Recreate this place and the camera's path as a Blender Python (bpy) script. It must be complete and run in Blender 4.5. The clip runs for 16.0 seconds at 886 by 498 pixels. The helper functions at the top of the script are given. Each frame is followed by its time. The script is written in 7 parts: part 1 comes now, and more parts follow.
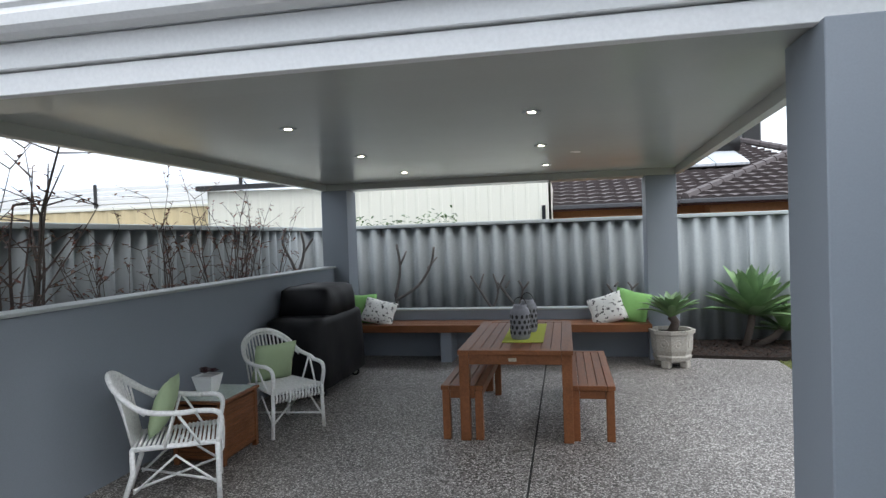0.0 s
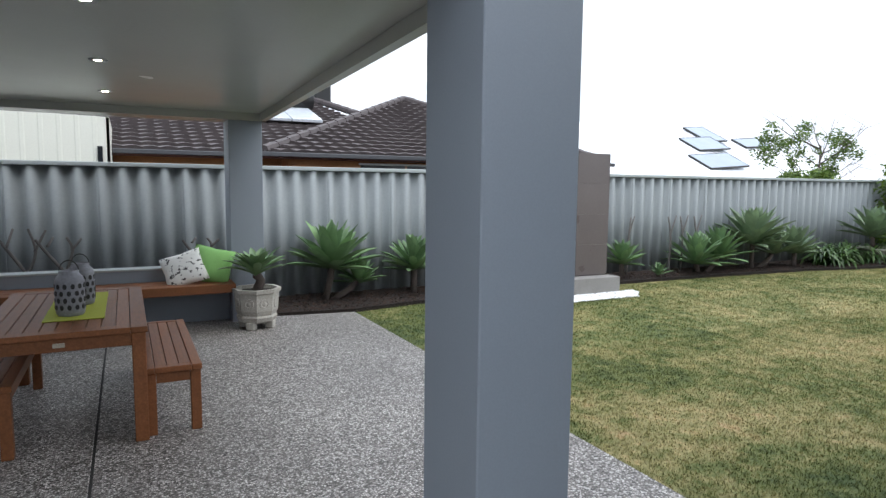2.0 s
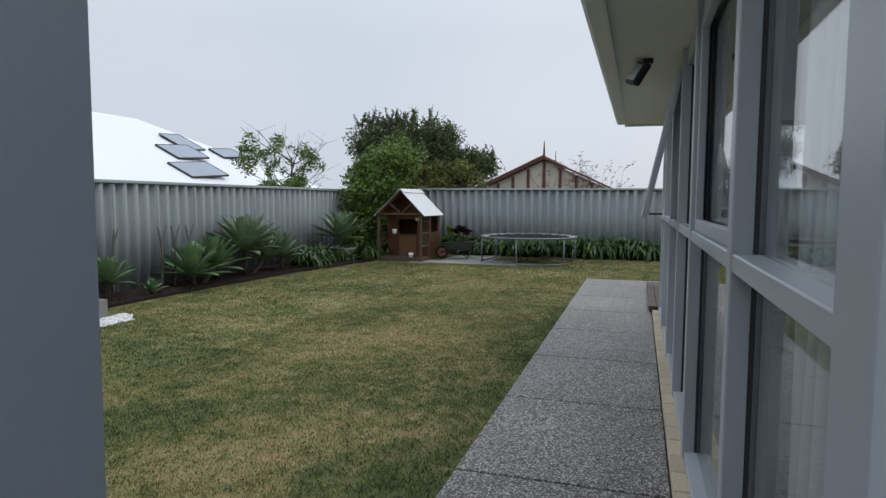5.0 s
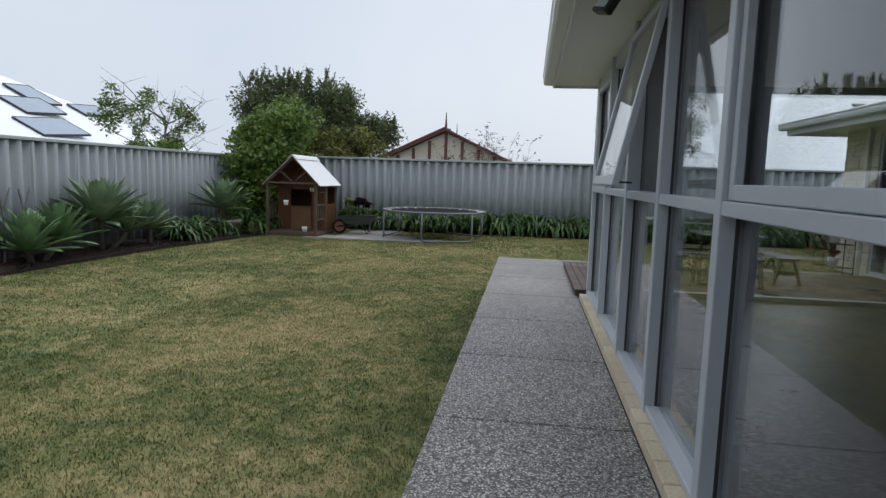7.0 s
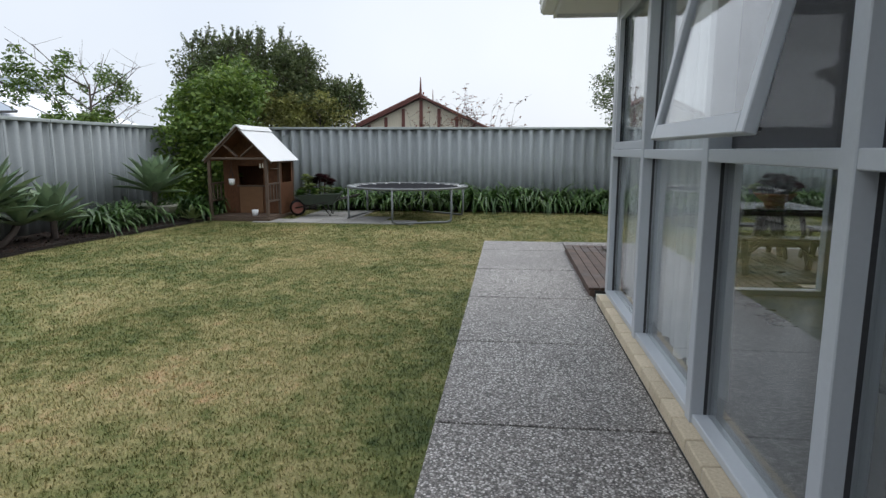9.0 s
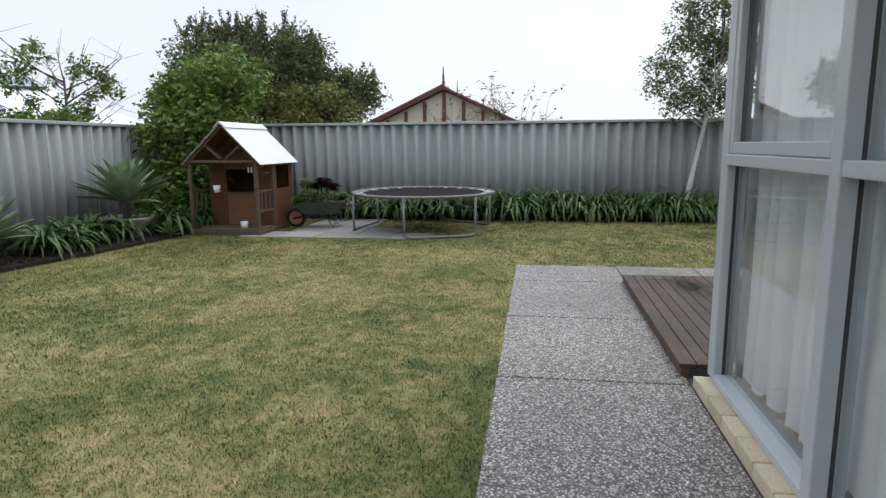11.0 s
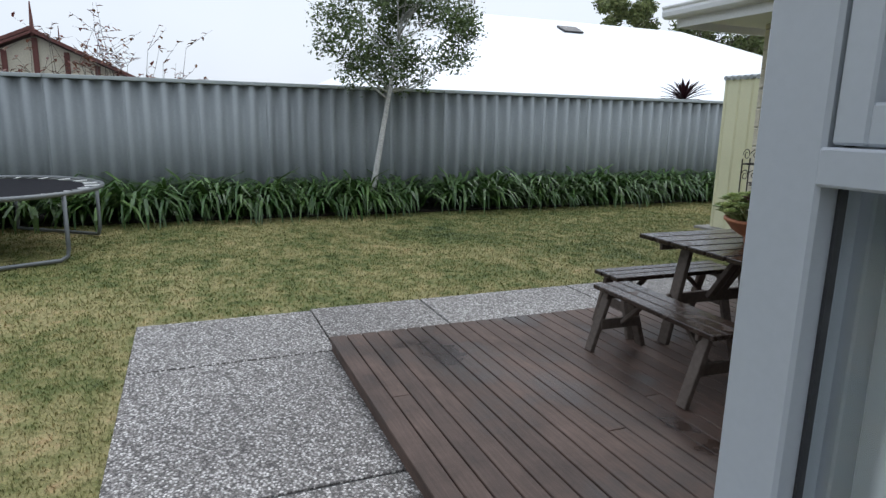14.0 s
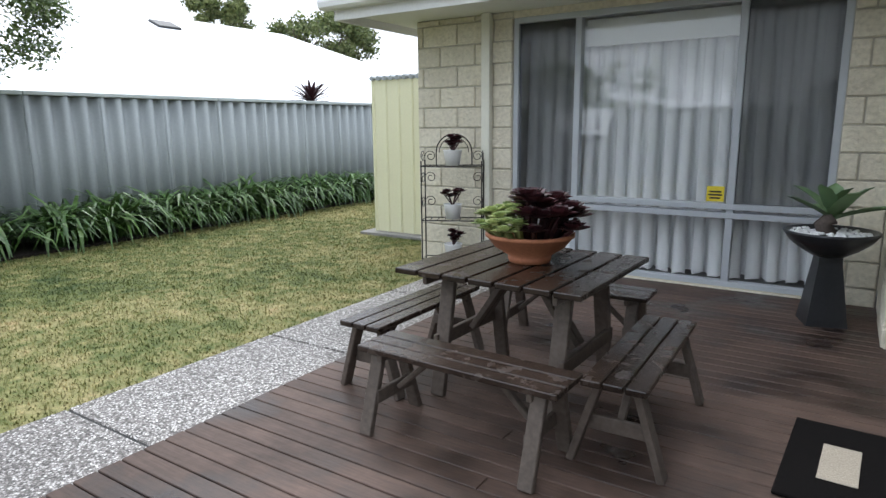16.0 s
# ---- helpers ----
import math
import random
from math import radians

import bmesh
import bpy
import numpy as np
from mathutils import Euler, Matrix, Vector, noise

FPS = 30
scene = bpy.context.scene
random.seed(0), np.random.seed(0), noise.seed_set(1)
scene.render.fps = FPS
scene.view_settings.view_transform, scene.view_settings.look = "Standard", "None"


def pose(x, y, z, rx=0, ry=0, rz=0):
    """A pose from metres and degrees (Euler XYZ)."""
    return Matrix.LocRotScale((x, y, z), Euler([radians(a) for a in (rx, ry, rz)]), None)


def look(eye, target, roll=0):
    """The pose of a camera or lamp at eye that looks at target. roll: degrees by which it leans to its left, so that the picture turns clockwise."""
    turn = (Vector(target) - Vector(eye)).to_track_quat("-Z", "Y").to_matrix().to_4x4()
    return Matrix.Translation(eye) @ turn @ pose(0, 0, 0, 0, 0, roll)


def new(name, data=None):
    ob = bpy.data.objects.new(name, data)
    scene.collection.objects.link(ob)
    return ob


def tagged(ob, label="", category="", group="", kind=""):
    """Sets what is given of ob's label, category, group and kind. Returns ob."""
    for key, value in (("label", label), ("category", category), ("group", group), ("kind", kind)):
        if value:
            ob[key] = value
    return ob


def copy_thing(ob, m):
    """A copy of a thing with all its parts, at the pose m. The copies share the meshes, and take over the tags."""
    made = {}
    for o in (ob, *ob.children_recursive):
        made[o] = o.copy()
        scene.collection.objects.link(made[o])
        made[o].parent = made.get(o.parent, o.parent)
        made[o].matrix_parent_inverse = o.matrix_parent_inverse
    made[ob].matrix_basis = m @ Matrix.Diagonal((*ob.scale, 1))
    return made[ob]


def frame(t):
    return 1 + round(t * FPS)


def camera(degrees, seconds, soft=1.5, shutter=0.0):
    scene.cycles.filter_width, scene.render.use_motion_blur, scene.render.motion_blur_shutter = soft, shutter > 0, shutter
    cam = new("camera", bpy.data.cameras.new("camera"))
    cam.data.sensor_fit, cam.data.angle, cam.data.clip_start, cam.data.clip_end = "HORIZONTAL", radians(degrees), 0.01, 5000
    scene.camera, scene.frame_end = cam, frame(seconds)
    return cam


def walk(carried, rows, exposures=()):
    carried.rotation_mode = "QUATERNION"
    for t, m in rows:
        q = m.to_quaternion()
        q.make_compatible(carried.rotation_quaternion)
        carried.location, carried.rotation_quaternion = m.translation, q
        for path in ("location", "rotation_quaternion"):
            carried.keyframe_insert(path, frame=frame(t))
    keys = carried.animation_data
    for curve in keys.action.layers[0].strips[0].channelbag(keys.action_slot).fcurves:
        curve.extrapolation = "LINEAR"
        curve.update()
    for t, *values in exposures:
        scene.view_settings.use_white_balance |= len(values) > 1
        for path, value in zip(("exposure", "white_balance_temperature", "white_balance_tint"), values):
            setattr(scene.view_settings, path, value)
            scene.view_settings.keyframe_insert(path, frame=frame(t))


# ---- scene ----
cam = camera(70.9, 16.0, 1.4)
PATH = [
    (0, (-0.334, 1.737, 1.566), (-0.72, 3.699, 1.527), -1.9),
    (0.5, (-0.362, 1.936, 1.558), (-0.413, 3.935, 1.518), -0.5),
    (1, (-0.362, 2.152, 1.553), (-0.145, 4.138, 1.453), 1.4),
    (1.5, (-0.414, 2.286, 1.545), (0.275, 4.156, 1.377), 0.2),
    (2, (-0.388, 2.422, 1.53), (0.516, 4.195, 1.329), 0.6),
    (2.5, (-0.296, 2.549, 1.542), (0.799, 4.21, 1.339), 1.3),
    (3, (-0.265, 2.686, 1.527), (1.082, 4.153, 1.349), 0.2),
    (3.5, (-0.236, 2.784, 1.512), (1.303, 4.043, 1.293), 0.3),
    (4, (-0.12, 2.868, 1.522), (1.518, 4.002, 1.348), 1.8),
    (4.5, (0.002, 2.984, 1.508), (1.806, 3.833, 1.347), 2.5),
    (5, (0.026, 3.068, 1.476), (1.927, 3.667, 1.321), 0.3),
    (7.3, (1.379, 3.562, 1.377), (3.35, 3.811, 1.142), 2.3),
    (7.5, (1.538, 3.586, 1.397), (3.504, 3.864, 1.156), 3.6),
    (8, (2.053, 3.636, 1.356), (4.028, 3.784, 1.077), 0.1),
    (8.5, (2.572, 3.644, 1.37), (4.538, 3.818, 1.051), 1.7),
    (9, (3.068, 3.661, 1.315), (5.033, 3.867, 1.001), 0.2),
    (9.5, (3.559, 3.681, 1.36), (5.532, 3.816, 1.058), 0.4),
    (10, (4.031, 3.727, 1.375), (5.979, 4.015, 1.028), 0.7),
    (10.2, (4.22, 3.74, 1.405), (6.174, 4.022, 1.081), -0.8),
    (12.3, (6.309, 3.821, 1.335), (8.253, 4.125, 0.976), 0.8),
    (12.5, (6.509, 3.823, 1.364), (8.459, 4.052, 0.981), 0.7),
    (13, (7.03, 3.786, 1.372), (9.006, 3.867, 1.074), 3.0),
    (13.5, (7.464, 3.712, 1.339), (9.409, 3.421, 0.971), 0.5),
    (14, (7.856, 3.636, 1.35), (9.667, 2.89, 0.945), 1.2),
    (14.5, (8.151, 3.621, 1.366), (9.718, 2.438, 0.989), 1.1),
    (15, (8.386, 3.568, 1.373), (9.692, 2.102, 0.993), -0.9),
    (15.5, (8.667, 3.461, 1.391), (9.806, 1.858, 1.026), 0.2),
    (16, (9.03, 3.446, 1.371), (10.097, 1.8, 0.981), -0.6),
]
EXPOSURES = [(t, e, k, 10) for t, e, k in ((0, 1.08, 6400), (0.5, 1.38, 6400), (1, 1.38, 6350), (1.5, 1.2, 6350), (2, 0.88, 6350), (2.5, 0.65, 6350), (3, 0.4, 6350), (3.5, 0.1, 6350), (4, 0.05, 6350), (5, -0.08, 6350), (7.5, 0.1, 6300), (8.5, 0.24, 6400), (10, 0.38, 6500), (12.5, 0.4, 6450), (13.5, 0.15, 6250), (14.5, 0.4, 6150), (15, 0.6, 6100), (16, 1.0, 6300))]
walk(cam, [(t, look(eye, target, roll)) for t, eye, target, roll in PATH], EXPOSURES)

# ---- world and light: an overcast afternoon ----
world = bpy.data.worlds.new("overcast")
scene.world = world
world.use_nodes = True
wn, wl = world.node_tree.nodes, world.node_tree.links
wn.clear()
sky = wn.new("ShaderNodeTexSky")
sky.sky_type, sky.sun_disc, sky.sun_elevation, sky.sun_rotation = "NISHITA", False, radians(57), radians(131)
sky.air_density, sky.dust_density, sky.ozone_density = 0.8, 4.0, 1.0
cloud = wn.new("ShaderNodeTexNoise")
cloud.inputs["Scale"].default_value, cloud.inputs["Detail"].default_value = 1.6, 4
cramp = wn.new("ShaderNodeValToRGB")
cramp.color_ramp.elements[0].position, cramp.color_ramp.elements[1].position = 0.3, 0.75
cramp.color_ramp.elements[0].color, cramp.color_ramp.elements[1].color = (6.7, 7.3, 8.2, 1), (7.9, 8.3, 8.8, 1)
wmix = wn.new("ShaderNodeMix")
wmix.data_type, wmix.inputs[0].default_value = "RGBA", 0.88
wbg, wout = wn.new("ShaderNodeBackground"), wn.new("ShaderNodeOutputWorld")
wbg.inputs["Strength"].default_value = 0.12
wl.new(cloud.outputs["Fac"], cramp.inputs["Fac"])
wl.new(sky.outputs["Color"], wmix.inputs[6])
zen, zsep, zramp, zmul = wn.new("ShaderNodeTexCoord"), wn.new("ShaderNodeSeparateXYZ"), wn.new("ShaderNodeValToRGB"), wn.new("ShaderNodeMix")
zramp.color_ramp.elements[0].position, zramp.color_ramp.elements[0].color = 0.25, (0.84, 0.84, 0.84, 1)
zramp.color_ramp.elements[1].position, zramp.color_ramp.elements[1].color = 1.0, (1.55, 1.55, 1.55, 1)
zmul.data_type, zmul.blend_type, zmul.inputs[0].default_value = "RGBA", "MULTIPLY", 1.0
wl.new(zen.outputs["Generated"], zsep.inputs[0])
wl.new(zsep.outputs["Z"], zramp.inputs["Fac"])
wl.new(cramp.outputs["Color"], zmul.inputs[6])
wl.new(zramp.outputs["Color"], zmul.inputs[7])
wl.new(zmul.outputs[2], wmix.inputs[7])
wl.new(wmix.outputs[2], wbg.inputs["Color"])
wl.new(wbg.outputs["Background"], wout.inputs["Surface"])
sun = new("sun", bpy.data.lights.new("sun", "SUN"))
sun.data.energy, sun.data.angle, sun.data.color = 0.5, radians(40), (1.0, 0.97, 0.93)
sun.matrix_world = look((12, -3, 14), (5, 3, 0))


# ---- materials ----
def nodes_of(name):
    m = bpy.data.materials.new(name)
    m.use_nodes = True
    return m, m.node_tree.nodes, m.node_tree.links


def ramp(n, l, fac, stops):
    r = n.new("ShaderNodeValToRGB")
    e = r.color_ramp.elements
    e[0].position, e[0].color = stops[0][0], (*stops[0][1], 1)
    e[1].position, e[1].color = stops[-1][0], (*stops[-1][1], 1)
    for p, c in stops[1:-1]:
        k = e.new(p)
        k.color = (*c, 1)
    l.new(fac, r.inputs["Fac"])
    return r.outputs["Color"]


def noise_tex(n, l, vec, scale, detail=3, rough=0.55):
    t = n.new("ShaderNodeTexNoise")
    t.inputs["Scale"].default_value, t.inputs["Detail"].default_value, t.inputs["Roughness"].default_value = scale, detail, rough
    l.new(vec, t.inputs["Vector"])
    return t.outputs["Fac"]


def mixc(n, l, a, b, fac, mode="MIX"):
    m = n.new("ShaderNodeMix")
    m.data_type, m.blend_type = "RGBA", mode
    for k, v in ((0, fac), (6, a), (7, b)):
        if isinstance(v, bpy.types.NodeSocket):
            l.new(v, m.inputs[k])
        else:
            m.inputs[k].default_value = v if k == 0 else (*v, 1)
    return m.outputs[2]


def place(n, l, stretch=(1, 1, 1), local=False):
    if local:
        src = n.new("ShaderNodeTexCoord").outputs["Object"]
    else:
        src = n.new("ShaderNodeNewGeometry").outputs["Position"]
    mp = n.new("ShaderNodeMapping")
    mp.inputs["Scale"].default_value = stretch
    l.new(src, mp.inputs["Vector"])
    return mp.outputs["Vector"]


def bump(n, l, bsdf, height, strength=0.2, dist=0.01):
    b = n.new("ShaderNodeBump")
    b.inputs["Strength"].default_value, b.inputs["Distance"].default_value = strength, dist
    l.new(height, b.inputs["Height"])
    l.new(b.outputs["Normal"], bsdf.inputs["Normal"])


def surface(name, a, b, coarse=1.2, fine=60, rough=0.6, metal=0.0, stain=0.25, relief=0.15, stretch=(1, 1, 1), local=False, vary=0.0, spec=0.5, dist=0.004):
    """Two tones mixed by coarse stains and fine grain, with a little relief; vary: the spread between single pieces."""
    m, n, l = nodes_of(name)
    bs = n["Principled BSDF"]
    v = place(n, l, stretch, local)
    big, small = noise_tex(n, l, v, coarse, 4), noise_tex(n, l, v, fine, 3)
    col = mixc(n, l, a, b, big)
    grain = ramp(n, l, small, [(0.25, (1 - stain,) * 3), (0.75, (1 + stain * 0.6,) * 3)])
    col = mixc(n, l, col, grain, 1.0, "MULTIPLY")
    if vary:
        info = n.new("ShaderNodeObjectInfo")
        tone = ramp(n, l, info.outputs["Random"], [(0.0, (1 - vary,) * 3), (1.0, (1 + vary,) * 3)])
        col = mixc(n, l, col, tone, 1.0, "MULTIPLY")
    l.new(col, bs.inputs["Base Color"])
    rr = n.new("ShaderNodeMapRange")
    rr.inputs["To Min"].default_value, rr.inputs["To Max"].default_value = max(rough - 0.1, 0.02), min(rough + 0.12, 1)
    l.new(big, rr.inputs["Value"])
    l.new(rr.outputs["Result"], bs.inputs["Roughness"])
    bs.inputs["Metallic"].default_value = metal
    bs.inputs["Specular IOR Level"].default_value = spec
    if relief:
        bump(n, l, bs, small, relief, dist)
    return m


def leafy(name, a, b, rough=0.5, back=0.12, scale=3.0):
    m, n, l = nodes_of(name)
    bs = n["Principled BSDF"]
    isl = n.new("ShaderNodeNewGeometry")
    col = ramp(n, l, isl.outputs["Random Per Island"], [(0.0, a), (1.0, b)])
    info = n.new("ShaderNodeObjectInfo")
    col = mixc(n, l, col, ramp(n, l, info.outputs["Random"], [(0.0, (0.72, 0.76, 0.74)), (1.0, (1.2, 1.16, 1.1))]), 1.0, "MULTIPLY")
    v = place(n, l)
    col = mixc(n, l, col, ramp(n, l, noise_tex(n, l, v, scale, 3), [(0.3, (0.6, 0.6, 0.6)), (0.7, (1.2, 1.2, 1.1))]), 1.0, "MULTIPLY")
    l.new(col, bs.inputs["Base Color"])
    bs.inputs["Roughness"].default_value = rough
    tr = n.new("ShaderNodeBsdfTranslucent")
    l.new(col, tr.inputs["Color"])
    ms = n.new("ShaderNodeMixShader")
    ms.inputs[0].default_value = back
    l.new(bs.outputs[0], ms.inputs[1])
    l.new(tr.outputs[0], ms.inputs[2])
    l.new(ms.outputs[0], n["Material Output"].inputs["Surface"])
    return m


# drier and greener places in the lawn: x, y, reach, shift to straw (+) or dark green (-)
LAWN_PATCHES = ((6.3, 5.5, 1.5, 0.055), (4.3, 5.2, 1.1, -0.045), (4.6, 6.6, 1.0, -0.03), (7.1, 5.6, 0.9, 0.05), (2.9, 5.1, 1.1, 0.06), (5.3, 5.6, 0.8, 0.05), (11.5, 5.6, 2.6, 0.045), (12.9, 2.8, 0.8, 0.05), (14.6, -0.8, 2.8, -0.05), (3.0, 4.1, 0.9, -0.07), (4.4, 3.9, 1.0, -0.08), (5.8, 3.8, 1.0, -0.08), (7.2, 3.8, 1.0, -0.08), (8.6, 3.9, 0.9, -0.06), (5.0, 7.6, 1.5, -0.04), (2.7, 8.6, 1.8, -0.15), (5.2, 9.2, 1.4, -0.09), (10.2, 8.7, 1.9, -0.05), (14.7, 1.0, 1.1, -0.08), (13.6, 1.9, 0.6, -0.07), (2.9, 6.7, 1.4, -0.08))


def lawn_colour(n, l):
    v = place(n, l)
    total = None

    def plus(value, weight):
        add = n.new("ShaderNodeMath")
        add.operation = "MULTIPLY_ADD"
        l.new(value, add.inputs[0])
        add.inputs[1].default_value = weight
        if total is not None:
            l.new(total, add.inputs[2])
        else:
            add.inputs[2].default_value = 0.0
        return add.outputs[0]

    for scale, detail, rough, weight in ((0.9, 4, 0.6, 0.48), (5, 5, 0.72, 0.62), (21, 4, 0.65, 0.2)):
        total = plus(noise_tex(n, l, v, scale, detail, rough), weight)
    wob = n.new("ShaderNodeTexNoise")
    wob.inputs["Scale"].default_value, wob.inputs["Detail"].default_value = 1.8, 4
    l.new(v, wob.inputs["Vector"])
    warp = n.new("ShaderNodeVectorMath")
    warp.operation, warp.inputs[1].default_value = "MULTIPLY_ADD", (1.6, 1.6, 0.0)
    l.new(wob.outputs["Color"], warp.inputs[0])
    l.new(v, warp.inputs[2])
    for x, y, reach, dry in LAWN_PATCHES:
        far, near = n.new("ShaderNodeVectorMath"), n.new("ShaderNodeMapRange")
        far.operation, far.inputs[1].default_value = "DISTANCE", (x + 0.8, y + 0.8, 0.0)
        l.new(warp.outputs[0], far.inputs[0])
        near.interpolation_type = "SMOOTHSTEP"
        near.inputs["From Min"].default_value, near.inputs["From Max"].default_value = 0.0, reach
        near.inputs["To Min"].default_value, near.inputs["To Max"].default_value = 1.0, 0.0
        l.new(far.outputs["Value"], near.inputs["Value"])
        total = plus(near.outputs["Result"], dry)
    return ramp(n, l, total, [(0.47, (0.056, 0.084, 0.026)), (0.595, (0.134, 0.15, 0.05)), (0.67, (0.218, 0.208, 0.085)), (0.755, (0.32, 0.275, 0.134)), (0.855, (0.42, 0.295, 0.164))])


def lawn_material(name, tips):
    m, n, l = nodes_of(name)
    bs = n["Principled BSDF"]
    col = lawn_colour(n, l)
    v = place(n, l)
    if tips:
        isl = n.new("ShaderNodeNewGeometry")
        tone = ramp(n, l, isl.outputs["Random Per Island"], [(0.0, (0.78, 0.8, 0.76)), (0.6, (1.05, 1.05, 1.0)), (1.0, (1.35, 1.3, 1.2))])
    else:
        tone = ramp(n, l, noise_tex(n, l, v, 70, 4), [(0.3, (0.72, 0.74, 0.68)), (0.5, (0.95, 0.95, 0.9)), (0.72, (1.2, 1.17, 1.08))])
    col = mixc(n, l, col, tone, 1.0, "MULTIPLY")
    l.new(col, bs.inputs["Base Color"])
    bs.inputs["Roughness"].default_value = 0.75
    bs.inputs["Specular IOR Level"].default_value = 0.25
    if not tips:
        bump(n, l, bs, noise_tex(n, l, v, 120, 3), 0.5, 0.01)
    return m


def pebbly(name, stops, size=95, rough=0.5, relief=0.5, warm=0.0):
    """Concrete with exposed stones: each cell of a Voronoi pattern is one stone."""
    m, n, l = nodes_of(name)
    bs = n["Principled BSDF"]
    v = place(n, l)
    vo = n.new("ShaderNodeTexVoronoi")
    vo.inputs["Scale"].default_value = size
    l.new(v, vo.inputs["Vector"])
    sep = n.new("ShaderNodeSeparateColor")
    l.new(vo.outputs["Color"], sep.inputs[0])
    col = ramp(n, l, sep.outputs[0], stops)
    gap = ramp(n, l, vo.outputs["Distance"], [(0.3, (1, 1, 1)), (0.62, (0.35, 0.335, 0.32))])
    col = mixc(n, l, col, gap, 1.0, "MULTIPLY")
    big = noise_tex(n, l, v, 0.9, 4)
    col = mixc(n, l, col, ramp(n, l, big, [(0.3, (0.9, 0.88, 0.86)), (0.7, (1.25, 1.23, 1.2))]), 1.0, "MULTIPLY")
    l.new(col, bs.inputs["Base Color"])
    bs.inputs["Roughness"].default_value = rough
    inv = n.new("ShaderNodeMath")
    inv.operation, inv.inputs[0].default_value = "SUBTRACT", 1.0
    l.new(vo.outputs["Distance"], inv.inputs[1])
    bump(n, l, bs, inv.outputs[0], relief, 0.006)
    return m


def glass_material(name, tint=(0.955, 0.97, 0.97)):
    """Clear glass: see-through, with gloss that rises towards grazing views."""
    m, n, l = nodes_of(name)
    n.remove(n["Principled BSDF"])
    tr, gl, lw, ms = n.new("ShaderNodeBsdfTransparent"), n.new("ShaderNodeBsdfGlossy"), n.new("ShaderNodeLayerWeight"), n.new("ShaderNodeMixShader")
    tr.inputs["Color"].default_value = (*tint, 1)
    gl.inputs["Roughness"].default_value = 0.005
    lw.inputs["Blend"].default_value = 0.5
    pw, mr = n.new("ShaderNodeMath"), n.new("ShaderNodeMapRange")
    pw.operation, pw.inputs[1].default_value = "POWER", 4.0
    mr.inputs["To Min"].default_value, mr.inputs["To Max"].default_value = 0.055, 0.95
    l.new(lw.outputs["Facing"], pw.inputs[0])
    l.new(pw.outputs[0], mr.inputs["Value"])
    l.new(mr.outputs["Result"], ms.inputs[0])
    l.new(tr.outputs[0], ms.inputs[1])
    l.new(gl.outputs[0], ms.inputs[2])
    l.new(ms.outputs[0], n["Material Output"].inputs["Surface"])
    return m


def mesh_screen(name, colour, clear):
    """Woven insect mesh: partly see-through."""
    m, n, l = nodes_of(name)
    bs = n["Principled BSDF"]
    bs.inputs["Base Color"].default_value, bs.inputs["Roughness"].default_value = (*colour, 1), 0.8
    tr, ms = n.new("ShaderNodeBsdfTransparent"), n.new("ShaderNodeMixShader")
    ms.inputs[0].default_value = clear
    l.new(bs.outputs[0], ms.inputs[1])
    l.new(tr.outputs[0], ms.inputs[2])
    l.new(ms.outputs[0], n["Material Output"].inputs["Surface"])
    return m


def plain_glow(name, colour, strength):
    m, n, l = nodes_of(name)
    bs = n["Principled BSDF"]
    bs.inputs["Base Color"].default_value = (0.9, 0.9, 0.88, 1)
    bs.inputs["Emission Color"].default_value = (*colour, 1)
    bs.inputs["Emission Strength"].default_value = strength
    return m


M_FENCE = surface("fence_steel", (0.278, 0.3, 0.305), (0.337, 0.36, 0.36), 0.8, 30, 0.62, 0.0, 0.05, 0.03, vary=0.05, spec=0.25)
M_FENCE_CAP = surface("fence_cap_steel", (0.37, 0.4, 0.395), (0.43, 0.46, 0.455), 1, 30, 0.4, 0.0, 0.05, 0.02)
M_RENDER = surface("grey_render", (0.235, 0.265, 0.30), (0.265, 0.295, 0.33), 0.7, 140, 0.75, 0, 0.05, 0.12)
M_POST = surface("grey_post_paint", (0.24, 0.268, 0.3), (0.26, 0.288, 0.32), 0.7, 140, 0.55, 0, 0.04, 0.06)
M_CEIL = surface("ceiling_panel", (0.46, 0.47, 0.43), (0.5, 0.51, 0.47), 0.5, 40, 0.22, 0, 0.02, 0.015)
M_CREAM = surface("cream_colour_steel", (0.70, 0.69, 0.59), (0.76, 0.75, 0.65), 0.8, 40, 0.42, 0, 0.04, 0.02)
M_AGG = pebbly("exposed_aggregate", [(0.0, (0.07, 0.064, 0.06)), (0.3, (0.185, 0.172, 0.162)), (0.55, (0.33, 0.314, 0.302)), (0.8, (0.52, 0.505, 0.49)), (1.0, (0.74, 0.73, 0.715))], 94)
M_JOINT = surface("dark_joint", (0.035, 0.035, 0.035), (0.06, 0.058, 0.055), 4, 80, 0.9)
M_LAWN, M_BLADE = lawn_material("lawn_soil", False), lawn_material("lawn_blades", True)
M_SOIL = surface("dark_mulch", (0.012, 0.008, 0.006), (0.028, 0.018, 0.013), 5, 45, 0.95, 0, 0.5, 0.9, dist=0.03)
M_MERBAU = surface("red_brown_timber", (0.165, 0.06, 0.023), (0.26, 0.102, 0.04), 3, 26, 0.45, 0, 0.26, 0.12, stretch=(3, 0.35, 3), vary=0.12, spec=0.3)
M_DRYWOOD = surface("dry_weathered_timber", (0.075, 0.057, 0.046), (0.15, 0.118, 0.095), 5, 40, 0.6, 0, 0.35, 0.3, vary=0.15)
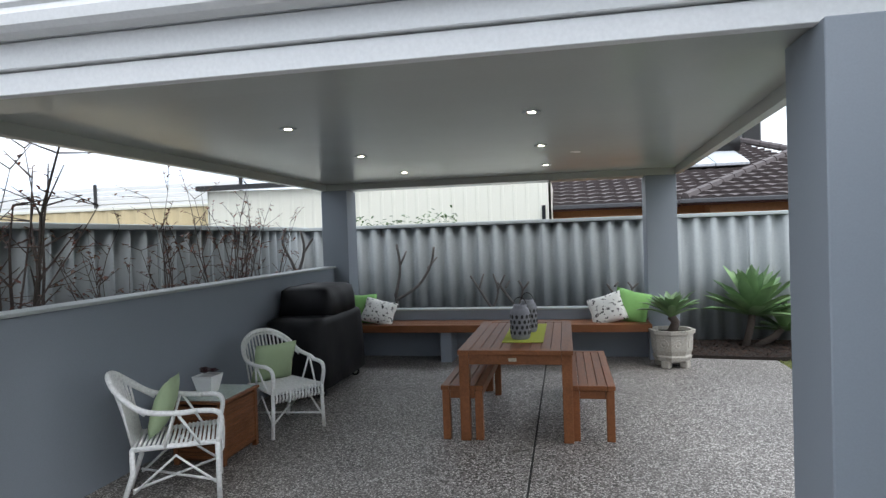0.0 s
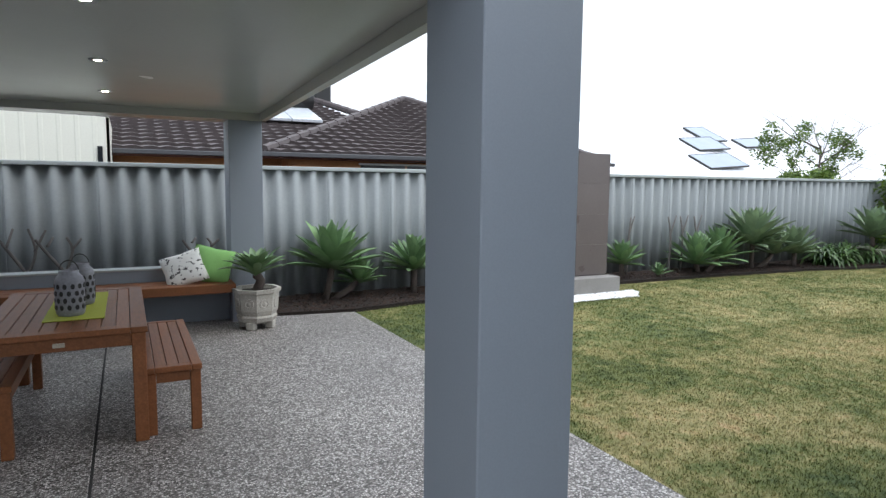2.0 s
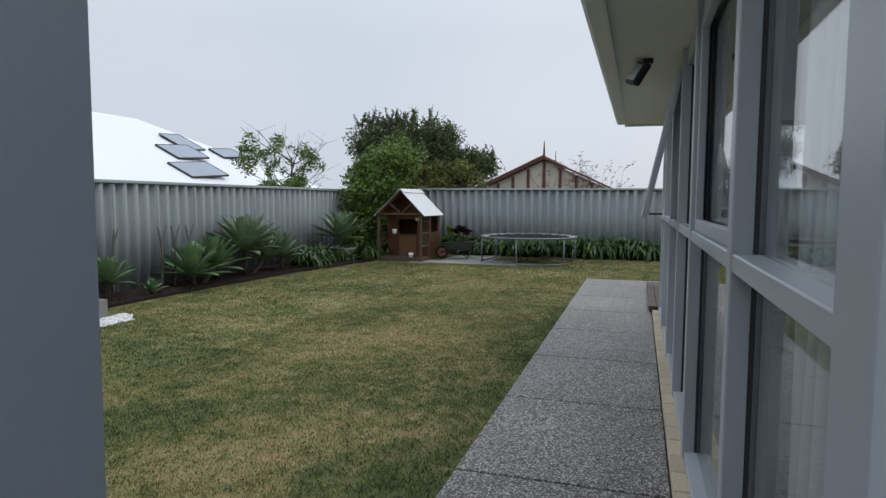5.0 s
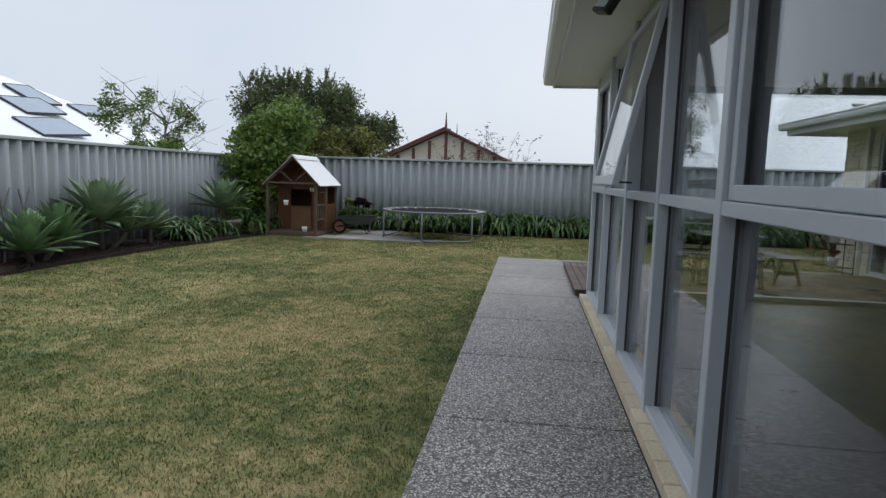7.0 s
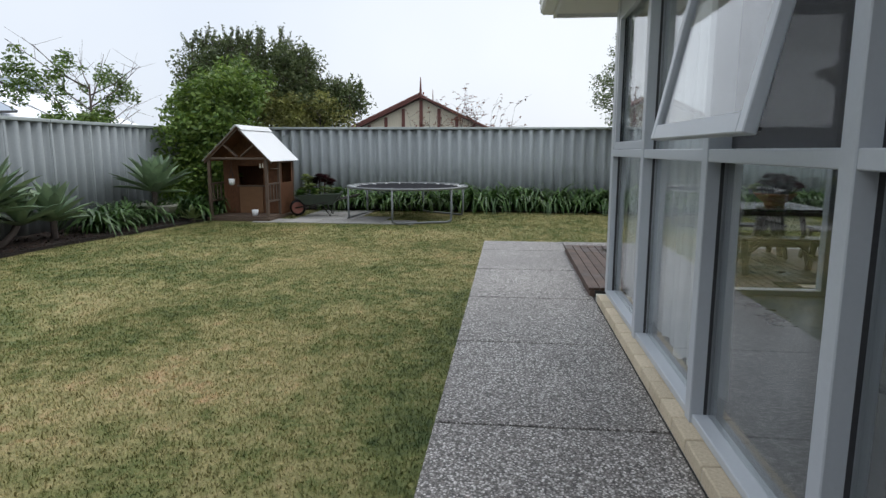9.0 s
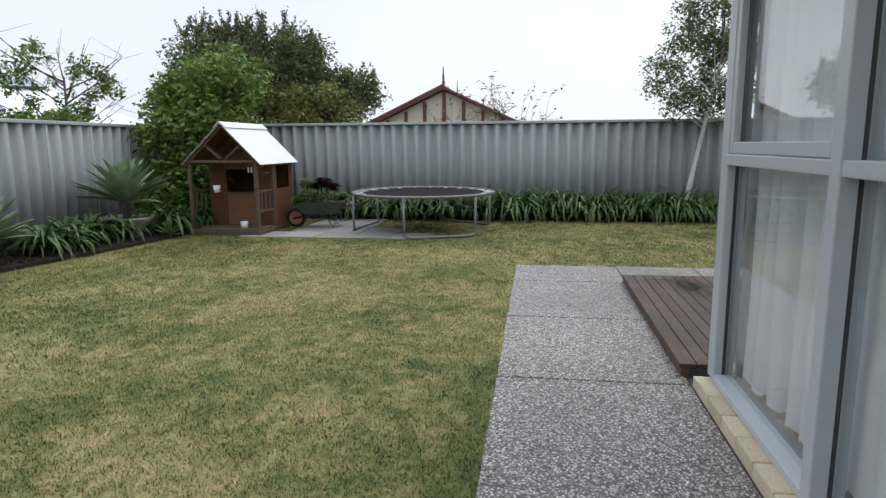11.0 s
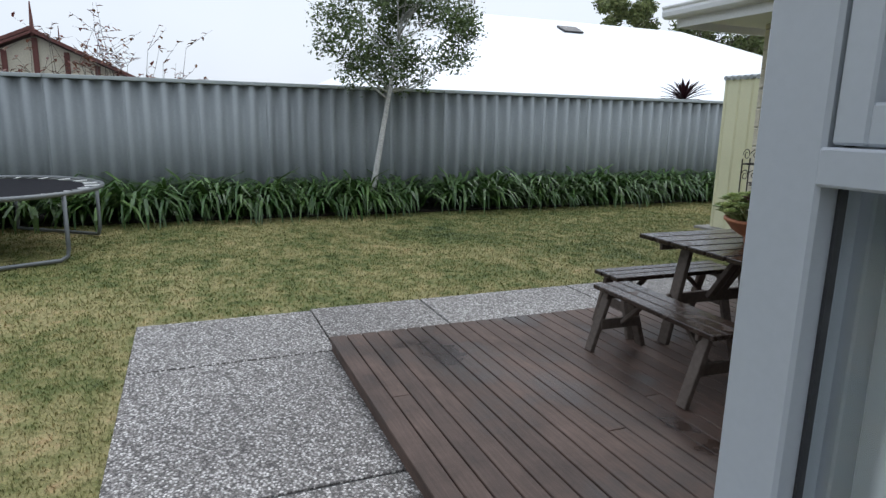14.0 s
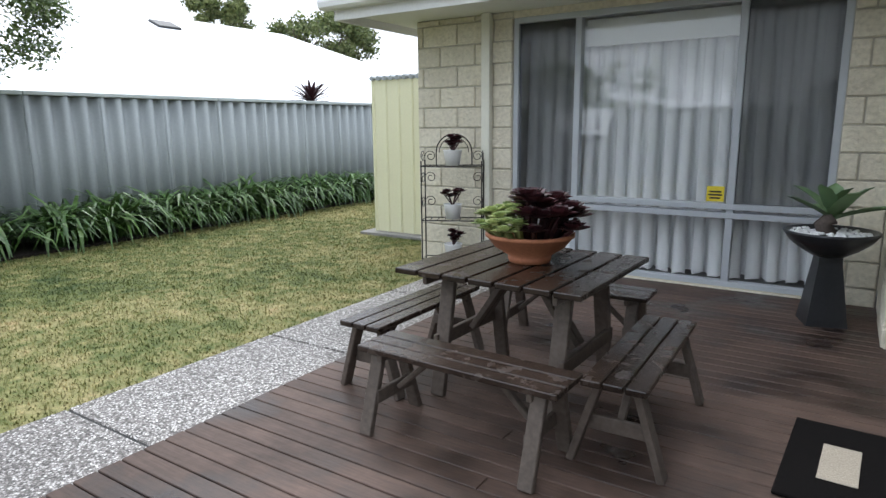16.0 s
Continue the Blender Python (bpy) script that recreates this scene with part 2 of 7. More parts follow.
M_CUBBY = surface("stained_ply", (0.085, 0.036, 0.018), (0.165, 0.074, 0.037), 2.2, 40, 0.6, 0, 0.3, 0.2, stretch=(1, 1, 0.4), vary=0.12, spec=0.2)
M_CUBBY_FRAME = surface("greyed_cubby_timber", (0.065, 0.042, 0.028), (0.135, 0.09, 0.06), 3, 40, 0.7, 0, 0.3, 0.3)
M_WHITE = surface("white_paint", (0.72, 0.73, 0.73), (0.8, 0.8, 0.79), 2, 60, 0.5, 0, 0.06, 0.05)
M_WHITE_ROOF = surface("white_roof_steel", (0.84, 0.86, 0.88), (0.9, 0.91, 0.92), 0.6, 20, 0.45, 0, 0.03, 0.02)
M_ALU = surface("grey_window_aluminium", (0.42, 0.447, 0.48), (0.47, 0.497, 0.525), 1, 60, 0.36, 0.0, 0.03, 0.02)
M_ALU_DARK = surface("dark_gasket", (0.03, 0.032, 0.035), (0.05, 0.05, 0.055), 2, 60, 0.5)
M_GLASS = glass_material("window_glass")
M_CLEAR_GLASS = glass_material("clear_window_glass", (0.985, 0.99, 0.99))
M_DENSE_SCREEN = mesh_screen("dense_insect_mesh", (0.035, 0.036, 0.04), 0.22)
M_SCREEN = mesh_screen("insect_mesh", (0.05, 0.052, 0.056), 0.72)
M_BRICK = surface("cream_brick", (0.50, 0.415, 0.29), (0.62, 0.53, 0.39), 4, 70, 0.85, 0, 0.2, 0.5, vary=0.1)
M_BLOCK = surface("cream_limestone_block", (0.62, 0.565, 0.445), (0.77, 0.725, 0.60), 7, 30, 0.9, 0, 0.16, 0.9, vary=0.07, dist=0.014)
M_MORTAR = surface("pale_mortar", (0.46, 0.43, 0.36), (0.54, 0.51, 0.43), 3, 90, 0.95, 0, 0.1, 0.3)
M_SOFFIT = surface("soffit_board", (0.72, 0.72, 0.69), (0.78, 0.78, 0.75), 0.7, 60, 0.7, 0, 0.03, 0.02)
M_INNER = surface("inner_plaster", (0.48, 0.48, 0.465), (0.54, 0.54, 0.525), 0.6, 60, 0.8, 0, 0.03, 0.02)
M_TILE = surface("dark_floor_tile", (0.03, 0.03, 0.032), (0.055, 0.055, 0.056), 1.5, 20, 0.3, 0, 0.08, 0.02)
M_ROOFTILE = surface("brown_roof_tile", (0.062, 0.05, 0.05), (0.105, 0.085, 0.083), 1.2, 14, 0.6, 0, 0.25, 0.2)
M_ORANGE_BRICK = surface("orange_brick", (0.36, 0.15, 0.06), (0.45, 0.21, 0.09), 2, 30, 0.9, 0, 0.2, 0.3)
M_TERRA_TRIM = surface("red_brown_trim", (0.13, 0.045, 0.035), (0.17, 0.06, 0.045), 2, 40, 0.6)
M_DARKGLASS = surface("dark_window_glass", (0.01, 0.011, 0.013), (0.02, 0.021, 0.024), 1, 20, 0.06, 0, 0.02, 0)
# cells painted pale grey-blue to carry the mirrored sky
M_PV = surface("sky_tinted_solar_cell", (0.26, 0.31, 0.37), (0.34, 0.39, 0.45), 2, 30, 0.12, 0, 0.05, 0)
M_STONE_TILE = surface("brown_stone_tile", (0.125, 0.105, 0.10), (0.17, 0.145, 0.14), 1.6, 40, 0.3, 0, 0.1, 0.05, vary=0.08)
M_CONC = surface("grey_concrete", (0.2, 0.19, 0.175), (0.34, 0.33, 0.31), 3.5, 60, 0.85, 0, 0.25, 0.2, vary=0.08)
M_PEBBLE = surface("white_pebble", (0.74, 0.74, 0.73), (0.86, 0.86, 0.85), 20, 100, 0.6, 0, 0.1, 0.1)
M_STEEL = surface("galvanised_tube", (0.13, 0.14, 0.14), (0.2, 0.21, 0.21), 6, 60, 0.4, 0.3, 0.1, 0.02)
M_BLACKMAT = surface("black_mesh", (0.009, 0.009, 0.011), (0.016, 0.016, 0.02), 8, 200, 0.85, spec=0.12)
M_BLACKCOVER = surface("black_vinyl_cover", (0.007, 0.007, 0.008), (0.014, 0.014, 0.016), 3, 30, 0.55, 0, 0.1, 0.1, spec=0.25)
M_TERRACOTTA = surface("terracotta", (0.40, 0.145, 0.07), (0.5, 0.2, 0.1), 5, 60, 0.6, 0, 0.15, 0.1)
M_POTSTONE = surface("cast_stone", (0.33, 0.31, 0.27), (0.49, 0.465, 0.41), 6, 60, 0.85, 0, 0.25, 0.4)
M_BLACKPOT = surface("black_glaze", (0.012, 0.013, 0.015), (0.025, 0.026, 0.03), 3, 40, 0.3)
M_IRON = surface("dark_wrought_iron", (0.025, 0.022, 0.02), (0.05, 0.045, 0.04), 8, 60, 0.5, 0.4)
M_AGAVE = leafy("agave_leaf", (0.13, 0.24, 0.12), (0.28, 0.4, 0.2), 0.45, 0.08)
M_AGAVE_GREY = leafy("grey_agave_leaf", (0.16, 0.245, 0.15), (0.3, 0.38, 0.25), 0.5, 0.08)
M_LILY = leafy("lily_leaf", (0.045, 0.11, 0.026), (0.115, 0.20, 0.05), 0.38, 0.12)
M_BUSH = leafy("bush_leaf", (0.06, 0.125, 0.025), (0.21, 0.3, 0.06), 0.5, 0.22)
M_BUSH_DARK = leafy("dark_bush_leaf", (0.085, 0.125, 0.045), (0.23, 0.26, 0.11), 0.55, 0.3)
M_BIRCH_LEAF = leafy("birch_leaf", (0.06, 0.1, 0.03), (0.17, 0.225, 0.08), 0.45, 0.25)
M_BARK = surface("brown_bark", (0.06, 0.047, 0.04), (0.13, 0.10, 0.085), 9, 50, 0.9, 0, 0.3, 0.5)
M_BIRCH = surface("birch_bark", (0.38, 0.37, 0.34), (0.72, 0.71, 0.68), 16, 60, 0.8, 0, 0.35, 0.3)
M_PURPLE = leafy("purple_aeonium", (0.022, 0.009, 0.013), (0.085, 0.026, 0.034), 0.4, 0.05)
M_PALEGREEN = leafy("pale_succulent", (0.15, 0.22, 0.08), (0.36, 0.41, 0.19), 0.5, 0.15)
M_WICKER = surface("white_cane", (0.76, 0.76, 0.74), (0.86, 0.86, 0.84), 6, 60, 0.5, 0, 0.2, 0.15)
M_CUSH_GREEN = surface("pale_green_cloth", (0.36, 0.46, 0.27), (0.42, 0.52, 0.32), 6, 220, 0.9, 0, 0.12, 0.2)
M_CUSH_BRIGHT = surface("bright_green_cloth", (0.22, 0.46, 0.13), (0.28, 0.54, 0.18), 6, 220, 0.9, 0, 0.12, 0.2)
M_LIME = surface("lime_runner", (0.42, 0.46, 0.05), (0.5, 0.53, 0.08), 6, 200, 0.85)
M_LANTERN = surface("grey_ceramic", (0.20, 0.20, 0.225), (0.28, 0.28, 0.31), 8, 60, 0.4)
M_YELLOW = surface("yellow_sticker", (0.75, 0.6, 0.03), (0.8, 0.65, 0.05), 4, 60, 0.5)
M_BLACK = surface("black_plastic", (0.012, 0.012, 0.012), (0.02, 0.02, 0.02), 4, 60, 0.4)
M_MAT = surface("dark_coir", (0.006, 0.0055, 0.0055), (0.013, 0.011, 0.0105), 8, 160, 0.95, 0, 0.4, 0.6, spec=0.08)
M_BEIGE = surface("beige_coir", (0.42, 0.36, 0.28), (0.5, 0.44, 0.35), 8, 160, 0.95, 0, 0.3, 0.4)
M_RUST = surface("rusty_red_metal", (0.3, 0.1, 0.07), (0.4, 0.17, 0.13), 8, 60, 0.6)
M_LAMP = plain_glow("downlight_glow", (1.0, 0.86, 0.66), 9.0)


def wet_timber(name, a, b, wet, patch, grain, stretch, vary, edge=0.07):
    """Worn outdoor timber: streaked grain, stains, and rain lying on it in glossy patches."""
    m, n, l = nodes_of(name)
    bs = n["Principled BSDF"]
    v, vs = place(n, l), place(n, l, stretch)
    streak, stain, pool = noise_tex(n, l, vs, grain, 5, 0.65), noise_tex(n, l, v, 3.2, 5, 0.65), noise_tex(n, l, v, patch, 4, 0.6)
    col = mixc(n, l, a, b, streak)
    col = mixc(n, l, col, ramp(n, l, stain, [(0.32, (0.5, 0.48, 0.46)), (0.5, (0.95, 0.93, 0.9)), (0.7, (1.35, 1.32, 1.3))]), 1.0, "MULTIPLY")
    info = n.new("ShaderNodeObjectInfo")
    col = mixc(n, l, col, ramp(n, l, info.outputs["Random"], [(0.0, (1 - vary,) * 3), (1.0, (1 + vary,) * 3)]), 1.0, "MULTIPLY")
    damp = ramp(n, l, pool, [(wet, (0.0, 0.0, 0.0)), (wet + edge, (1.0, 1.0, 1.0))])
    col = mixc(n, l, mixc(n, l, col, (0.55, 0.52, 0.5), 1.0, "MULTIPLY"), col, damp)
    l.new(col, bs.inputs["Base Color"])
    rr = n.new("ShaderNodeMapRange")
    rr.inputs["To Min"].default_value, rr.inputs["To Max"].default_value = 0.2, 0.62
    l.new(damp, rr.inputs["Value"])
    l.new(rr.outputs["Result"], bs.inputs["Roughness"])
    bs.inputs["Specular IOR Level"].default_value = 0.35
    bump(n, l, bs, streak, 0.35, 0.004)
    return m


M_OLDWOOD = wet_timber("wet_weathered_timber", (0.02, 0.0145, 0.012), (0.085, 0.06, 0.047), 0.56, 13, 40, (1, 1, 1), 0.25, 0.14)
M_DECK = wet_timber("oiled_deck_timber", (0.032, 0.021, 0.0165), (0.132, 0.086, 0.067), 0.3, 1.6, 26, (0.2, 3, 3), 0.22, 0.22)


def curtain_material():
    m, n, l = nodes_of("sheer_curtain")
    bs = n["Principled BSDF"]
    bs.inputs["Base Color"].default_value = (0.92, 0.93, 0.94, 1)
    bs.inputs["Roughness"].default_value = 0.9
    tr, ms, tp, m2 = n.new("ShaderNodeBsdfTranslucent"), n.new("ShaderNodeMixShader"), n.new("ShaderNodeBsdfTransparent"), n.new("ShaderNodeMixShader")
    tr.inputs["Color"].default_value = (0.75, 0.77, 0.8, 1)
    ms.inputs[0].default_value, m2.inputs[0].default_value = 0.1, 0.06
    l.new(bs.outputs[0], ms.inputs[1])
    l.new(tr.outputs[0], ms.inputs[2])
    l.new(ms.outputs[0], m2.inputs[1])
    l.new(tp.outputs[0], m2.inputs[2])
    l.new(m2.outputs[0], n["Material Output"].inputs["Surface"])
    return m


M_CURTAIN = curtain_material()


def print_cloth():
    m, n, l = nodes_of("black_print_cloth")
    bs = n["Principled BSDF"]
    f = noise_tex(n, l, place(n, l), 26, 3, 0.5)
    l.new(ramp(n, l, f, [(0.36, (0.03, 0.03, 0.03)), (0.43, (0.74, 0.74, 0.7))]), bs.inputs["Base Color"])
    bs.inputs["Roughness"].default_value = 0.9
    return m


M_PRINT = print_cloth()


# ---- mesh tools ----
def bx(bm, x0, y0, z0, x1, y1, z1, bevel=0.0):
    """A box between two corners."""
    r = bmesh.ops.create_cube(bm, size=1)
    vs = r["verts"]
    for v in vs:
        v.co = Vector((x0 + (v.co.x + 0.5) * (x1 - x0), y0 + (v.co.y + 0.5) * (y1 - y0), z0 + (v.co.z + 0.5) * (z1 - z0)))
    if bevel:
        es = {e for v in vs for e in v.link_edges}
        bmesh.ops.bevel(bm, geom=list(es), offset=bevel, segments=1, affect="EDGES", profile=0.6)
    return bm


def bar(bm, a, b, w, h, up=(0, 0, 1), bevel=0.0):
    """A squared bar from a to b, w wide and h high."""
    a, b = Vector(a), Vector(b)
    d = (b - a)
    z = d.normalized()
    u = Vector(up)
    if abs(u.dot(z)) > 0.95:
        u = Vector((0, 1, 0))
    x = u.cross(z).normalized()
    y = z.cross(x)
    m = Matrix((x, y, z)).transposed().to_4x4()
    m.translation = (a + b) / 2
    r = bmesh.ops.create_cube(bm, size=1, matrix=m @ Matrix.Diagonal((w, h, d.length, 1)))
    if bevel:
        es = {e for v in r["verts"] for e in v.link_edges}
        bmesh.ops.bevel(bm, geom=list(es), offset=bevel, segments=1, affect="EDGES", profile=0.6)
    return bm


def tube(bm, pts, r, seg=6, closed=False):
    """A round tube along points; r may be a list of radii."""
    pts = [Vector(p) for p in pts]
    n = len(pts)
    rs = r if isinstance(r, (list, tuple)) else [r] * n
    rings = []
    side = None
    for i, p in enumerate(pts):
        if closed:
            t = pts[(i + 1) % n] - pts[i - 1]
        else:
            t = pts[min(i + 1, n - 1)] - pts[max(i - 1, 0)]
        t.normalize()
        if side is None:
            side = t.orthogonal().normalized()
        side = (side - t * side.dot(t))
        side = side.normalized() if side.length > 1e-6 else t.orthogonal().normalized()
        o = t.cross(side)
        rings.append([bm.verts.new(p + (side * math.cos(2 * math.pi * k / seg) + o * math.sin(2 * math.pi * k / seg)) * rs[i]) for k in range(seg)])
    for i in range(n if closed else n - 1):
        A, B = rings[i], rings[(i + 1) % n]
        for k in range(seg):
            bm.faces.new((A[k], A[(k + 1) % seg], B[(k + 1) % seg], B[k]))
    if not closed:
        bm.faces.new(rings[0][::-1])
        bm.faces.new(rings[-1])
    return bm


def lathe(bm, prof, seg=24, at=(0, 0, 0), sides=None):
    """Turns a profile of (radius, height) round the z axis."""
    at = Vector(at)
    rings = []
    for r, z in prof:
        rings.append([bm.verts.new(at + Vector((max(r, 1e-4) * math.cos(2 * math.pi * (k + 0.5) / seg), max(r, 1e-4) * math.sin(2 * math.pi * (k + 0.5) / seg), z))) for k in range(seg)])
    for A, B in zip(rings, rings[1:]):
        for k in range(seg):
            bm.faces.new((A[k], A[(k + 1) % seg], B[(k + 1) % seg], B[k]))
    bm.faces.new(rings[0][::-1])
    bm.faces.new(rings[-1])
    return bm


def eased(pts, k=5):
    """A smooth curve through the given points."""
    q = [Vector(p) for p in pts]
    out = []
    for i in range(len(q) - 1):
        a, b, c, d = q[max(i - 1, 0)], q[i], q[i + 1], q[min(i + 2, len(q) - 1)]
        for j in range(k):
            t = j / k
            out.append(0.5 * (2 * b + (c - a) * t + (2 * a - 5 * b + 4 * c - d) * t * t + (3 * b - a - 3 * c + d) * t ** 3))
    return out + [q[-1]]


def leaf(bm, base, yaw, pitch, length, width, droop=0.5, seg=4, fold=0.25, belly=0.45):
    """One pointed, folded leaf that bends over."""
    p, d = Vector(base), pitch
    prev = None
    cy, sy = math.cos(yaw), math.sin(yaw)
    side = Vector((-sy, cy, 0))
    for i in range(seg + 1):
        s = i / seg
        w = width * (math.sin(math.pi * min(1, (s * (1 - belly) + belly * 0.35 + s * 0.1))) ** 0.8 if s < 1 else 0.02) * (1 - s * 0.25)
        w = max(w, width * 0.03)
        up = Vector((-math.sin(d) * cy, -math.sin(d) * sy, math.cos(d)))
        row = (bm.verts.new(p - side * w / 2 + up * w * fold), bm.verts.new(p), bm.verts.new(p + side * w / 2 + up * w * fold))
        if prev:
            bm.faces.new((prev[0], prev[1], row[1], row[0]))
            bm.faces.new((prev[1], prev[2], row[2], row[1]))
        prev = row
        step = length / seg
        p = p + Vector((math.cos(d) * cy, math.cos(d) * sy, math.sin(d))) * step
        d -= droop / seg
    return bm


def thicken(bm, t):
    bm.normal_update()
    bmesh.ops.recalc_face_normals(bm, faces=bm.faces)
    bmesh.ops.solidify(bm, geom=bm.faces[:], thickness=t)


def mesh_of(name, bm, smooth=False):
    me = bpy.data.meshes.new(name)
    bmesh.ops.recalc_face_normals(bm, faces=bm.faces)
    bm.to_mesh(me)
    bm.free()
    if smooth:
        me.polygons.foreach_set("use_smooth", [True] * len(me.polygons))
    return me


def part(name, bm, material, parent=None, label="", smooth=False):
    """One mesh object under a thing or a part."""
    ob = new(name, bm if isinstance(bm, bpy.types.Mesh) else mesh_of(name, bm, smooth))
    if material and not ob.data.materials:
        ob.data.materials.append(material)
    if parent:
        ob.parent = parent
        ob.matrix_parent_inverse = Matrix.Identity(4)
    return tagged(ob, label)


def thing(name, m, label, category, group="", kind=""):
    ob = new(name)
    ob.empty_display_size = 0.1
    ob.matrix_basis = m
    return tagged(ob, label, category, group, kind)


def solid(name, bm, material, label, category, group="", kind="", smooth=False):
    """A thing of one mesh."""
    return tagged(part(name, bm, material, None, "", smooth), label, category, group, kind)


def structure(name, bm, material, label, category, smooth=False):
    return solid(name, bm, material, label, category, "", "structure", smooth)


def raw(name, verts, faces, material, parent=None, smooth=False):
    me = bpy.data.meshes.new(name)
    me.from_pydata([tuple(v) for v in verts], [], faces)
    me.materials.append(material)
    if smooth:
        me.polygons.foreach_set("use_smooth", [True] * len(me.polygons))
    return part(name, me, None, parent)


def B():
    return bmesh.new()


def rnd(a, b):
    return random.uniform(a, b)


ORIGIN = Matrix.Identity(4)


# ---- ground ----
FENCE_Y, FENCE_X, LEFT_X = 10.8, 17.4, -4.35
bm = B()
for x0, y0, x1, y1 in ((-400, -400, 400, 400),):
    vs = [bm.verts.new(p) for p in ((x0, y0, -0.06), (x1, y0, -0.06), (x1, y1, -0.06), (x0, y1, -0.06))]
    bm.faces.new(vs)
structure("ground", bm, M_SOIL, "dark sandy earth under and beyond the whole yard", "ground")


def outline(name, pts, z0, z1, material, bevel=0.0):
    """A flat slab with the given outline."""
    bm = B()
    f = bm.faces.new([bm.verts.new((x, y, z0)) for x, y in pts])
    r = bmesh.ops.extrude_face_region(bm, geom=[f])
    for v in r["geom"]:
        if isinstance(v, bmesh.types.BMVert):
            v.co.z = z1
    return bm


corner_arc = [(2.05 + 0.42 * (1 - math.cos(a)), 4.42 - 0.42 * math.sin(a)) for a in [radians(15 * k) for k in range(7)]]
lawn_edge = [(2.05, 9.55)] + [(2.05, 4.42)] + corner_arc[1:] + [(12.16, 4.0), (12.2, -6.5), (17.35, -6.5), (17.35, 9.2), (13.8, 9.3), (12.4, 9.5), (11.0, 9.75), (9.2, 9.86), (7.4, 9.95), (4.6, 9.9), (3.2, 9.75)]
lawn = structure("lawn", outline("lawn", lawn_edge, -0.05, -0.012, M_LAWN), M_LAWN, "short dry lawn, green and straw-coloured in patches", "lawn")
bed_pts = [(0.95, 9.7), (2.05, 9.56), (3.2, 9.76), (4.6, 9.91), (7.4, 9.96), (9.2, 9.87), (11.0, 9.76), (12.4, 9.51), (13.8, 9.31), (17.35, 9.21), (17.35, 10.79), (0.95, 10.79)]
structure("garden_bed", outline("garden_bed", bed_pts, -0.05, 0.035, M_SOIL), M_SOIL, "dark mulched garden bed along the back fence", "garden bed")
structure("fence_bed", outline("fence_bed", [(16.55, -6.5), (17.38, -6.5), (17.38, 9.0), (16.5, 9.0)], -0.05, 0.02, M_SOIL), M_SOIL, "narrow dark planting strip under the end fence", "garden bed")
structure("rose_bed", outline("rose_bed", [(LEFT_X, 3.0), (-3.52, 3.0), (-3.52, 10.78), (LEFT_X, 10.78)], -0.05, 0.55, M_SOIL), M_SOIL, "raised dark soil behind the low patio wall", "garden bed")


def in_poly(x, y, poly):
    c = False
    for (x0, y0), (x1, y1) in zip(poly, poly[1:] + poly[:1]):
        if (y0 > y) != (y1 > y) and x < (x1 - x0) * (y - y0) / (y1 - y0) + x0:
            c = not c
    return c


def grass_blades():
    rng = np.random.default_rng(4)
    parts_v, parts_f, base = [], [], 0
    for x0, x1, y0, y1, dens, h in ((2.05, 8.0, 3.98, 7.0, 9000, 0.02), (8.0, 12.2, 3.98, 7.0, 7000, 0.02), (2.05, 13.9, 7.0, 9.9, 3000, 0.024), (12.16, 16.6, -6.4, 9.2, 3200, 0.024)):
        n = int((x1 - x0) * (y1 - y0) * dens)
        xs, ys = rng.uniform(x0, x1, n), rng.uniform(y0, y1, n)
        keep = np.array([in_poly(a, b, lawn_edge) for a, b in zip(xs, ys)]) if dens == 3000 else ((xs > 2.05) & ((ys > 4.0) | (xs > 12.18)))
        if x0 == 2.05 and dens == 9000:
            keep &= ~((xs < 2.47) & (ys < 4.42) & ((xs - 2.47) ** 2 + (ys - 4.42) ** 2 > 0.42 ** 2))
        xs, ys = xs[keep], ys[keep]
        n = len(xs)
        yaw, lean = rng.uniform(0, 2 * math.pi, n), rng.uniform(0.2, 1.2, n)
        hh, w = h * rng.uniform(0.5, 1.25, n), rng.uniform(0.0025, 0.0045, n) * (1.0 if dens > 5000 else 1.5)
        dx, dy = np.cos(yaw), np.sin(yaw)
        v = np.zeros((n, 3, 3))
        v[:, 0] = np.stack([xs - dy * w, ys + dx * w, np.full(n, -0.014)], 1)
        v[:, 1] = np.stack([xs + dy * w, ys - dx * w, np.full(n, -0.014)], 1)
        v[:, 2] = np.stack([xs + dx * hh * np.sin(lean), ys + dy * hh * np.sin(lean), -0.012 + hh * np.cos(lean)], 1)
        parts_v.append(v.reshape(-1, 3))
        parts_f.append(np.arange(n * 3).reshape(n, 3) + base)
        base += n * 3
    v, f = np.concatenate(parts_v), np.concatenate(parts_f)
    me = bpy.data.meshes.new("grass")
    me.vertices.add(len(v))
    me.vertices.foreach_set("co", v.ravel())
    me.loops.add(len(f) * 3)
    me.loops.foreach_set("vertex_index", f.ravel().astype(np.int32))
    me.polygons.add(len(f))
    me.polygons.foreach_set("loop_start", np.arange(0, len(f) * 3, 3, dtype=np.int32))
    me.update(calc_edges=True)
    me.materials.append(M_BLADE)
    tagged(part("grass", me, None), "short dry grass blades in green and straw tones", "grass", "", "stuff")


grass_blades()

# ---- concrete: patio and path slabs ----
GAP = 0.008
patio = thing("patio_pavement", ORIGIN, "exposed aggregate patio floor with dark control joints", "pavement", "", "structure")
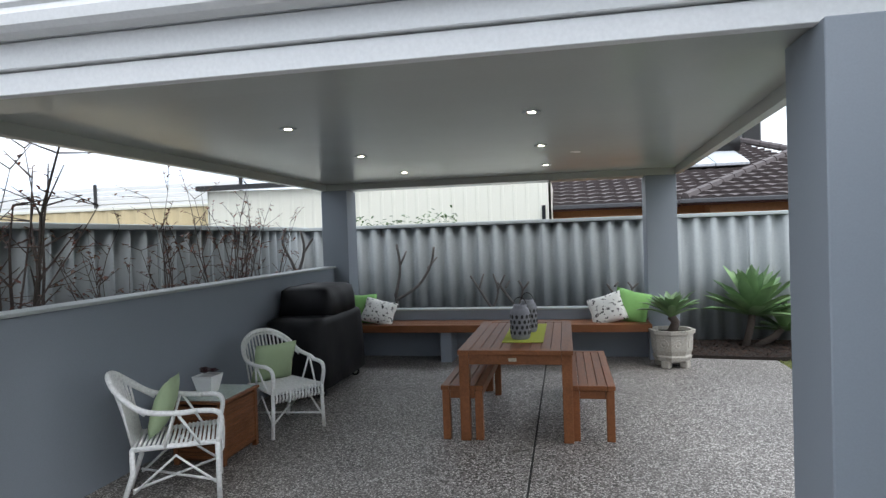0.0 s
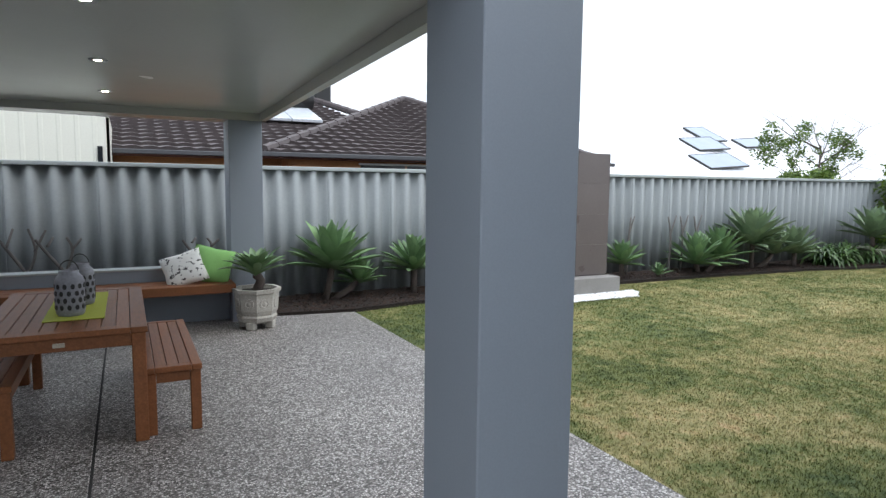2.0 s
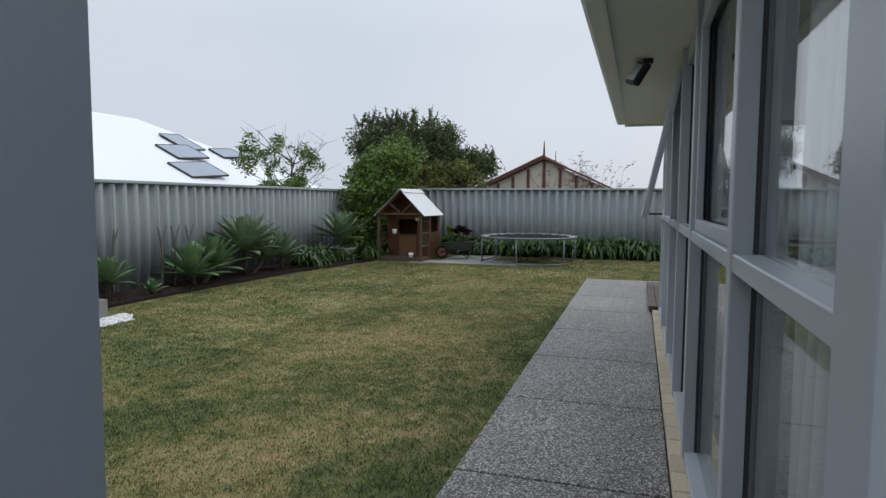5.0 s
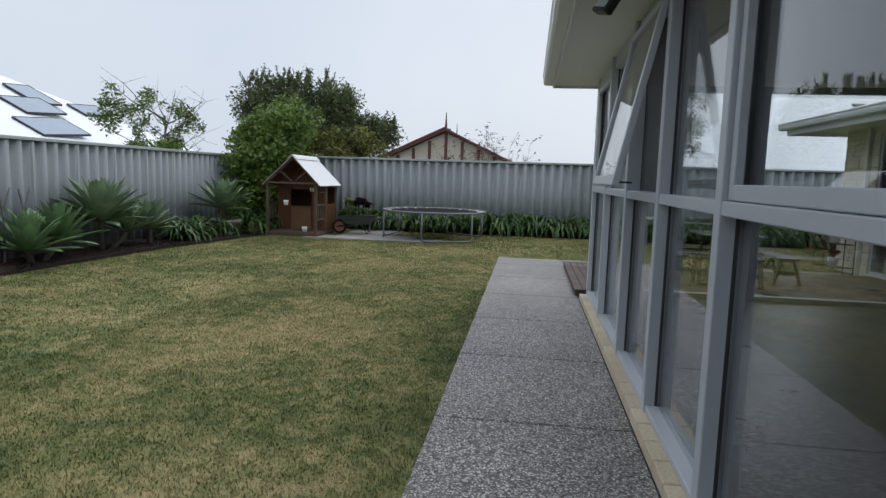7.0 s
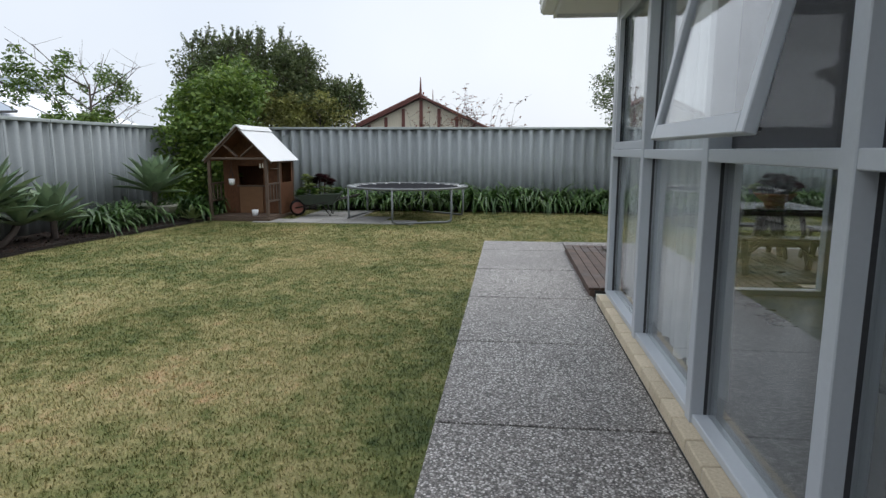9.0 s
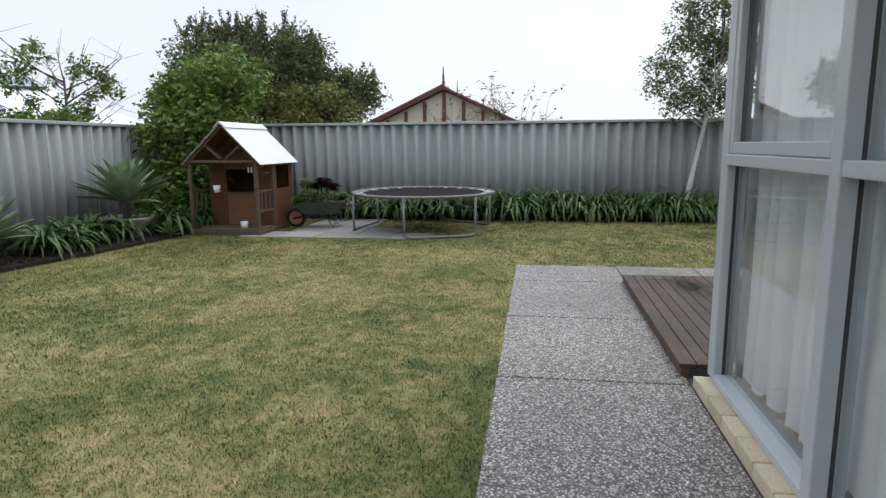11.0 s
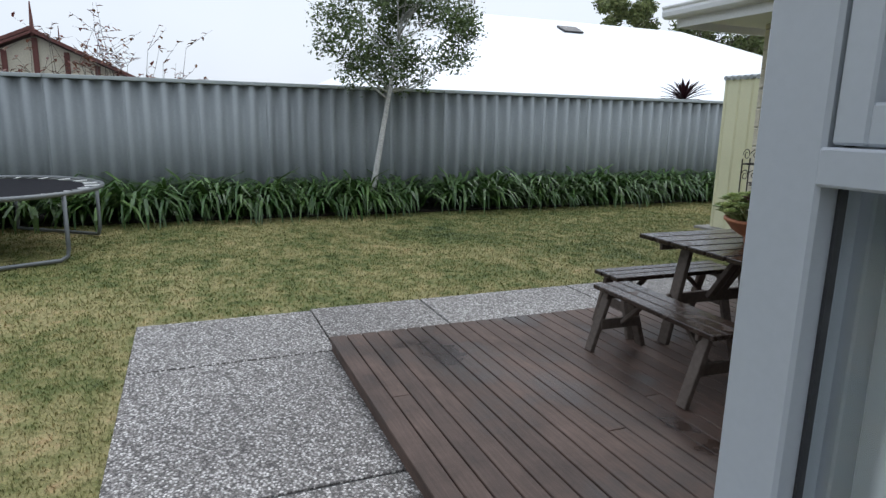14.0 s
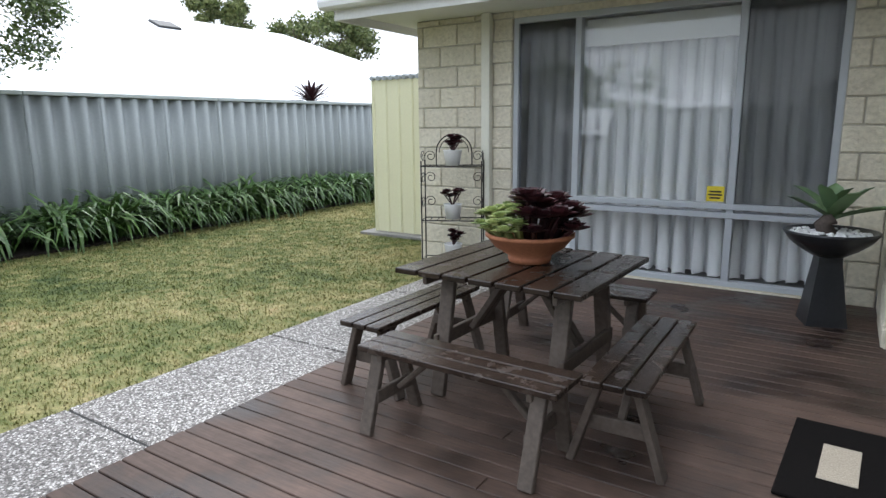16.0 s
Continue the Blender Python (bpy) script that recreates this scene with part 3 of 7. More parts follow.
structure("slab_bed", outline("slab_bed", [(-3.4, -1.6), (1.1, -1.6), (1.1, 2.7), (12.15, 2.7), (12.15, 3.98), (2.47, 3.98), (2.06, 4.42), (2.03, 9.5), (0.6, 9.9), (-3.4, 9.9)], -0.05, -0.008, M_JOINT), M_JOINT, "dark grout that shows in the slab joints", "grout")


def slab(pts, parent, z=0.0):
    bm = outline("slab", pts, -0.045, z, M_AGG)
    top = [e for e in bm.edges if all(v.co.z > z - 0.001 for v in e.verts)]
    bmesh.ops.bevel(bm, geom=top, offset=0.004, segments=1, affect="EDGES")
    return part("slab", bm, M_AGG, parent)


JX = -0.6
slab([(-3.36, -1.6), (JX - GAP, -1.6), (JX - GAP, 3.9 - GAP), (-3.36, 3.9 - GAP)], patio)
slab([(-3.36, 3.9 + GAP), (JX - GAP, 3.9 + GAP), (JX - GAP, 9.95), (-3.36, 9.95)], patio)
slab([(JX + GAP, -1.6), (1.1, -1.6), (1.1, 2.88), (0.55, 2.88), (0.55, 3.9 - GAP), (JX + GAP, 3.9 - GAP)], patio)
slab([(JX + GAP, 3.9 + GAP), (0.55, 3.9 + GAP), (0.55, 2.88), (1.87 - GAP, 2.88), (1.87 - GAP, 4.42), (2.05, 4.42), (2.05, 9.55), (0.95, 9.7), (0.95, 9.95), (JX + GAP, 9.95)], patio)
path = thing("path_pavement", ORIGIN, "exposed aggregate path slabs beside the glazed wall", "pavement", "", "structure")
joints = [1.87, 3.23, 4.6, 5.93, 7.26, 8.6, 9.96, 11.33, 12.16]
for i, (a, b) in enumerate(zip(joints, joints[1:])):
    if i == 0:
        slab([(a + GAP, 2.88), (b - GAP, 2.88), (b - GAP, 4.0)] + corner_arc[::-1] + [(a + GAP, 4.42)], path)
    else:
        slab([(a + GAP, 2.88), (b - GAP, 2.88), (b - GAP, 4.0), (a + GAP, 4.0)], path)
cross = [2.88, 2.04, 0.72, -0.6, -1.78]
structure("strip_bed", outline("strip_bed", [(11.3, -1.78), (12.18, -1.78), (12.18, 2.88), (11.3, 2.88)], -0.05, -0.008, M_JOINT), M_JOINT, "dark grout between the strip slabs", "grout")
for a, b in zip(cross, cross[1:]):
    slab([(11.33, b + GAP), (12.19, b + GAP), (12.19, a - GAP), (11.33, a - GAP)], path)

# ---- steel fences ----
PITCH, SHEETW = 0.23, 0.92


def fence_sheet_mesh(height, n_waves=4):
    """Rolled sheet: round ribs with slightly flattened valleys."""
    bm = B()
    steps = 12
    prof = []
    for k in range(n_waves * steps + 1):
        c = math.cos(2 * math.pi * (k / steps - 0.62))
        prof.append((k / steps * PITCH, 0.045 * (c if c > 0 else -abs(c) ** 0.7)))
    prof[-1] = (prof[-1][0] + 0.006, prof[-1][1])
    lo = [bm.verts.new((x, d, 0.0)) for x, d in prof]
    hi = [bm.verts.new((x, d, height)) for x, d in prof]
    for i in range(len(prof) - 1):
        bm.faces.new((lo[i], lo[i + 1], hi[i + 1], hi[i]))
    thicken(bm, 0.002)
    return mesh_of("sheet", bm, True)


def fence(name, start, heading, length, top, bottom, label):
    m = Matrix.Translation(start) @ pose(0, 0, 0, 0, 0, heading)
    f = thing(name, m, label, "fence", "boundary fences", "structure")
    me = fence_sheet_mesh(top - bottom - 0.04)
    me.materials.append(M_FENCE)
    n = math.ceil(length / SHEETW)
    for i in range(n):
        o = part("sheet", me, None, f)
        o.matrix_basis = pose(i * SHEETW, 0, bottom)
    i = 0
    while i * 2.76 < n * SHEETW:
        x0, x1 = i * 2.76, min((i + 1) * 2.76, n * SHEETW)
        bm = B()
        bx(bm, x0 + 0.003, -0.062, top - 0.05, x1 - 0.003, 0.062, top, 0.006)
        part("top_rail", bm, M_FENCE_CAP, f)
        bm = B()
        bx(bm, x0 - 0.012, -0.032, bottom, x0 + 0.02, 0.032, top - 0.056, 0.004)
        part("fence_post", bm, M_FENCE, f)
        i += 1
    return f


fence("fence_back", (LEFT_X, FENCE_Y, 0), 0, FENCE_X - LEFT_X + 0.3, 1.77, -0.02, "grey-green ribbed steel fence behind the patio")
fence("fence_end", (FENCE_X, FENCE_Y, 0), -90, 20.0, 1.83, -0.02, "grey ribbed steel fence at the end of the lawn")
fence("fence_side", (LEFT_X, -1.0, 0), 90, FENCE_Y + 1.0, 1.78, -0.02, "grey ribbed steel fence behind the bare roses")

# ---- patio shelter ----
CEIL, BEAM = 2.3, 2.22
posts = {"near": (0.485, 3.905, 0.82, 4.265), "bare": (-3.46, 3.905, -3.1, 4.265), "back_left": (-3.51, 9.58, -3.155, 9.94), "back_right": (0.63, 9.56, 0.985, 9.92)}
for x0, y0, x1, y1 in posts.values():
    bm = B()
    bx(bm, x0, y0, -0.03, x1, y1, BEAM, 0.004)
    solid("patio_post", bm, M_POST, "square blue-grey rendered pier that carries the patio roof", "post", "patio piers", "structure")
bm = B()
bx(bm, -3.5, 4.265, -0.03, -3.36, 9.58, 1.2, 0.006)
structure("wall_low", bm, M_RENDER, "low blue-grey rendered wall along the patio side", "wall")
bm = B()
bx(bm, -3.53, 4.27, 1.2, -3.33, 9.575, 1.222, 0.004)
structure("wall_coping", bm, M_FENCE_CAP, "thin pale capping on the low patio wall", "trim")
structure("ceiling", outline("ceiling", [(-3.428, 4.28), (0.758, 4.28), (0.968, 9.555), (-3.428, 9.555)], CEIL, CEIL + 0.06, M_CEIL), M_CEIL, "smooth glossy pale grey patio ceiling panels", "ceiling")
for name, b in (("beam_front", (-3.5, 4.0, 0.83, 4.275)), ("beam_back", (-3.5, 9.56, 1.0, 9.9)), ("beam_side", (-3.5, 4.276, -3.43, 9.559))):
    bm = B()
    bx(bm, b[0], b[1], BEAM + 0.002, b[2], b[3], CEIL + 0.12, 0.004)
    structure(name, bm, M_CEIL, "pale grey boxed beam round the patio roof", "beam")
vs = [(0.76, 4.276), (0.83, 4.276), (1.03, 9.559), (0.97, 9.559)]
bmx = outline("beam_side_east", vs, BEAM + 0.002, CEIL + 0.12, M_CEIL)
structure("beam_side_east", bmx, M_CEIL, "pale grey boxed beam on the lawn side", "beam")
bm = B()
bx(bm, -3.9, 3.945, BEAM - 0.006, 0.835, 3.998, 2.305, 0.003)
bx(bm, -3.9, 3.92, 2.312, 0.84, 3.998, 2.42, 0.004)
structure("fascia", bm, M_WHITE, "white two-step fascia on the patio roof edge", "fascia")


def gutter(name, a, b, out, z, label):
    """A rounded gutter from a to b (plan points); out: the way that it faces."""
    prof = [(0.0, 0.0), (0.085, 0.0), (0.11, 0.02), (0.118, 0.06), (0.112, 0.085), (0.125, 0.1), (0.125, 0.115), (0.0, 0.115)]
    bm = B()
    a, b, out = Vector((*a, z)), Vector((*b, z)), Vector((*out, 0))
    ra = [bm.verts.new(a + out * p + Vector((0, 0, q))) for p, q in prof]
    rb = [bm.verts.new(b + out * p + Vector((0, 0, q))) for p, q in prof]
    k = len(prof)
    for i in range(k):
        bm.faces.new((ra[i], ra[(i + 1) % k], rb[(i + 1) % k], rb[i]))
    bm.faces.new(ra[::-1])
    bm.faces.new(rb)
    return structure(name, bm, M_WHITE, label, "gutter")


gutter("gutter_patio", (-3.95, 3.915), (0.86, 3.915), (0, -1), 2.425, "white rolled steel gutter over the patio edge")
bm = outline("patio_roof", [(-3.9, 3.92), (0.86, 3.92), (1.05, 10.0), (-3.9, 10.0)], 2.425, 2.5, M_WHITE_ROOF)
structure("patio_roof", bm, M_WHITE_ROOF, "flat pale steel roof over the patio", "roof")
for x in (-2.08, -0.51):
    for y in (5.53, 7.0, 8.5):
        t = thing("downlight", pose(x, y, CEIL), "small round recessed downlight, lit warm", "ceiling light", "patio downlights")
        bm = B()
        lathe(bm, [(0.024, -0.002), (0.052, -0.006), (0.056, 0.0), (0.03, 0.002)], 20)
        part("rim", bm, M_ALU, t, "satin metal rim", True)
        bm = B()
        lathe(bm, [(0.024, -0.004), (0.0, -0.004), (0.0, 0.001), (0.024, 0.001)], 16)
        part("lens", bm, M_LAMP, t)

# ---- the house: glazed wing ----
GX0, GX1, GY = 1.06, 8.5, 2.72
bm = B()
bx(bm, -4.3, -1.75, 0.0, 0.84, -1.6, 2.6)
structure("wall_west", bm, M_RENDER, "grey rendered house wall behind the walker", "wall")
bm = B()
bx(bm, 0.84, -3.2, 0.0, 1.0, GY - 0.05, 2.6)
structure("wall_return", bm, M_RENDER, "grey rendered return wall beside the glazing", "wall")
bm = B()
bx(bm, 1.0, -3.2, -0.02, GX1, GY - 0.03, 0.1)
structure("floor_inside", bm, M_TILE, "dark polished tile floor inside the glazed room", "floor")
bm = B()
bx(bm, 0.84, -3.35, 0.0, 8.5, -3.2, 2.6)
structure("wall_inside", bm, M_INNER, "pale plaster back wall of the glazed room", "wall")
bm = B()
bx(bm, 1.0, -3.2, 2.56, GX1, GY - 0.04, 2.598)
structure("ceiling_inside", bm, M_INNER, "white plaster ceiling of the glazed room", "ceiling")
bm = B()
bx(bm, 0.75, -3.19, 2.532, 9.02, 3.265, 2.555)
structure("soffit", bm, M_SOFFIT, "pale flat soffit under the eave", "ceiling")
bm = B()
bx(bm, 0.75, 3.265, 2.5, 9.05, 3.29, 2.64, 0.003)
bx(bm, 9.022, -1.0, 2.5, 9.05, 3.264, 2.64, 0.003)
structure("eave_fascia", bm, M_WHITE, "white eave fascia over the glazed wall", "fascia")
gutter("gutter_house", (0.75, 3.292), (9.05, 3.292), (0, 1), 2.53, "white gutter along the eave")
bm = outline("house_roof", [(0.9, -6), (9.05, -6), (9.05, 3.285), (0.9, 3.285)], 2.641, 2.7, M_WHITE_ROOF)
structure("house_roof", bm, M_WHITE_ROOF, "pale steel roof of the house", "roof")

sill = thing("brick_sill", ORIGIN, "course of cream bricks under the glazing", "sill", "", "structure")
bm = B()
bx(bm, 0.84, GY - 0.02, -0.03, 8.6, 2.868, 0.055)
part("mortar", bm, M_MORTAR, sill)
bm = B()
bx(bm, 0, 0, 0, 0.222, 0.15, 0.075, 0.005)
BRICK_ME = mesh_of("brick", bm)
BRICK_ME.materials.append(M_BRICK)
x = 0.85
while x < 8.4:
    o = part("brick", BRICK_ME, None, sill)
    o.matrix_basis = pose(x, GY + 0.002, -0.005 + rnd(0, 0.002))
    x += 0.232

gl = thing("window_wall", ORIGIN, "grey aluminium window wall with tall fixed panes", "window", "", "structure")
FR_Y0, FR_Y1, TRANS = GY - 0.03, GY + 0.06, 1.296
MULL = [0.84, 2.06, 3.62, 4.76, 5.93, 7.24, 8.44]


def frame_bar(b, bevel=0.004):
    bm = B()
    bx(bm, *b, bevel)
    return part("window_frame", bm, M_ALU, gl)


for i, x in enumerate(MULL[:6]):
    w = 0.078 if i else 0.16
    frame_bar((x - (0.0 if i == 0 else w / 2), FR_Y0, 0.072, x + (w if i == 0 else w / 2), FR_Y1 + 0.03, 2.531))
frame_bar((8.484, FR_Y0, 0.072, 8.605, FR_Y1 + 0.012, 2.531), 0.006)
for i in range(6):
    x0 = MULL[i] + (0.16 if i == 0 else 0.035)
    x1 = MULL[i + 1] - 0.035 if i < 5 else 8.4835
    frame_bar((x0, FR_Y0 + 0.01, 0.074, x1, FR_Y1 + 0.02, 0.115))
    frame_bar((x0, FR_Y0 + 0.01, TRANS - 0.028, x1, FR_Y1 + 0.024, TRANS + 0.028))
    frame_bar((x0, FR_Y0 + 0.01, 2.42, x1, FR_Y1, 2.53))
    for z0, z1 in ((0.115, TRANS - 0.028), (TRANS + 0.028, 2.42)):
        if i == 3 and z0 > 1:
            continue
        bm = B()
        bx(bm, x0 + 0.002, GY + 0.008, z0 + 0.002, x1 - 0.002, GY + 0.014, z1 - 0.002)
        o = part("pane", bm, M_GLASS, gl)
        o.visible_shadow = False
        for g in ((x0, z0, x0 + 0.006, z1), (x1 - 0.006, z0, x1, z1)):
            bm = B()
            bx(bm, g[0], GY + 0.0145, g[1], g[2], GY + 0.03, g[3])
            part("gasket", bm, M_ALU_DARK, gl)

# insect screen behind the open sash
bm = B()
bx(bm, MULL[3] + 0.04, GY - 0.012, TRANS + 0.03, MULL[4] - 0.04, GY - 0.008, 2.418)
part("flyscreen", bm, M_DENSE_SCREEN, gl, "fine dark insect mesh").visible_shadow = False

# closed casement sash beside the corner post
for s0, s1 in ((7.285, 8.478), (2.105, 3.575)):
    for b in ((s0, 1.327, s0 + 0.05, 2.418), (s1 - 0.05, 1.327, s1, 2.418), (s0 + 0.05, 1.327, s1 - 0.05, 1.385), (s0 + 0.05, 2.36, s1 - 0.05, 2.418)):
        frame_bar((b[0], GY + 0.031, b[1], b[2], GY + 0.068, b[3]))

# the open awning sash, hinged at its head
AX0, AX1, AH = 4.8 + 0.005, 5.89 - 0.005, 2.42 - TRANS - 0.04
sash = thing("awning_sash", Matrix.Translation((0, FR_Y1 + 0.03, 2.42)) @ pose(0, 0, 0, 12), "open grey aluminium awning window pushed outward", "window")
for b in ((AX0, -0.02, -AH, AX0 + 0.05, 0.02, 0), (AX1 - 0.05, -0.02, -AH, AX1, 0.02, 0), (AX0 + 0.05, -0.02, -AH, AX1 - 0.05, 0.02, -AH + 0.06), (AX0 + 0.05, -0.02, -0.05, AX1 - 0.05, 0.02, 0)):
    bm = B()
    bx(bm, *b, 0.004)
    part("sash_frame", bm, M_ALU, sash)
bm = B()
bx(bm, AX0 + 0.05, -0.003, -AH + 0.06, AX1 - 0.05, 0.003, -0.05)
o = part("pane", bm, M_GLASS, sash)
o.visible_shadow = False
bm = B()
bar(bm, (5.1, -0.03, -AH + 0.03), (5.1, -0.13, -AH + 0.05), 0.02, 0.012)
part("stay_arm", bm, M_BLACK, sash)

# side of the glazed room, towards the deck
sd = thing("sliding_door", ORIGIN, "grey aluminium sliding glass door onto the deck", "door", "", "structure")
SX = 8.572
for b in ((SX - 0.08, 2.5, 0.1, SX + 0.02, 2.648, 2.47), (SX - 0.08, 0.95, 0.1, SX + 0.02, 1.03, 2.47), (SX - 0.08, -0.785, 0.1, SX + 0.02, -0.7, 2.47), (SX - 0.08, 1.03, 0.1, SX + 0.02, 2.5, 0.15), (SX - 0.08, -0.7, 0.1, SX + 0.02, 0.95, 0.15), (SX - 0.08, -0.7, 2.4, SX + 0.02, 2.5, 2.47)):
    bm = B()
    bx(bm, *b, 0.004)
    part("door_frame", bm, M_ALU, sd)
for y0, y1 in ((1.03, 2.5), (-0.7, 0.95)):
    bm = B()
    bx(bm, SX - 0.03, y0, 0.15, SX - 0.024, y1, 2.4)
    o = part("pane", bm, M_GLASS, sd)
    o.visible_shadow = False
bm = B()
bx(bm, SX + 0.02, -0.6, 1.0, SX + 0.05, -0.57, 1.22, 0.004)
part("door_handle", bm, M_BLACK, sd, "black lever handle")

# ---- the house: masonry wing ----
WY, BH, BL = -1.8, 0.192, 0.39


def block_wall(name, x0, x1, z0, z1, y, label, along="x", face=1, skip=None):
    """A wall of rock-faced blocks with recessed joints."""
    w = thing(name, ORIGIN, label, "wall", "", "structure")
    bm = B()
    if along == "x":
        bx(bm, x0, y - 0.2 * face if face > 0 else y, z0, x1, y - 0.012 * face, z1)
    else:
        bx(bm, y - 0.2, x0, z0, y - 0.012, x1, z1)
    part("mortar", bm, M_MORTAR, w)
    row, z = 0, z0
    while z < z1 - 0.02:
        h = min(BH, z1 - z)
        s = x0 - (BL / 2 if row % 2 else 0)
        while s < x1 - 0.01:
            a, b = max(s, x0), min(s + BL, x1)
            if b - a > 0.05:
                bm = B()
                if along == "x":
                    bx(bm, a + 0.006, y - 0.02, z + 0.006, b - 0.006, y + rnd(0.0, 0.01), z + h - 0.006, 0.007)
                else:
                    bx(bm, y - 0.02, a + 0.006, z + 0.006, y + rnd(0.0, 0.01), b - 0.006, z + h - 0.006, 0.007)
                part("brick", bm, M_BLOCK, w)
            s += BL
        z += h
        row += 1
    return w


WX0, WX1 = 9.09, 11.66
block_wall("wall_south_west", WX1, 12.71, 0.0, 2.36, WY, "cream rock-faced block wall at the house corner")
block_wall("wall_south_east", 8.77, WX0, 0.0, 2.36, WY, "cream rock-faced block wall beside the bedroom window")
pier = block_wall("wall_side", -1.79, -0.8, 0.0, 2.36, 8.765, "cream rock-faced block wall beside the sliding door", "y")
for k in range(13):
    bm = B()
    bx(bm, 8.572, -0.799, k * BH + 0.006, 8.757, -0.788, min((k + 1) * BH - 0.006, 2.36), 0.004)
    part("brick", bm, M_BLOCK, pier)
bm = B()
bx(bm, 12.49, -6.0, 0.0, 12.7, WY - 0.205, 2.36)
structure("wall_gable_end", bm, M_BLOCK, "cream block end wall of the house", "wall")
plinth = thing("door_sill", ORIGIN, "cream brick sill under the sliding door", "sill", "", "structure")
y = -0.785
while y < 2.6:
    bm = B()
    bx(bm, SX - 0.08, y, -0.01, 8.73, y + 0.222, 0.098, 0.005)
    part("brick", bm, M_BRICK, plinth)
    y += 0.232
bm = B()
bx(bm, WX0, WY - 0.2, 2.3, WX1, WY - 0.01, 2.36)
bx(bm, WX0, WY - 0.2, 0.0, WX1, WY + 0.03, 0.083, 0.005)
structure("window_head_sill", bm, M_BLOCK, "pale head and sill of the bedroom window", "sill")
bw = thing("window_bedroom", ORIGIN, "wide silver-framed window with white curtains behind", "window", "", "structure")
for b in ((WX0, 0.084, WX0 + 0.05, 2.3), (WX1 - 0.05, 0.084, WX1, 2.3), (9.745, 0.084, 9.8, 2.3), (11.025, 0.084, 11.08, 2.3), (WX0 + 0.05, 2.25, WX1 - 0.05, 2.3), (WX0 + 0.05, 0.084, WX1 - 0.05, 0.125), (WX0 + 0.05, 0.63, WX1 - 0.05, 0.675), (WX0 + 0.05, 0.7, WX1 - 0.05, 0.745)):
    bm = B()
    bx(bm, b[0], WY - 0.1, b[1], b[2], WY - 0.02 + (0.012 if b[2] - b[0] > 0.5 else 0.0), b[3], 0.004)
    part("window_frame", bm, M_ALU, bw)
for x0, x1 in ((WX0 + 0.05, 9.745), (9.8, 11.025), (11.08, WX1 - 0.05)):
    for z0, z1 in ((0.125, 0.63), (0.745, 2.25)):
        bm = B()
        bx(bm, x0, WY - 0.062, z0, x1, WY - 0.056, z1)
        o = part("pane", bm, M_CLEAR_GLASS, bw)
        o.visible_shadow = False
for x0, x1 in ((WX0 + 0.05, 9.745), (11.08, WX1 - 0.05)):
    bm = B()
    bx(bm, x0, WY - 0.05, 0.745, x1, WY - 0.047, 2.25)
    part("flyscreen", bm, M_SCREEN, bw, "fine dark insect mesh").visible_shadow = False
bm = B()
bx(bm, 8.6, -4.5, 0.0, 12.49, -4.35, 2.4)
structure("wall_bedroom", bm, M_INNER, "pale plaster wall inside the bedroom", "wall")
bm = B()
bx(bm, 8.6, -4.35, 0.0, 12.49, WY - 0.2, 0.1)
structure("floor_bedroom", bm, M_TILE, "dark floor inside the bedroom", "floor")
bm = B()
bx(bm, 8.61, -6, 2.362, 12.97, -0.952, 2.385)
structure("soffit_south", bm, M_SOFFIT, "pale soffit under the deck eave", "ceiling")
bm = B()
bx(bm, 9.06, -0.95, 2.29, 12.97, -0.93, 2.47, 0.003)
bx(bm, 12.971, -6, 2.29, 12.995, -0.93, 2.47, 0.003)
structure("fascia_south", bm, M_WHITE, "white fascia over the deck eave", "fascia")
gutter("gutter_south", (9.06, -0.928), (13.08, -0.928), (0, 1), 2.375, "white gutter over the deck eave")
bm = B()
ra = [(8.6, -6, 2.475), (13.0, -6, 2.475), (13.0, -0.93, 2.475), (8.6, -0.93, 2.475), (8.6, -6, 4.1), (10.5, -6, 4.1), (8.6, -3.4, 3.6)]
vv = [bm.verts.new(p) for p in ra]
for f in ((0, 1, 2, 3), (3, 2, 5, 6), (2, 1, 5), (6, 5, 4), (0, 3, 6, 4), (0, 4, 5, 1)):
    bm.faces.new([vv[i] for i in f])
structure("roof_south", bm, M_WHITE_ROOF, "pale hipped steel roof of the bedroom wing", "roof")
bm = B()
bx(bm, 11.86, WY + 0.004, 0.0, 11.95, WY + 0.07, 2.36, 0.006)
solid("downpipe", bm, M_CREAM, "square cream downpipe fixed to the block wall", "downpipe")

# ---- deck ----
deck = thing("deck", ORIGIN, "dark red-brown oiled hardwood deck", "deck", "", "structure")
bm = B()
bx(bm, 8.734, WY + 0.032, -0.03, 11.32, 2.86, 0.05)
part("subframe", bm, M_JOINT, deck)
y, i = 2.915, 0
while y > WY + 0.13:
    w = 0.098 if i == 0 else 0.0888
    cut = [8.735, 11.35]
    if i % 4 == 1:
        cut = [8.735, rnd(9.6, 10.9), 11.35]
    for a, b in zip(cut, cut[1:]):
        bm = B()
        bx(bm, a + 0.0015, y - w, 0.052, b - 0.0015, y, 0.08 + rnd(-0.0008, 0.0008), 0.003)
        part("deck_board", bm, M_DECK, deck)
    y -= w + 0.006
    i += 1
bm = B()
bx(bm, 8.734, 2.86, -0.02, 11.33, 2.905, 0.051, 0.003)
part("edge_board", bm, M_DECK, deck)
bm = B()
bx(bm, 11.322, WY + 0.04, -0.02, 11.345, 2.9, 0.051, 0.003)
part("edge_board", bm, M_DECK, deck)


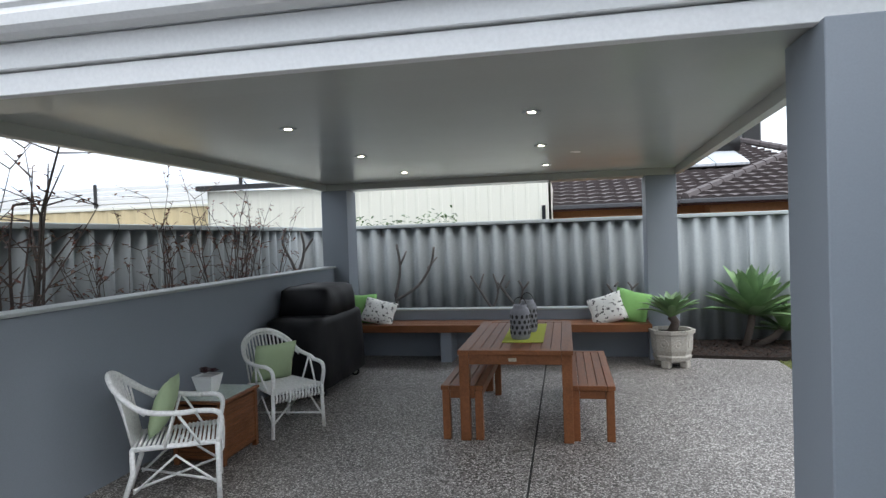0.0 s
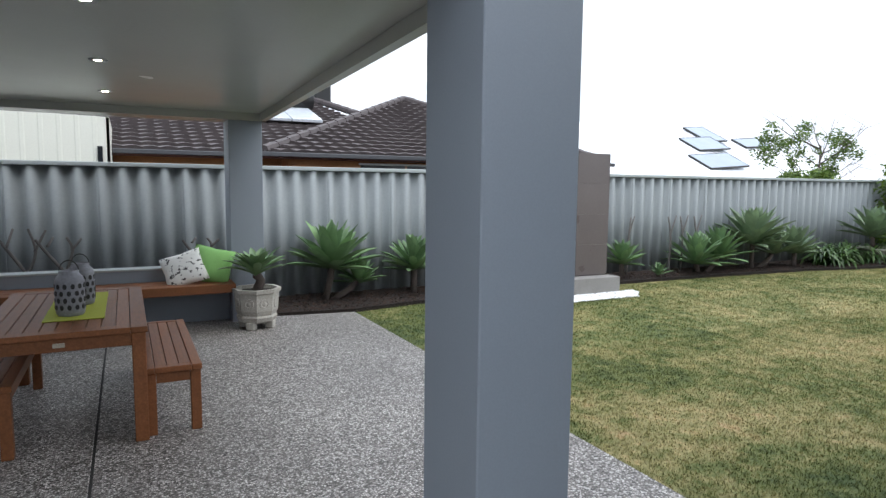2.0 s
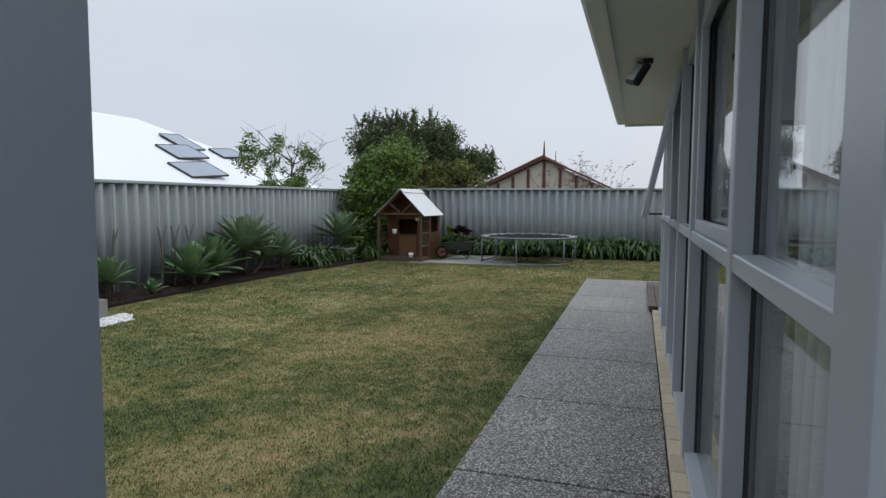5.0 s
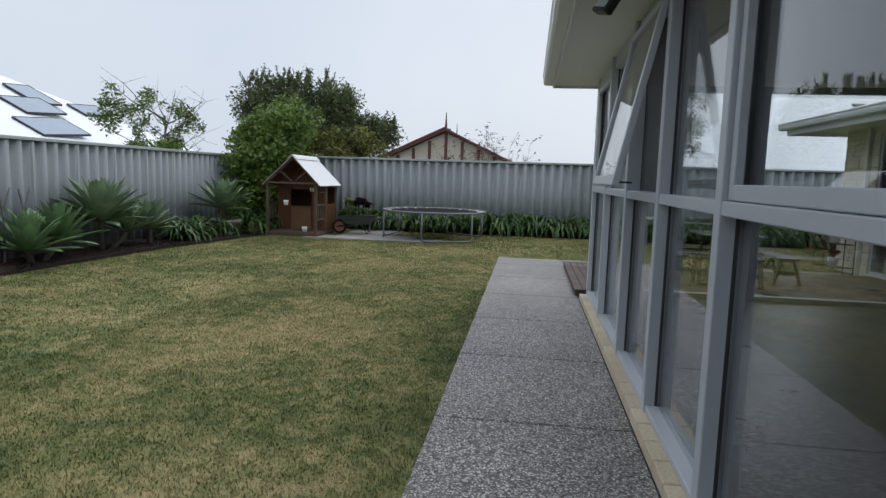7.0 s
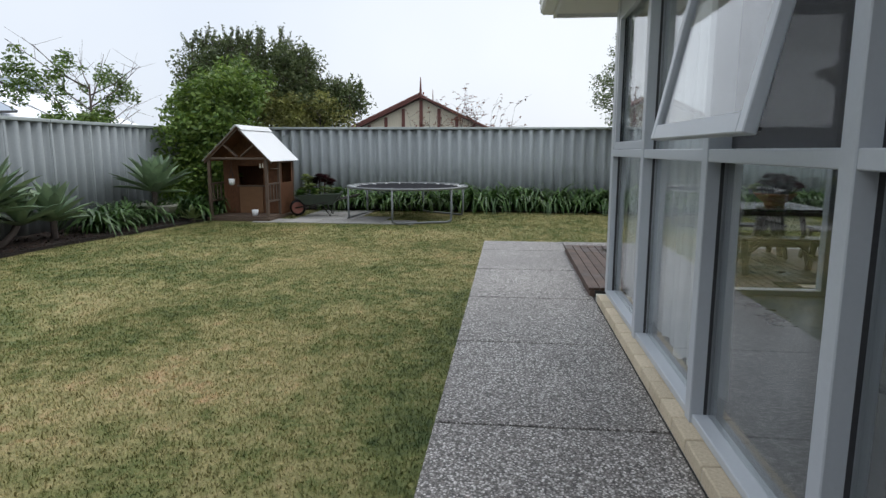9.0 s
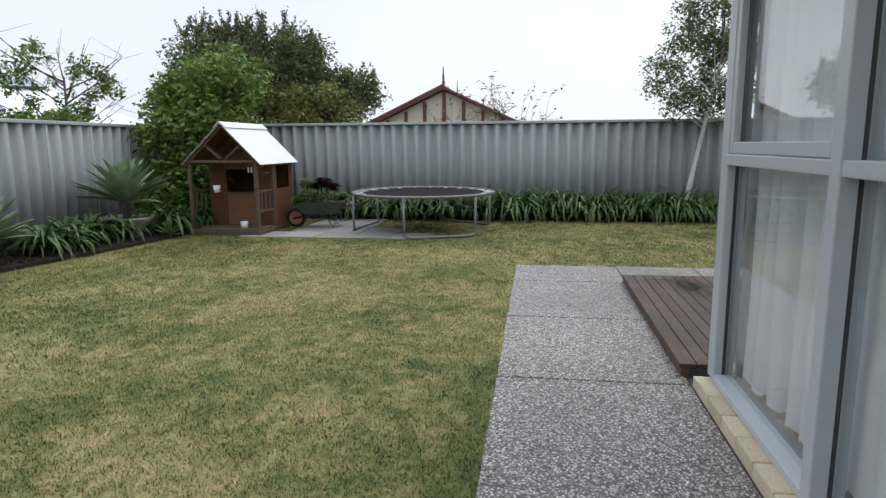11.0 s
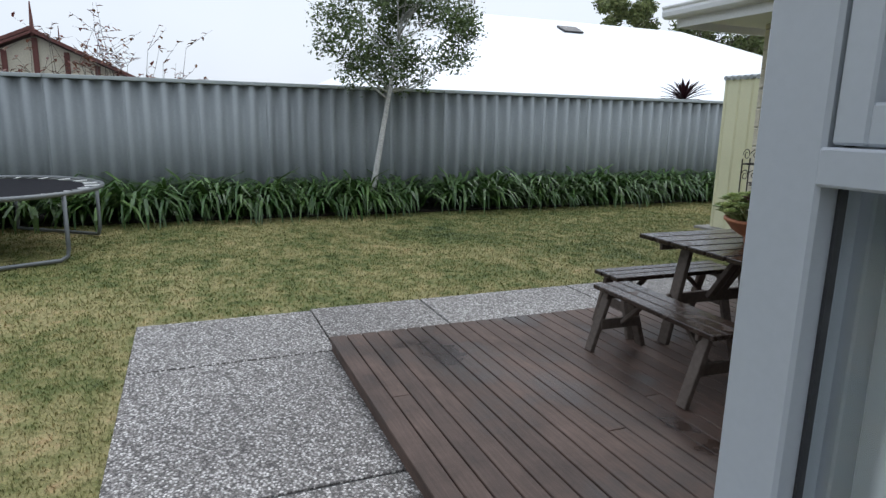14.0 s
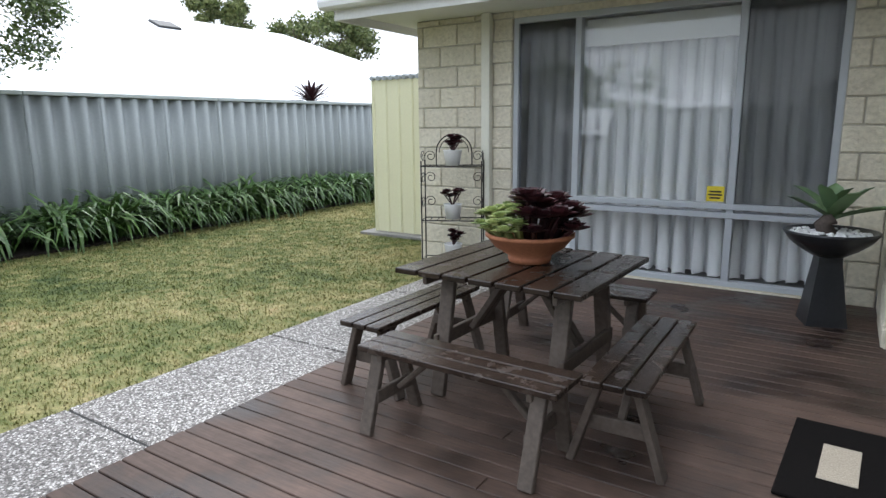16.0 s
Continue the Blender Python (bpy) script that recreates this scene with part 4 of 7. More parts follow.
# ---- plants ----
def blob_cloud(n, blobs, size, seed, flat=0.5, shell=0.35):
    """Many small leaves spread through the given ellipsoids (x, y, z, rx, ry, rz)."""
    rng = np.random.default_rng(seed)
    vol = np.array([b[3] * b[4] * b[5] for b in blobs])
    pick = rng.choice(len(blobs), n, p=vol / vol.sum())
    bb = np.array(blobs)[pick]
    d = rng.normal(size=(n, 3))
    d /= np.linalg.norm(d, axis=1)[:, None]
    r = rng.uniform(shell, 1.0, n) ** 0.6 * rng.uniform(0.78, 1.3, n)
    c = bb[:, :3] + d * bb[:, 3:] * r[:, None]
    a = rng.normal(size=(n, 3))
    a[:, 2] *= flat
    a /= np.linalg.norm(a, axis=1)[:, None]
    b = np.cross(a, rng.normal(size=(n, 3)))
    b /= np.linalg.norm(b, axis=1)[:, None]
    s = size * rng.uniform(0.6, 1.3, n)[:, None]
    v = np.stack([c - a * s, c + b * s * 0.42, c + a * s, c - b * s * 0.42], 1).reshape(-1, 3)
    f = np.arange(n * 4).reshape(n, 4)
    return v, f


def quads(name, v, f, material, parent):
    me = bpy.data.meshes.new(name)
    me.vertices.add(len(v))
    me.vertices.foreach_set("co", np.asarray(v, float).ravel())
    me.loops.add(f.size)
    me.loops.foreach_set("vertex_index", f.ravel().astype(np.int32))
    me.polygons.add(len(f))
    me.polygons.foreach_set("loop_start", np.arange(0, f.size, f.shape[1], dtype=np.int32))
    me.update(calc_edges=True)
    me.materials.append(material)
    return part(name, me, None, parent)


def clumps(rng, centre, spread, n, r):
    out = []
    for _ in range(n):
        d = Vector((rng.gauss(0, 1), rng.gauss(0, 1), rng.gauss(0, 1))).normalized() * rng.uniform(0.35, 1.0) ** 0.5
        k = rng.uniform(0.6, 1.25)
        out.append((centre[0] + d.x * spread[0], centre[1] + d.y * spread[1], centre[2] + d.z * spread[2], r * k, r * k, r * k * 0.85))
    return out


def limbs(bm, foot, top, spread, n, r0, rng, twigs=3):
    foot, top = Vector(foot), Vector(top)
    mid = foot.lerp(top, 0.5) + Vector((rng.uniform(-0.06, 0.06), rng.uniform(-0.06, 0.06), 0))
    tube(bm, [foot, foot.lerp(mid, 0.5), mid, top], [r0, r0 * 0.85, r0 * 0.7, r0 * 0.35], 8)
    for i in range(n):
        s = rng.uniform(0.55, 0.98)
        p = foot.lerp(top, s)
        a = rng.uniform(0, 2 * math.pi)
        q = p + Vector((math.cos(a) * spread, math.sin(a) * spread, spread * rng.uniform(0.3, 1.0))) * rng.uniform(0.5, 1.0)
        m = p.lerp(q, 0.5) + Vector((0, 0, -0.06 * spread))
        tube(bm, [p, m, q], [r0 * 0.35, r0 * 0.24, r0 * 0.1], 5)
        for _ in range(twigs):
            e = q + Vector((rng.uniform(-1, 1), rng.uniform(-1, 1), rng.uniform(-0.3, 0.9))) * spread * 0.4
            tube(bm, [m.lerp(q, rng.uniform(0.2, 1)), e], [r0 * 0.11, r0 * 0.04], 4)


def tree(name, foot, top, spread, nl, r0, crown, leaves, size, bark, leafmat, label, category, seed, shell=0.3, shoots=()):
    """crown: (centre, spread, clumps, clump radius); shoots: (centre, reach, count) of thin upright sprays on the outline."""
    rng = random.Random(seed)
    t = thing(name, Matrix.Translation(foot), label, category)
    bm = B()
    rel = Vector(top) - Vector(foot)
    limbs(bm, (0, 0, -0.05), rel, spread, nl, r0, rng)
    part("trunk", bm, bark, t, "", True)
    blobs = []
    for c, s, n, r in crown:
        blobs += clumps(rng, [a - b for a, b in zip(c, foot)], s, n, r)
    v, f = blob_cloud(leaves, blobs, size, seed, 0.7, shell)
    sprays, twigs = [], B()
    for c, reach, n in shoots:
        for _ in range(n):
            b = Vector((c[0] + rng.uniform(-0.5, 0.5) - foot[0], c[1] + rng.uniform(-reach, reach) - foot[1], c[2] - foot[2]))
            h = rng.uniform(0.18, 0.5)
            e = b + Vector((rng.uniform(-0.15, 0.15), rng.uniform(-0.22, 0.22), h))
            tube(twigs, [b - Vector((0, 0, 0.5)), b, e], [0.012, 0.008, 0.003], 4)
            sprays += [(*b.lerp(e, k), 0.09 - 0.04 * k, 0.09 - 0.04 * k, 0.1) for k in (0.0, 0.25, 0.5, 0.75, 1.0)]
    if sprays:
        part("twig_mass", twigs, M_BARK, t)["kind"] = "stuff"
        sv, sf = blob_cloud(len(sprays) * 17, sprays, size * 0.8, seed + 1, 1.6, 0.1)
        v, f = np.concatenate([v, sv]), np.concatenate([f, sf + len(v)])
    else:
        twigs.free()
    quads("crown", v, f, leafmat, t)
    return t


tree("corner_bush", (16.2, 9.7, 0.03), (16.2, 9.7, 2.3), 0.9, 14, 0.05, [((16.1, 9.75, 1.55), (0.95, 0.8, 1.2), 52, 0.42), ((15.45, 10.3, 1.35), (0.75, 0.4, 1.3), 34, 0.34), ((16.0, 9.6, 2.55), (0.9, 0.9, 0.5), 22, 0.36)], 26000, 0.06, M_BARK, M_BUSH, "dense bright green bush in the fence corner", "bush", 3)
tree("tall_bush", (19.2, 10.0, 0), (19.2, 10.2, 3.2), 1.2, 16, 0.08, [((19.2, 11.2, 3.2), (0.8, 1.0, 0.85), 44, 0.46), ((19.2, 9.9, 3.1), (0.9, 1.2, 0.8), 56, 0.46), ((19.3, 8.8, 2.4), (0.8, 1.3, 0.5), 56, 0.4)], 44000, 0.05, M_BARK, M_BUSH_DARK, "tall dull green bush behind the end fence", "bush", 5, 0.3, [((19.2, 11.4, 3.95), 0.8, 18), ((19.2, 10.4, 3.95), 0.9, 24), ((19.3, 9.5, 3.5), 0.8, 20), ((19.3, 8.4, 2.75), 0.9, 24)])
tree("yellow_bush", (18.6, 8.4, 0), (18.6, 8.4, 2.2), 0.7, 10, 0.05, [((18.5, 8.4, 2.1), (0.5, 0.9, 0.45), 22, 0.32), ((18.5, 9.7, 2.15), (0.4, 1.1, 0.4), 30, 0.34)], 11000, 0.05, M_BARK, leafy("yellow_bush_leaf", (0.17, 0.19, 0.05), (0.34, 0.33, 0.11), 0.5, 0.3), "yellowish bush leaning over the end fence", "bush", 6)
tree("sparse_tree", (15.9, 12.7, 0), (16.0, 12.7, 2.7), 1.5, 20, 0.05, [((15.6, 12.7, 2.5), (2.1, 0.9, 0.75), 80, 0.17)], 4200, 0.045, M_BARK, M_BUSH, "thin sparse-leaved tree behind the back fence", "tree", 7, 0.1)
tree("hedge_top", (15.0, 12.2, 0), (15.0, 12.2, 1.6), 0.4, 6, 0.04, [((14.6, 12.2, 1.75), (1.0, 0.3, 0.2), 14, 0.22)], 1800, 0.05, M_BARK, M_BUSH, "low green shrub behind the back fence", "bush", 8)
tree("birch_tree", (16.62, 1.22, 0.0), (16.78, 0.62, 3.0), 0.8, 26, 0.05, [((16.7, 0.75, 2.5), (0.75, 1.2, 0.75), 66, 0.26), ((16.7, 0.6, 3.35), (0.7, 1.15, 0.7), 44, 0.26)], 17000, 0.033, M_BIRCH, M_BIRCH_LEAF, "young birch with a leaning white trunk", "tree", 11, 0.1, [((16.7, 0.4, 3.6), 1.0, 16)])
tree("far_gum_tree", (41, -22, 0), (41, -22, 7.0), 1.8, 16, 0.16, [((41, -22, 7.6), (1.5, 2.3, 1.5), 26, 0.5)], 5200, 0.15, M_BARK, M_BUSH_DARK, "dark gum tree far behind the white roof", "tree", 12, 0.1)
tree("far_broad_tree", (36, -24, 0), (36, -24, 6), 2.6, 20, 0.16, [((36, -25.5, 6.4), (2.0, 4.2, 1.5), 50, 0.7)], 9000, 0.15, M_BARK, M_BUSH_DARK, "dark spreading tree far behind the house corner", "tree", 13, 0.1)


def bare_shrub(name, foot, height, n, spread, label, seed, thick=0.012, buds=True, category="shrub", group="", bud=1.0):
    rng = random.Random(seed)
    t = thing(name, Matrix.Translation(foot), label, category, group)
    bm, lf = B(), B()
    for i in range(n):
        a = rng.uniform(0, 2 * math.pi)
        p = Vector((rng.uniform(-0.04, 0.04), rng.uniform(-0.04, 0.04), -0.03))
        pts, rad = [p.copy()], [thick]
        d = Vector((math.cos(a) * spread, math.sin(a) * spread, 1)).normalized()
        h = height * rng.uniform(0.65, 1.05)
        for k in range(5):
            p = p + d * h / 5
            d = (d + Vector((rng.uniform(-0.22, 0.22), rng.uniform(-0.22, 0.22), 0.05))).normalized()
            pts.append(p.copy())
            rad.append(thick * (1 - (k + 1) / 6.5))
            if k > 0:
                for _ in range(2):
                    e = p + Vector((rng.uniform(-1, 1), rng.uniform(-1, 1), rng.uniform(0.0, 1.0))).normalized() * h * rng.uniform(0.08, 0.22)
                    tube(bm, [p, e], [thick * 0.4, thick * 0.15], 4)
                    if buds:
                        for _ in range(3):
                            leaf(lf, p.lerp(e, rng.uniform(0.3, 1)), rng.uniform(0, 6.28), rng.uniform(-0.5, 0.8), rng.uniform(0.03, 0.055) * bud, 0.024 * bud, 0.4, 2)
        tube(bm, pts, rad, 5)
    part("stem", bm, M_BARK, t)
    if buds:
        part("foliage", lf, M_REDLEAF, t, "small reddish leaves")
    return t


M_REDLEAF = leafy("red_leaf", (0.2, 0.05, 0.045), (0.2, 0.11, 0.05), 0.5, 0.2)
for i, (y, h, n, th) in enumerate(((5.35, 1.6, 6, 0.02), (5.0, 1.4, 7, 0.012), (4.6, 1.2, 7, 0.01), (6.15, 1.0, 9, 0.008), (6.9, 1.2, 9, 0.009), (7.5, 1.3, 9, 0.01), (8.1, 1.25, 8, 0.009), (8.7, 1.0, 6, 0.008))):
    bare_shrub("rose_bush", (-3.95 + 0.1 * (i % 3), y, 0.55), h * 1.3, n, 0.3, "nearly bare rose bush with a few red leaves", 30 + i, th * 0.95, True, "shrub", "roses behind the low wall")


def frangipani(foot, stems, label):
    """A leafless forked frangipani; stems: lists of points."""
    t = thing("frangipani", Matrix.Translation(foot), label, "shrub", "bare frangipanis")
    for pts, r in stems:
        bm = B()
        curve = eased(pts, 4)
        tube(bm, curve, [r * (0.95 - 0.3 * i / len(curve)) for i in range(len(curve))], 7)
        part("branch", bm, M_FRANGI, t, "", True)
    return t


M_FRANGI = surface("frangipani_bark", (0.1, 0.09, 0.085), (0.24, 0.215, 0.2), 12, 60, 0.8, 0, 0.2, 0.3)
frangipani((-2.75, 10.3, 0.03), [([(0, 0, 0), (0.05, 0, 0.5), (0.02, 0, 0.75)], 0.03), ([(0.02, 0, 0.7), (0.1, 0, 1.1), (0.06, 0, 1.45)], 0.022), ([(0.1, 0, 1.15), (0.2, 0, 1.35)], 0.018), ([(0.02, 0, 0.65), (0.35, 0, 0.85), (0.55, 0, 1.15), (0.6, 0, 1.4)], 0.024), ([(0.5, 0, 1.1), (0.62, 0.1, 1.25)], 0.016)], "tall bare frangipani with thick forked grey stems")
for x, k in ((-1.35, 1.0), (-1.0, 0.9), (0.45, 0.85)):
    frangipani((x, 10.35, 0.03), [([(0, 0, 0), (0.0, 0, 0.55)], 0.028), ([(0, 0, 0.5), (-0.2 * k, 0, 0.72 * k + 0.1), (-0.3 * k, 0, 0.98 * k)], 0.02), ([(0, 0, 0.5), (0.08 * k, 0, 0.75), (0.02, 0, 1.0 * k)], 0.018), ([(-0.18 * k, 0, 0.8), (-0.12 * k, 0.05, 1.0 * k)], 0.016), ([(0.07 * k, 0, 0.75), (0.18 * k, 0, 0.98 * k)], 0.016)], "short bare frangipani with stubby forked stems")
frangipani((-3.75, 9.2, 0.5), [([(0, 0, 0), (0.05, 0, 0.5), (-0.05, 0, 0.85)], 0.03), ([(0.03, 0, 0.6), (0.14, 0, 0.95), (0.1, 0, 1.2)], 0.022), ([(-0.03, 0, 0.8), (-0.15, 0, 1.05), (-0.1, 0, 1.25)], 0.02), ([(0.12, 0, 0.9), (0.26, 0, 1.1)], 0.018)], "bare frangipani with twisted grey stems")
for x in (7.3, 8.3, 8.6, 8.95):
    frangipani((x, 10.5, 0.03), [([(0, 0, 0), (0.02, 0, 0.6), (0.06 * (1 if x < 8 else -1), 0, 1.0)], 0.022), ([(0.02, 0, 0.7), (0.14, 0, 1.02)], 0.016)], "short bare frangipani with stubby forked stems")


def rosette(name, foot, n, length, width, stem, label, seed, material=None, group="agaves in the bed", low=0.25, category="plant"):
    """A foxtail agave: a rosette of broad pointed leaves on a short stem."""
    rng = random.Random(seed)
    t = thing(name, Matrix.Translation(foot), label, category, group)
    if stem > 0.05:
        bm = B()
        tube(bm, [(0, 0, -0.03), (0.05, 0.02, stem * 0.6), (0.0, 0, stem)], [0.06, 0.05, 0.05], 8)
        part("stem", bm, M_BARK, t, "", True)
    n = int(n * 1.3)
    for i in range(n):
        s = i / n
        bm = B()
        pitch = radians(84) * (1 - s) + low * s + rng.uniform(-0.1, 0.1)
        leaf(bm, (0, 0, stem - 0.02 * s), i * 2.39996 + rng.uniform(-0.2, 0.2), pitch, length * (0.62 + 0.4 * min(1, s * 2)) * rng.uniform(0.88, 1.1), width * 1.45 * rng.uniform(0.85, 1.1), rng.uniform(0.2, 0.75), 5, 0.22)
        part("leaf", bm, material or M_AGAVE, t, "", True)
    return t


def cluster(foot, heads, label, seed, material=None):
    """Several agave heads that grow as one plant."""
    rng = random.Random(seed)
    t = thing("agave", Matrix.Translation(foot), label, "plant", "agaves in the bed")
    for hx, hy, stem, n, length, width in heads:
        bm = B()
        tube(bm, [(hx * 0.3, hy * 0.3, -0.03), (hx * 0.8, hy * 0.8, stem * 0.5), (hx, hy, stem)], [0.05, 0.045, 0.045], 7)
        part("stem", bm, M_BARK, t, "", True)
        stem *= 0.8
        n = int(n * 1.6)
        for i in range(n):
            s = i / n
            bm = B()
            leaf(bm, (hx, hy, stem - 0.03 * s), i * 2.39996 + rng.uniform(-0.25, 0.25), radians(86) * (1 - s) ** 0.9 + 0.05 * s + rng.uniform(-0.12, 0.12), 1.1 * length * (0.85 + 0.17 * min(1, s * 2)) * rng.uniform(0.85, 1.1), 1.2 * width * rng.uniform(0.85, 1.1), rng.uniform(-0.1, 0.2), 5, 0.25)
            part("leaf", bm, material or M_AGAVE, t, "", True)
    return t


cluster((1.85, 10.3, 0.035), [(0.15, 0, 0.52, 34, 0.62, 0.15), (0.55, 0.1, 0.25, 20, 0.36, 0.1)], "large green foxtail agave on a bent stem", 51)
cluster((3.2, 10.35, 0.035), [(0, 0, 0.42, 28, 0.5, 0.12)], "green foxtail agave against the back fence", 52)
cluster((7.0, 10.3, 0.035), [(0, 0, 0.3, 20, 0.42, 0.11)], "small green agave beside the water wall", 53)
cluster((7.65, 10.1, 0.035), [(0, 0, 0.06, 14, 0.22, 0.06)], "very small young agave in the mulch", 54)
cluster((8.75, 10.2, 0.035), [(-0.1, 0, 0.22, 26, 0.6, 0.12), (0.55, 0.05, 0.3, 24, 0.6, 0.13)], "low spreading green agave clump", 55)
cluster((10.2, 10.25, 0.035), [(0, 0, 0.6, 40, 0.72, 0.16), (0.5, -0.1, 0.35, 18, 0.5, 0.13)], "large grey-green agave with drooping leaves", 56, M_AGAVE_GREY)
cluster((11.25, 10.1, 0.035), [(0, 0, 0.35, 26, 0.55, 0.14)], "grey-green agave beside the strap-leaved lilies", 57, M_AGAVE_GREY)
cluster((13.6, 9.95, 0.3), [(0, 0, 0.35, 32, 0.66, 0.16)], "wide blue-green agave in a broad stone planter", 58, M_AGAVE_GREY)
cluster((13.75, 9.35, 0.03), [(0, 0, 0.06, 14, 0.24, 0.06)], "small pale green agave at the lawn edge", 59, M_PALEGREEN)
t = thing("stone_planter", pose(13.6, 9.95, 0.0), "broad weathered stone planter under the agave", "planter")
bm = B()
lathe(bm, [(0.2, 0.0), (0.22, 0.05), (0.16, 0.1), (0.3, 0.2), (0.38, 0.3), (0.4, 0.34), (0.36, 0.34), (0.33, 0.3), (0.0, 0.3)], 20)
part("bowl", bm, M_POTSTONE, t, "", True)


def lilies(name, spots, label, seed, size=0.5):
    """A border of strap-leaved clumps, as one mass."""
    rng = random.Random(seed)
    verts, faces = [], []
    for x, y in spots:
        k = size * rng.uniform(1.45, 1.95)
        for i in range(rng.randint(46, 60)):
            a = rng.uniform(0, 6.283)
            p = Vector((x + rng.uniform(-0.05, 0.05), y + rng.uniform(-0.05, 0.05), 0.0))
            d, L, w = rng.uniform(0.95, 1.5), k * rng.uniform(0.7, 1.3), rng.uniform(0.036, 0.056)
            bend = rng.uniform(2.0, 3.3)
            s = Vector((-math.sin(a), math.cos(a), 0))
            base = len(verts)
            for j in range(5):
                ww = w * (0.7, 1.0, 0.95, 0.7, 0.08)[j] / 2
                verts += [tuple(p - s * ww), tuple(p + s * ww)]
                p = p + Vector((math.cos(d) * math.cos(a), math.cos(d) * math.sin(a), math.sin(d))) * L / 4
                d -= bend / 4
            for j in range(4):
                b = base + j * 2
                faces.append((b, b + 1, b + 3, b + 2))
    o = raw(name, verts, faces, M_LILY)
    return tagged(o, label, "plants", "", "stuff")


lr = random.Random(9)
spots = []
y = 4.4
while y > -6.4:
    if not 0.0 < y < 0.35:
        spots += [(16.72 + lr.uniform(-0.08, 0.08), y + lr.uniform(-0.05, 0.05)), (17.0 + lr.uniform(-0.08, 0.08), y + lr.uniform(-0.1, 0.1))]
    y -= 0.24
lilies("lily_border", spots, "thick border of dark green strap-leaved lilies under the end fence", 61)
lilies("lily_border", [(16.6 + lr.uniform(-0.1, 0.25), 4.4 + 0.26 * k) for k in range(14)], "dark lilies behind the trampoline", 62)
lilies("lily_border", [(12.0 + 0.2 * k, 10.0 + lr.uniform(-0.15, 0.2)) for k in range(8)], "dark green strap-leaved lilies in the back bed", 63, 0.45)
lilies("lily_border", [(14.1 + 0.25 * k, 9.55 + lr.uniform(-0.2, 0.3)) for k in range(8)], "dark lilies between the agave and the cubby", 64, 0.45)

def bark_chips():
    """Loose bark chips on the mulch, thin slivers at all angles."""
    rng = np.random.default_rng(15)
    n = 9000
    xs, ys = rng.uniform(0.97, 14.0, n), rng.uniform(9.5, 10.74, n)
    keep = np.array([in_poly(a, b, bed_pts) for a, b in zip(xs, ys)])
    xs, ys = xs[keep], ys[keep]
    n = len(xs)
    yaw, tilt, ln, wd = rng.uniform(0, 6.283, n), rng.uniform(-0.5, 0.5, n), rng.uniform(0.015, 0.05, n), rng.uniform(0.006, 0.016, n)
    a = np.stack([np.cos(yaw) * np.cos(tilt), np.sin(yaw) * np.cos(tilt), np.sin(tilt)], 1) * ln[:, None]
    b = np.stack([-np.sin(yaw), np.cos(yaw), rng.uniform(-0.4, 0.4, n)], 1) * wd[:, None]
    c = np.stack([xs, ys, np.full(n, 0.045)], 1)
    up = np.zeros((n, 3))
    up[:, 2] = 0.008
    v = np.stack([c - a, c + b, c + a, c - b, c + up], 1).reshape(-1, 3)
    k = np.arange(n)[:, None] * 5
    f = np.concatenate([k + np.array([[0, 3, 4]]), k + np.array([[3, 2, 4]]), k + np.array([[2, 1, 4]]), k + np.array([[1, 0, 4]])])
    o = quads("bark_chips", v, f, leafy("bark_chip", (0.011, 0.007, 0.005), (0.05, 0.026, 0.017), 0.9, 0.0), None)
    tagged(o, "dark red-brown bark chips on the garden bed", "mulch", "", "stuff")


bark_chips()

# ---- water wall in the back bed ----
t = thing("water_wall", pose(0, 0, 0), "tall brown stone-tiled water feature wall", "water feature")
bm = B()
bx(bm, 4.3, 9.62, 0.0, 6.04, 9.9, 2.03)
part("core", bm, M_STONE_TILE, t)
for i in range(3):
    for j in range(4):
        bm = B()
        z0 = 0.24 + j * 0.45
        bx(bm, 4.3 + i * 0.58 + 0.002, 9.605, z0 + 0.0008, 4.3 + (i + 1) * 0.58 - 0.0008, 9.619, min(z0 + 0.4492, 2.03), 0.001)
        part("tile", bm, M_STONE_TILE, t)
for j in range(4):
    bm = B()
    z0 = 0.24 + j * 0.45
    bx(bm, 6.041, 9.606, z0 + 0.002, 6.052, 9.9, min(z0 + 0.4492, 2.03), 0.001)
    part("tile", bm, M_STONE_TILE, t)
bm = B()
bx(bm, 4.2, 9.35, -0.02, 6.09, 9.6, 0.23, 0.006)
part("trough", bm, M_CONC, t, "grey rendered trough")


def pebbles():
    rng = random.Random(5)
    base = bmesh.new()
    bmesh.ops.create_icosphere(base, subdivisions=1, radius=1)
    bv = [v.co.copy() for v in base.verts]
    bf = [tuple(v.index for v in f.verts) for f in base.faces]
    base.free()
    verts, faces = [], []
    for _ in range(1500):
        x, y = rng.uniform(4.1, 6.35), rng.uniform(8.95, 9.36)
        if x > 6.1 and y < 9.0 + (x - 6.1) * 0.9:
            continue
        s = rng.uniform(0.012, 0.026)
        k = len(verts)
        rz = Matrix.Rotation(rng.uniform(0, 6.28), 3, "Z")
        for c in bv:
            verts.append(tuple(rz @ Vector((c.x * s * 1.3, c.y * s, c.z * s * 0.7)) + Vector((x, y, rng.uniform(-0.002, 0.002) + 0.004))))
        faces += [tuple(i + k for i in f) for f in bf]
    tagged(raw("white_pebbles", verts, faces, M_PEBBLE, None, True), "loose white pebbles in front of the water wall", "pebbles", "", "stuff")


pebbles()

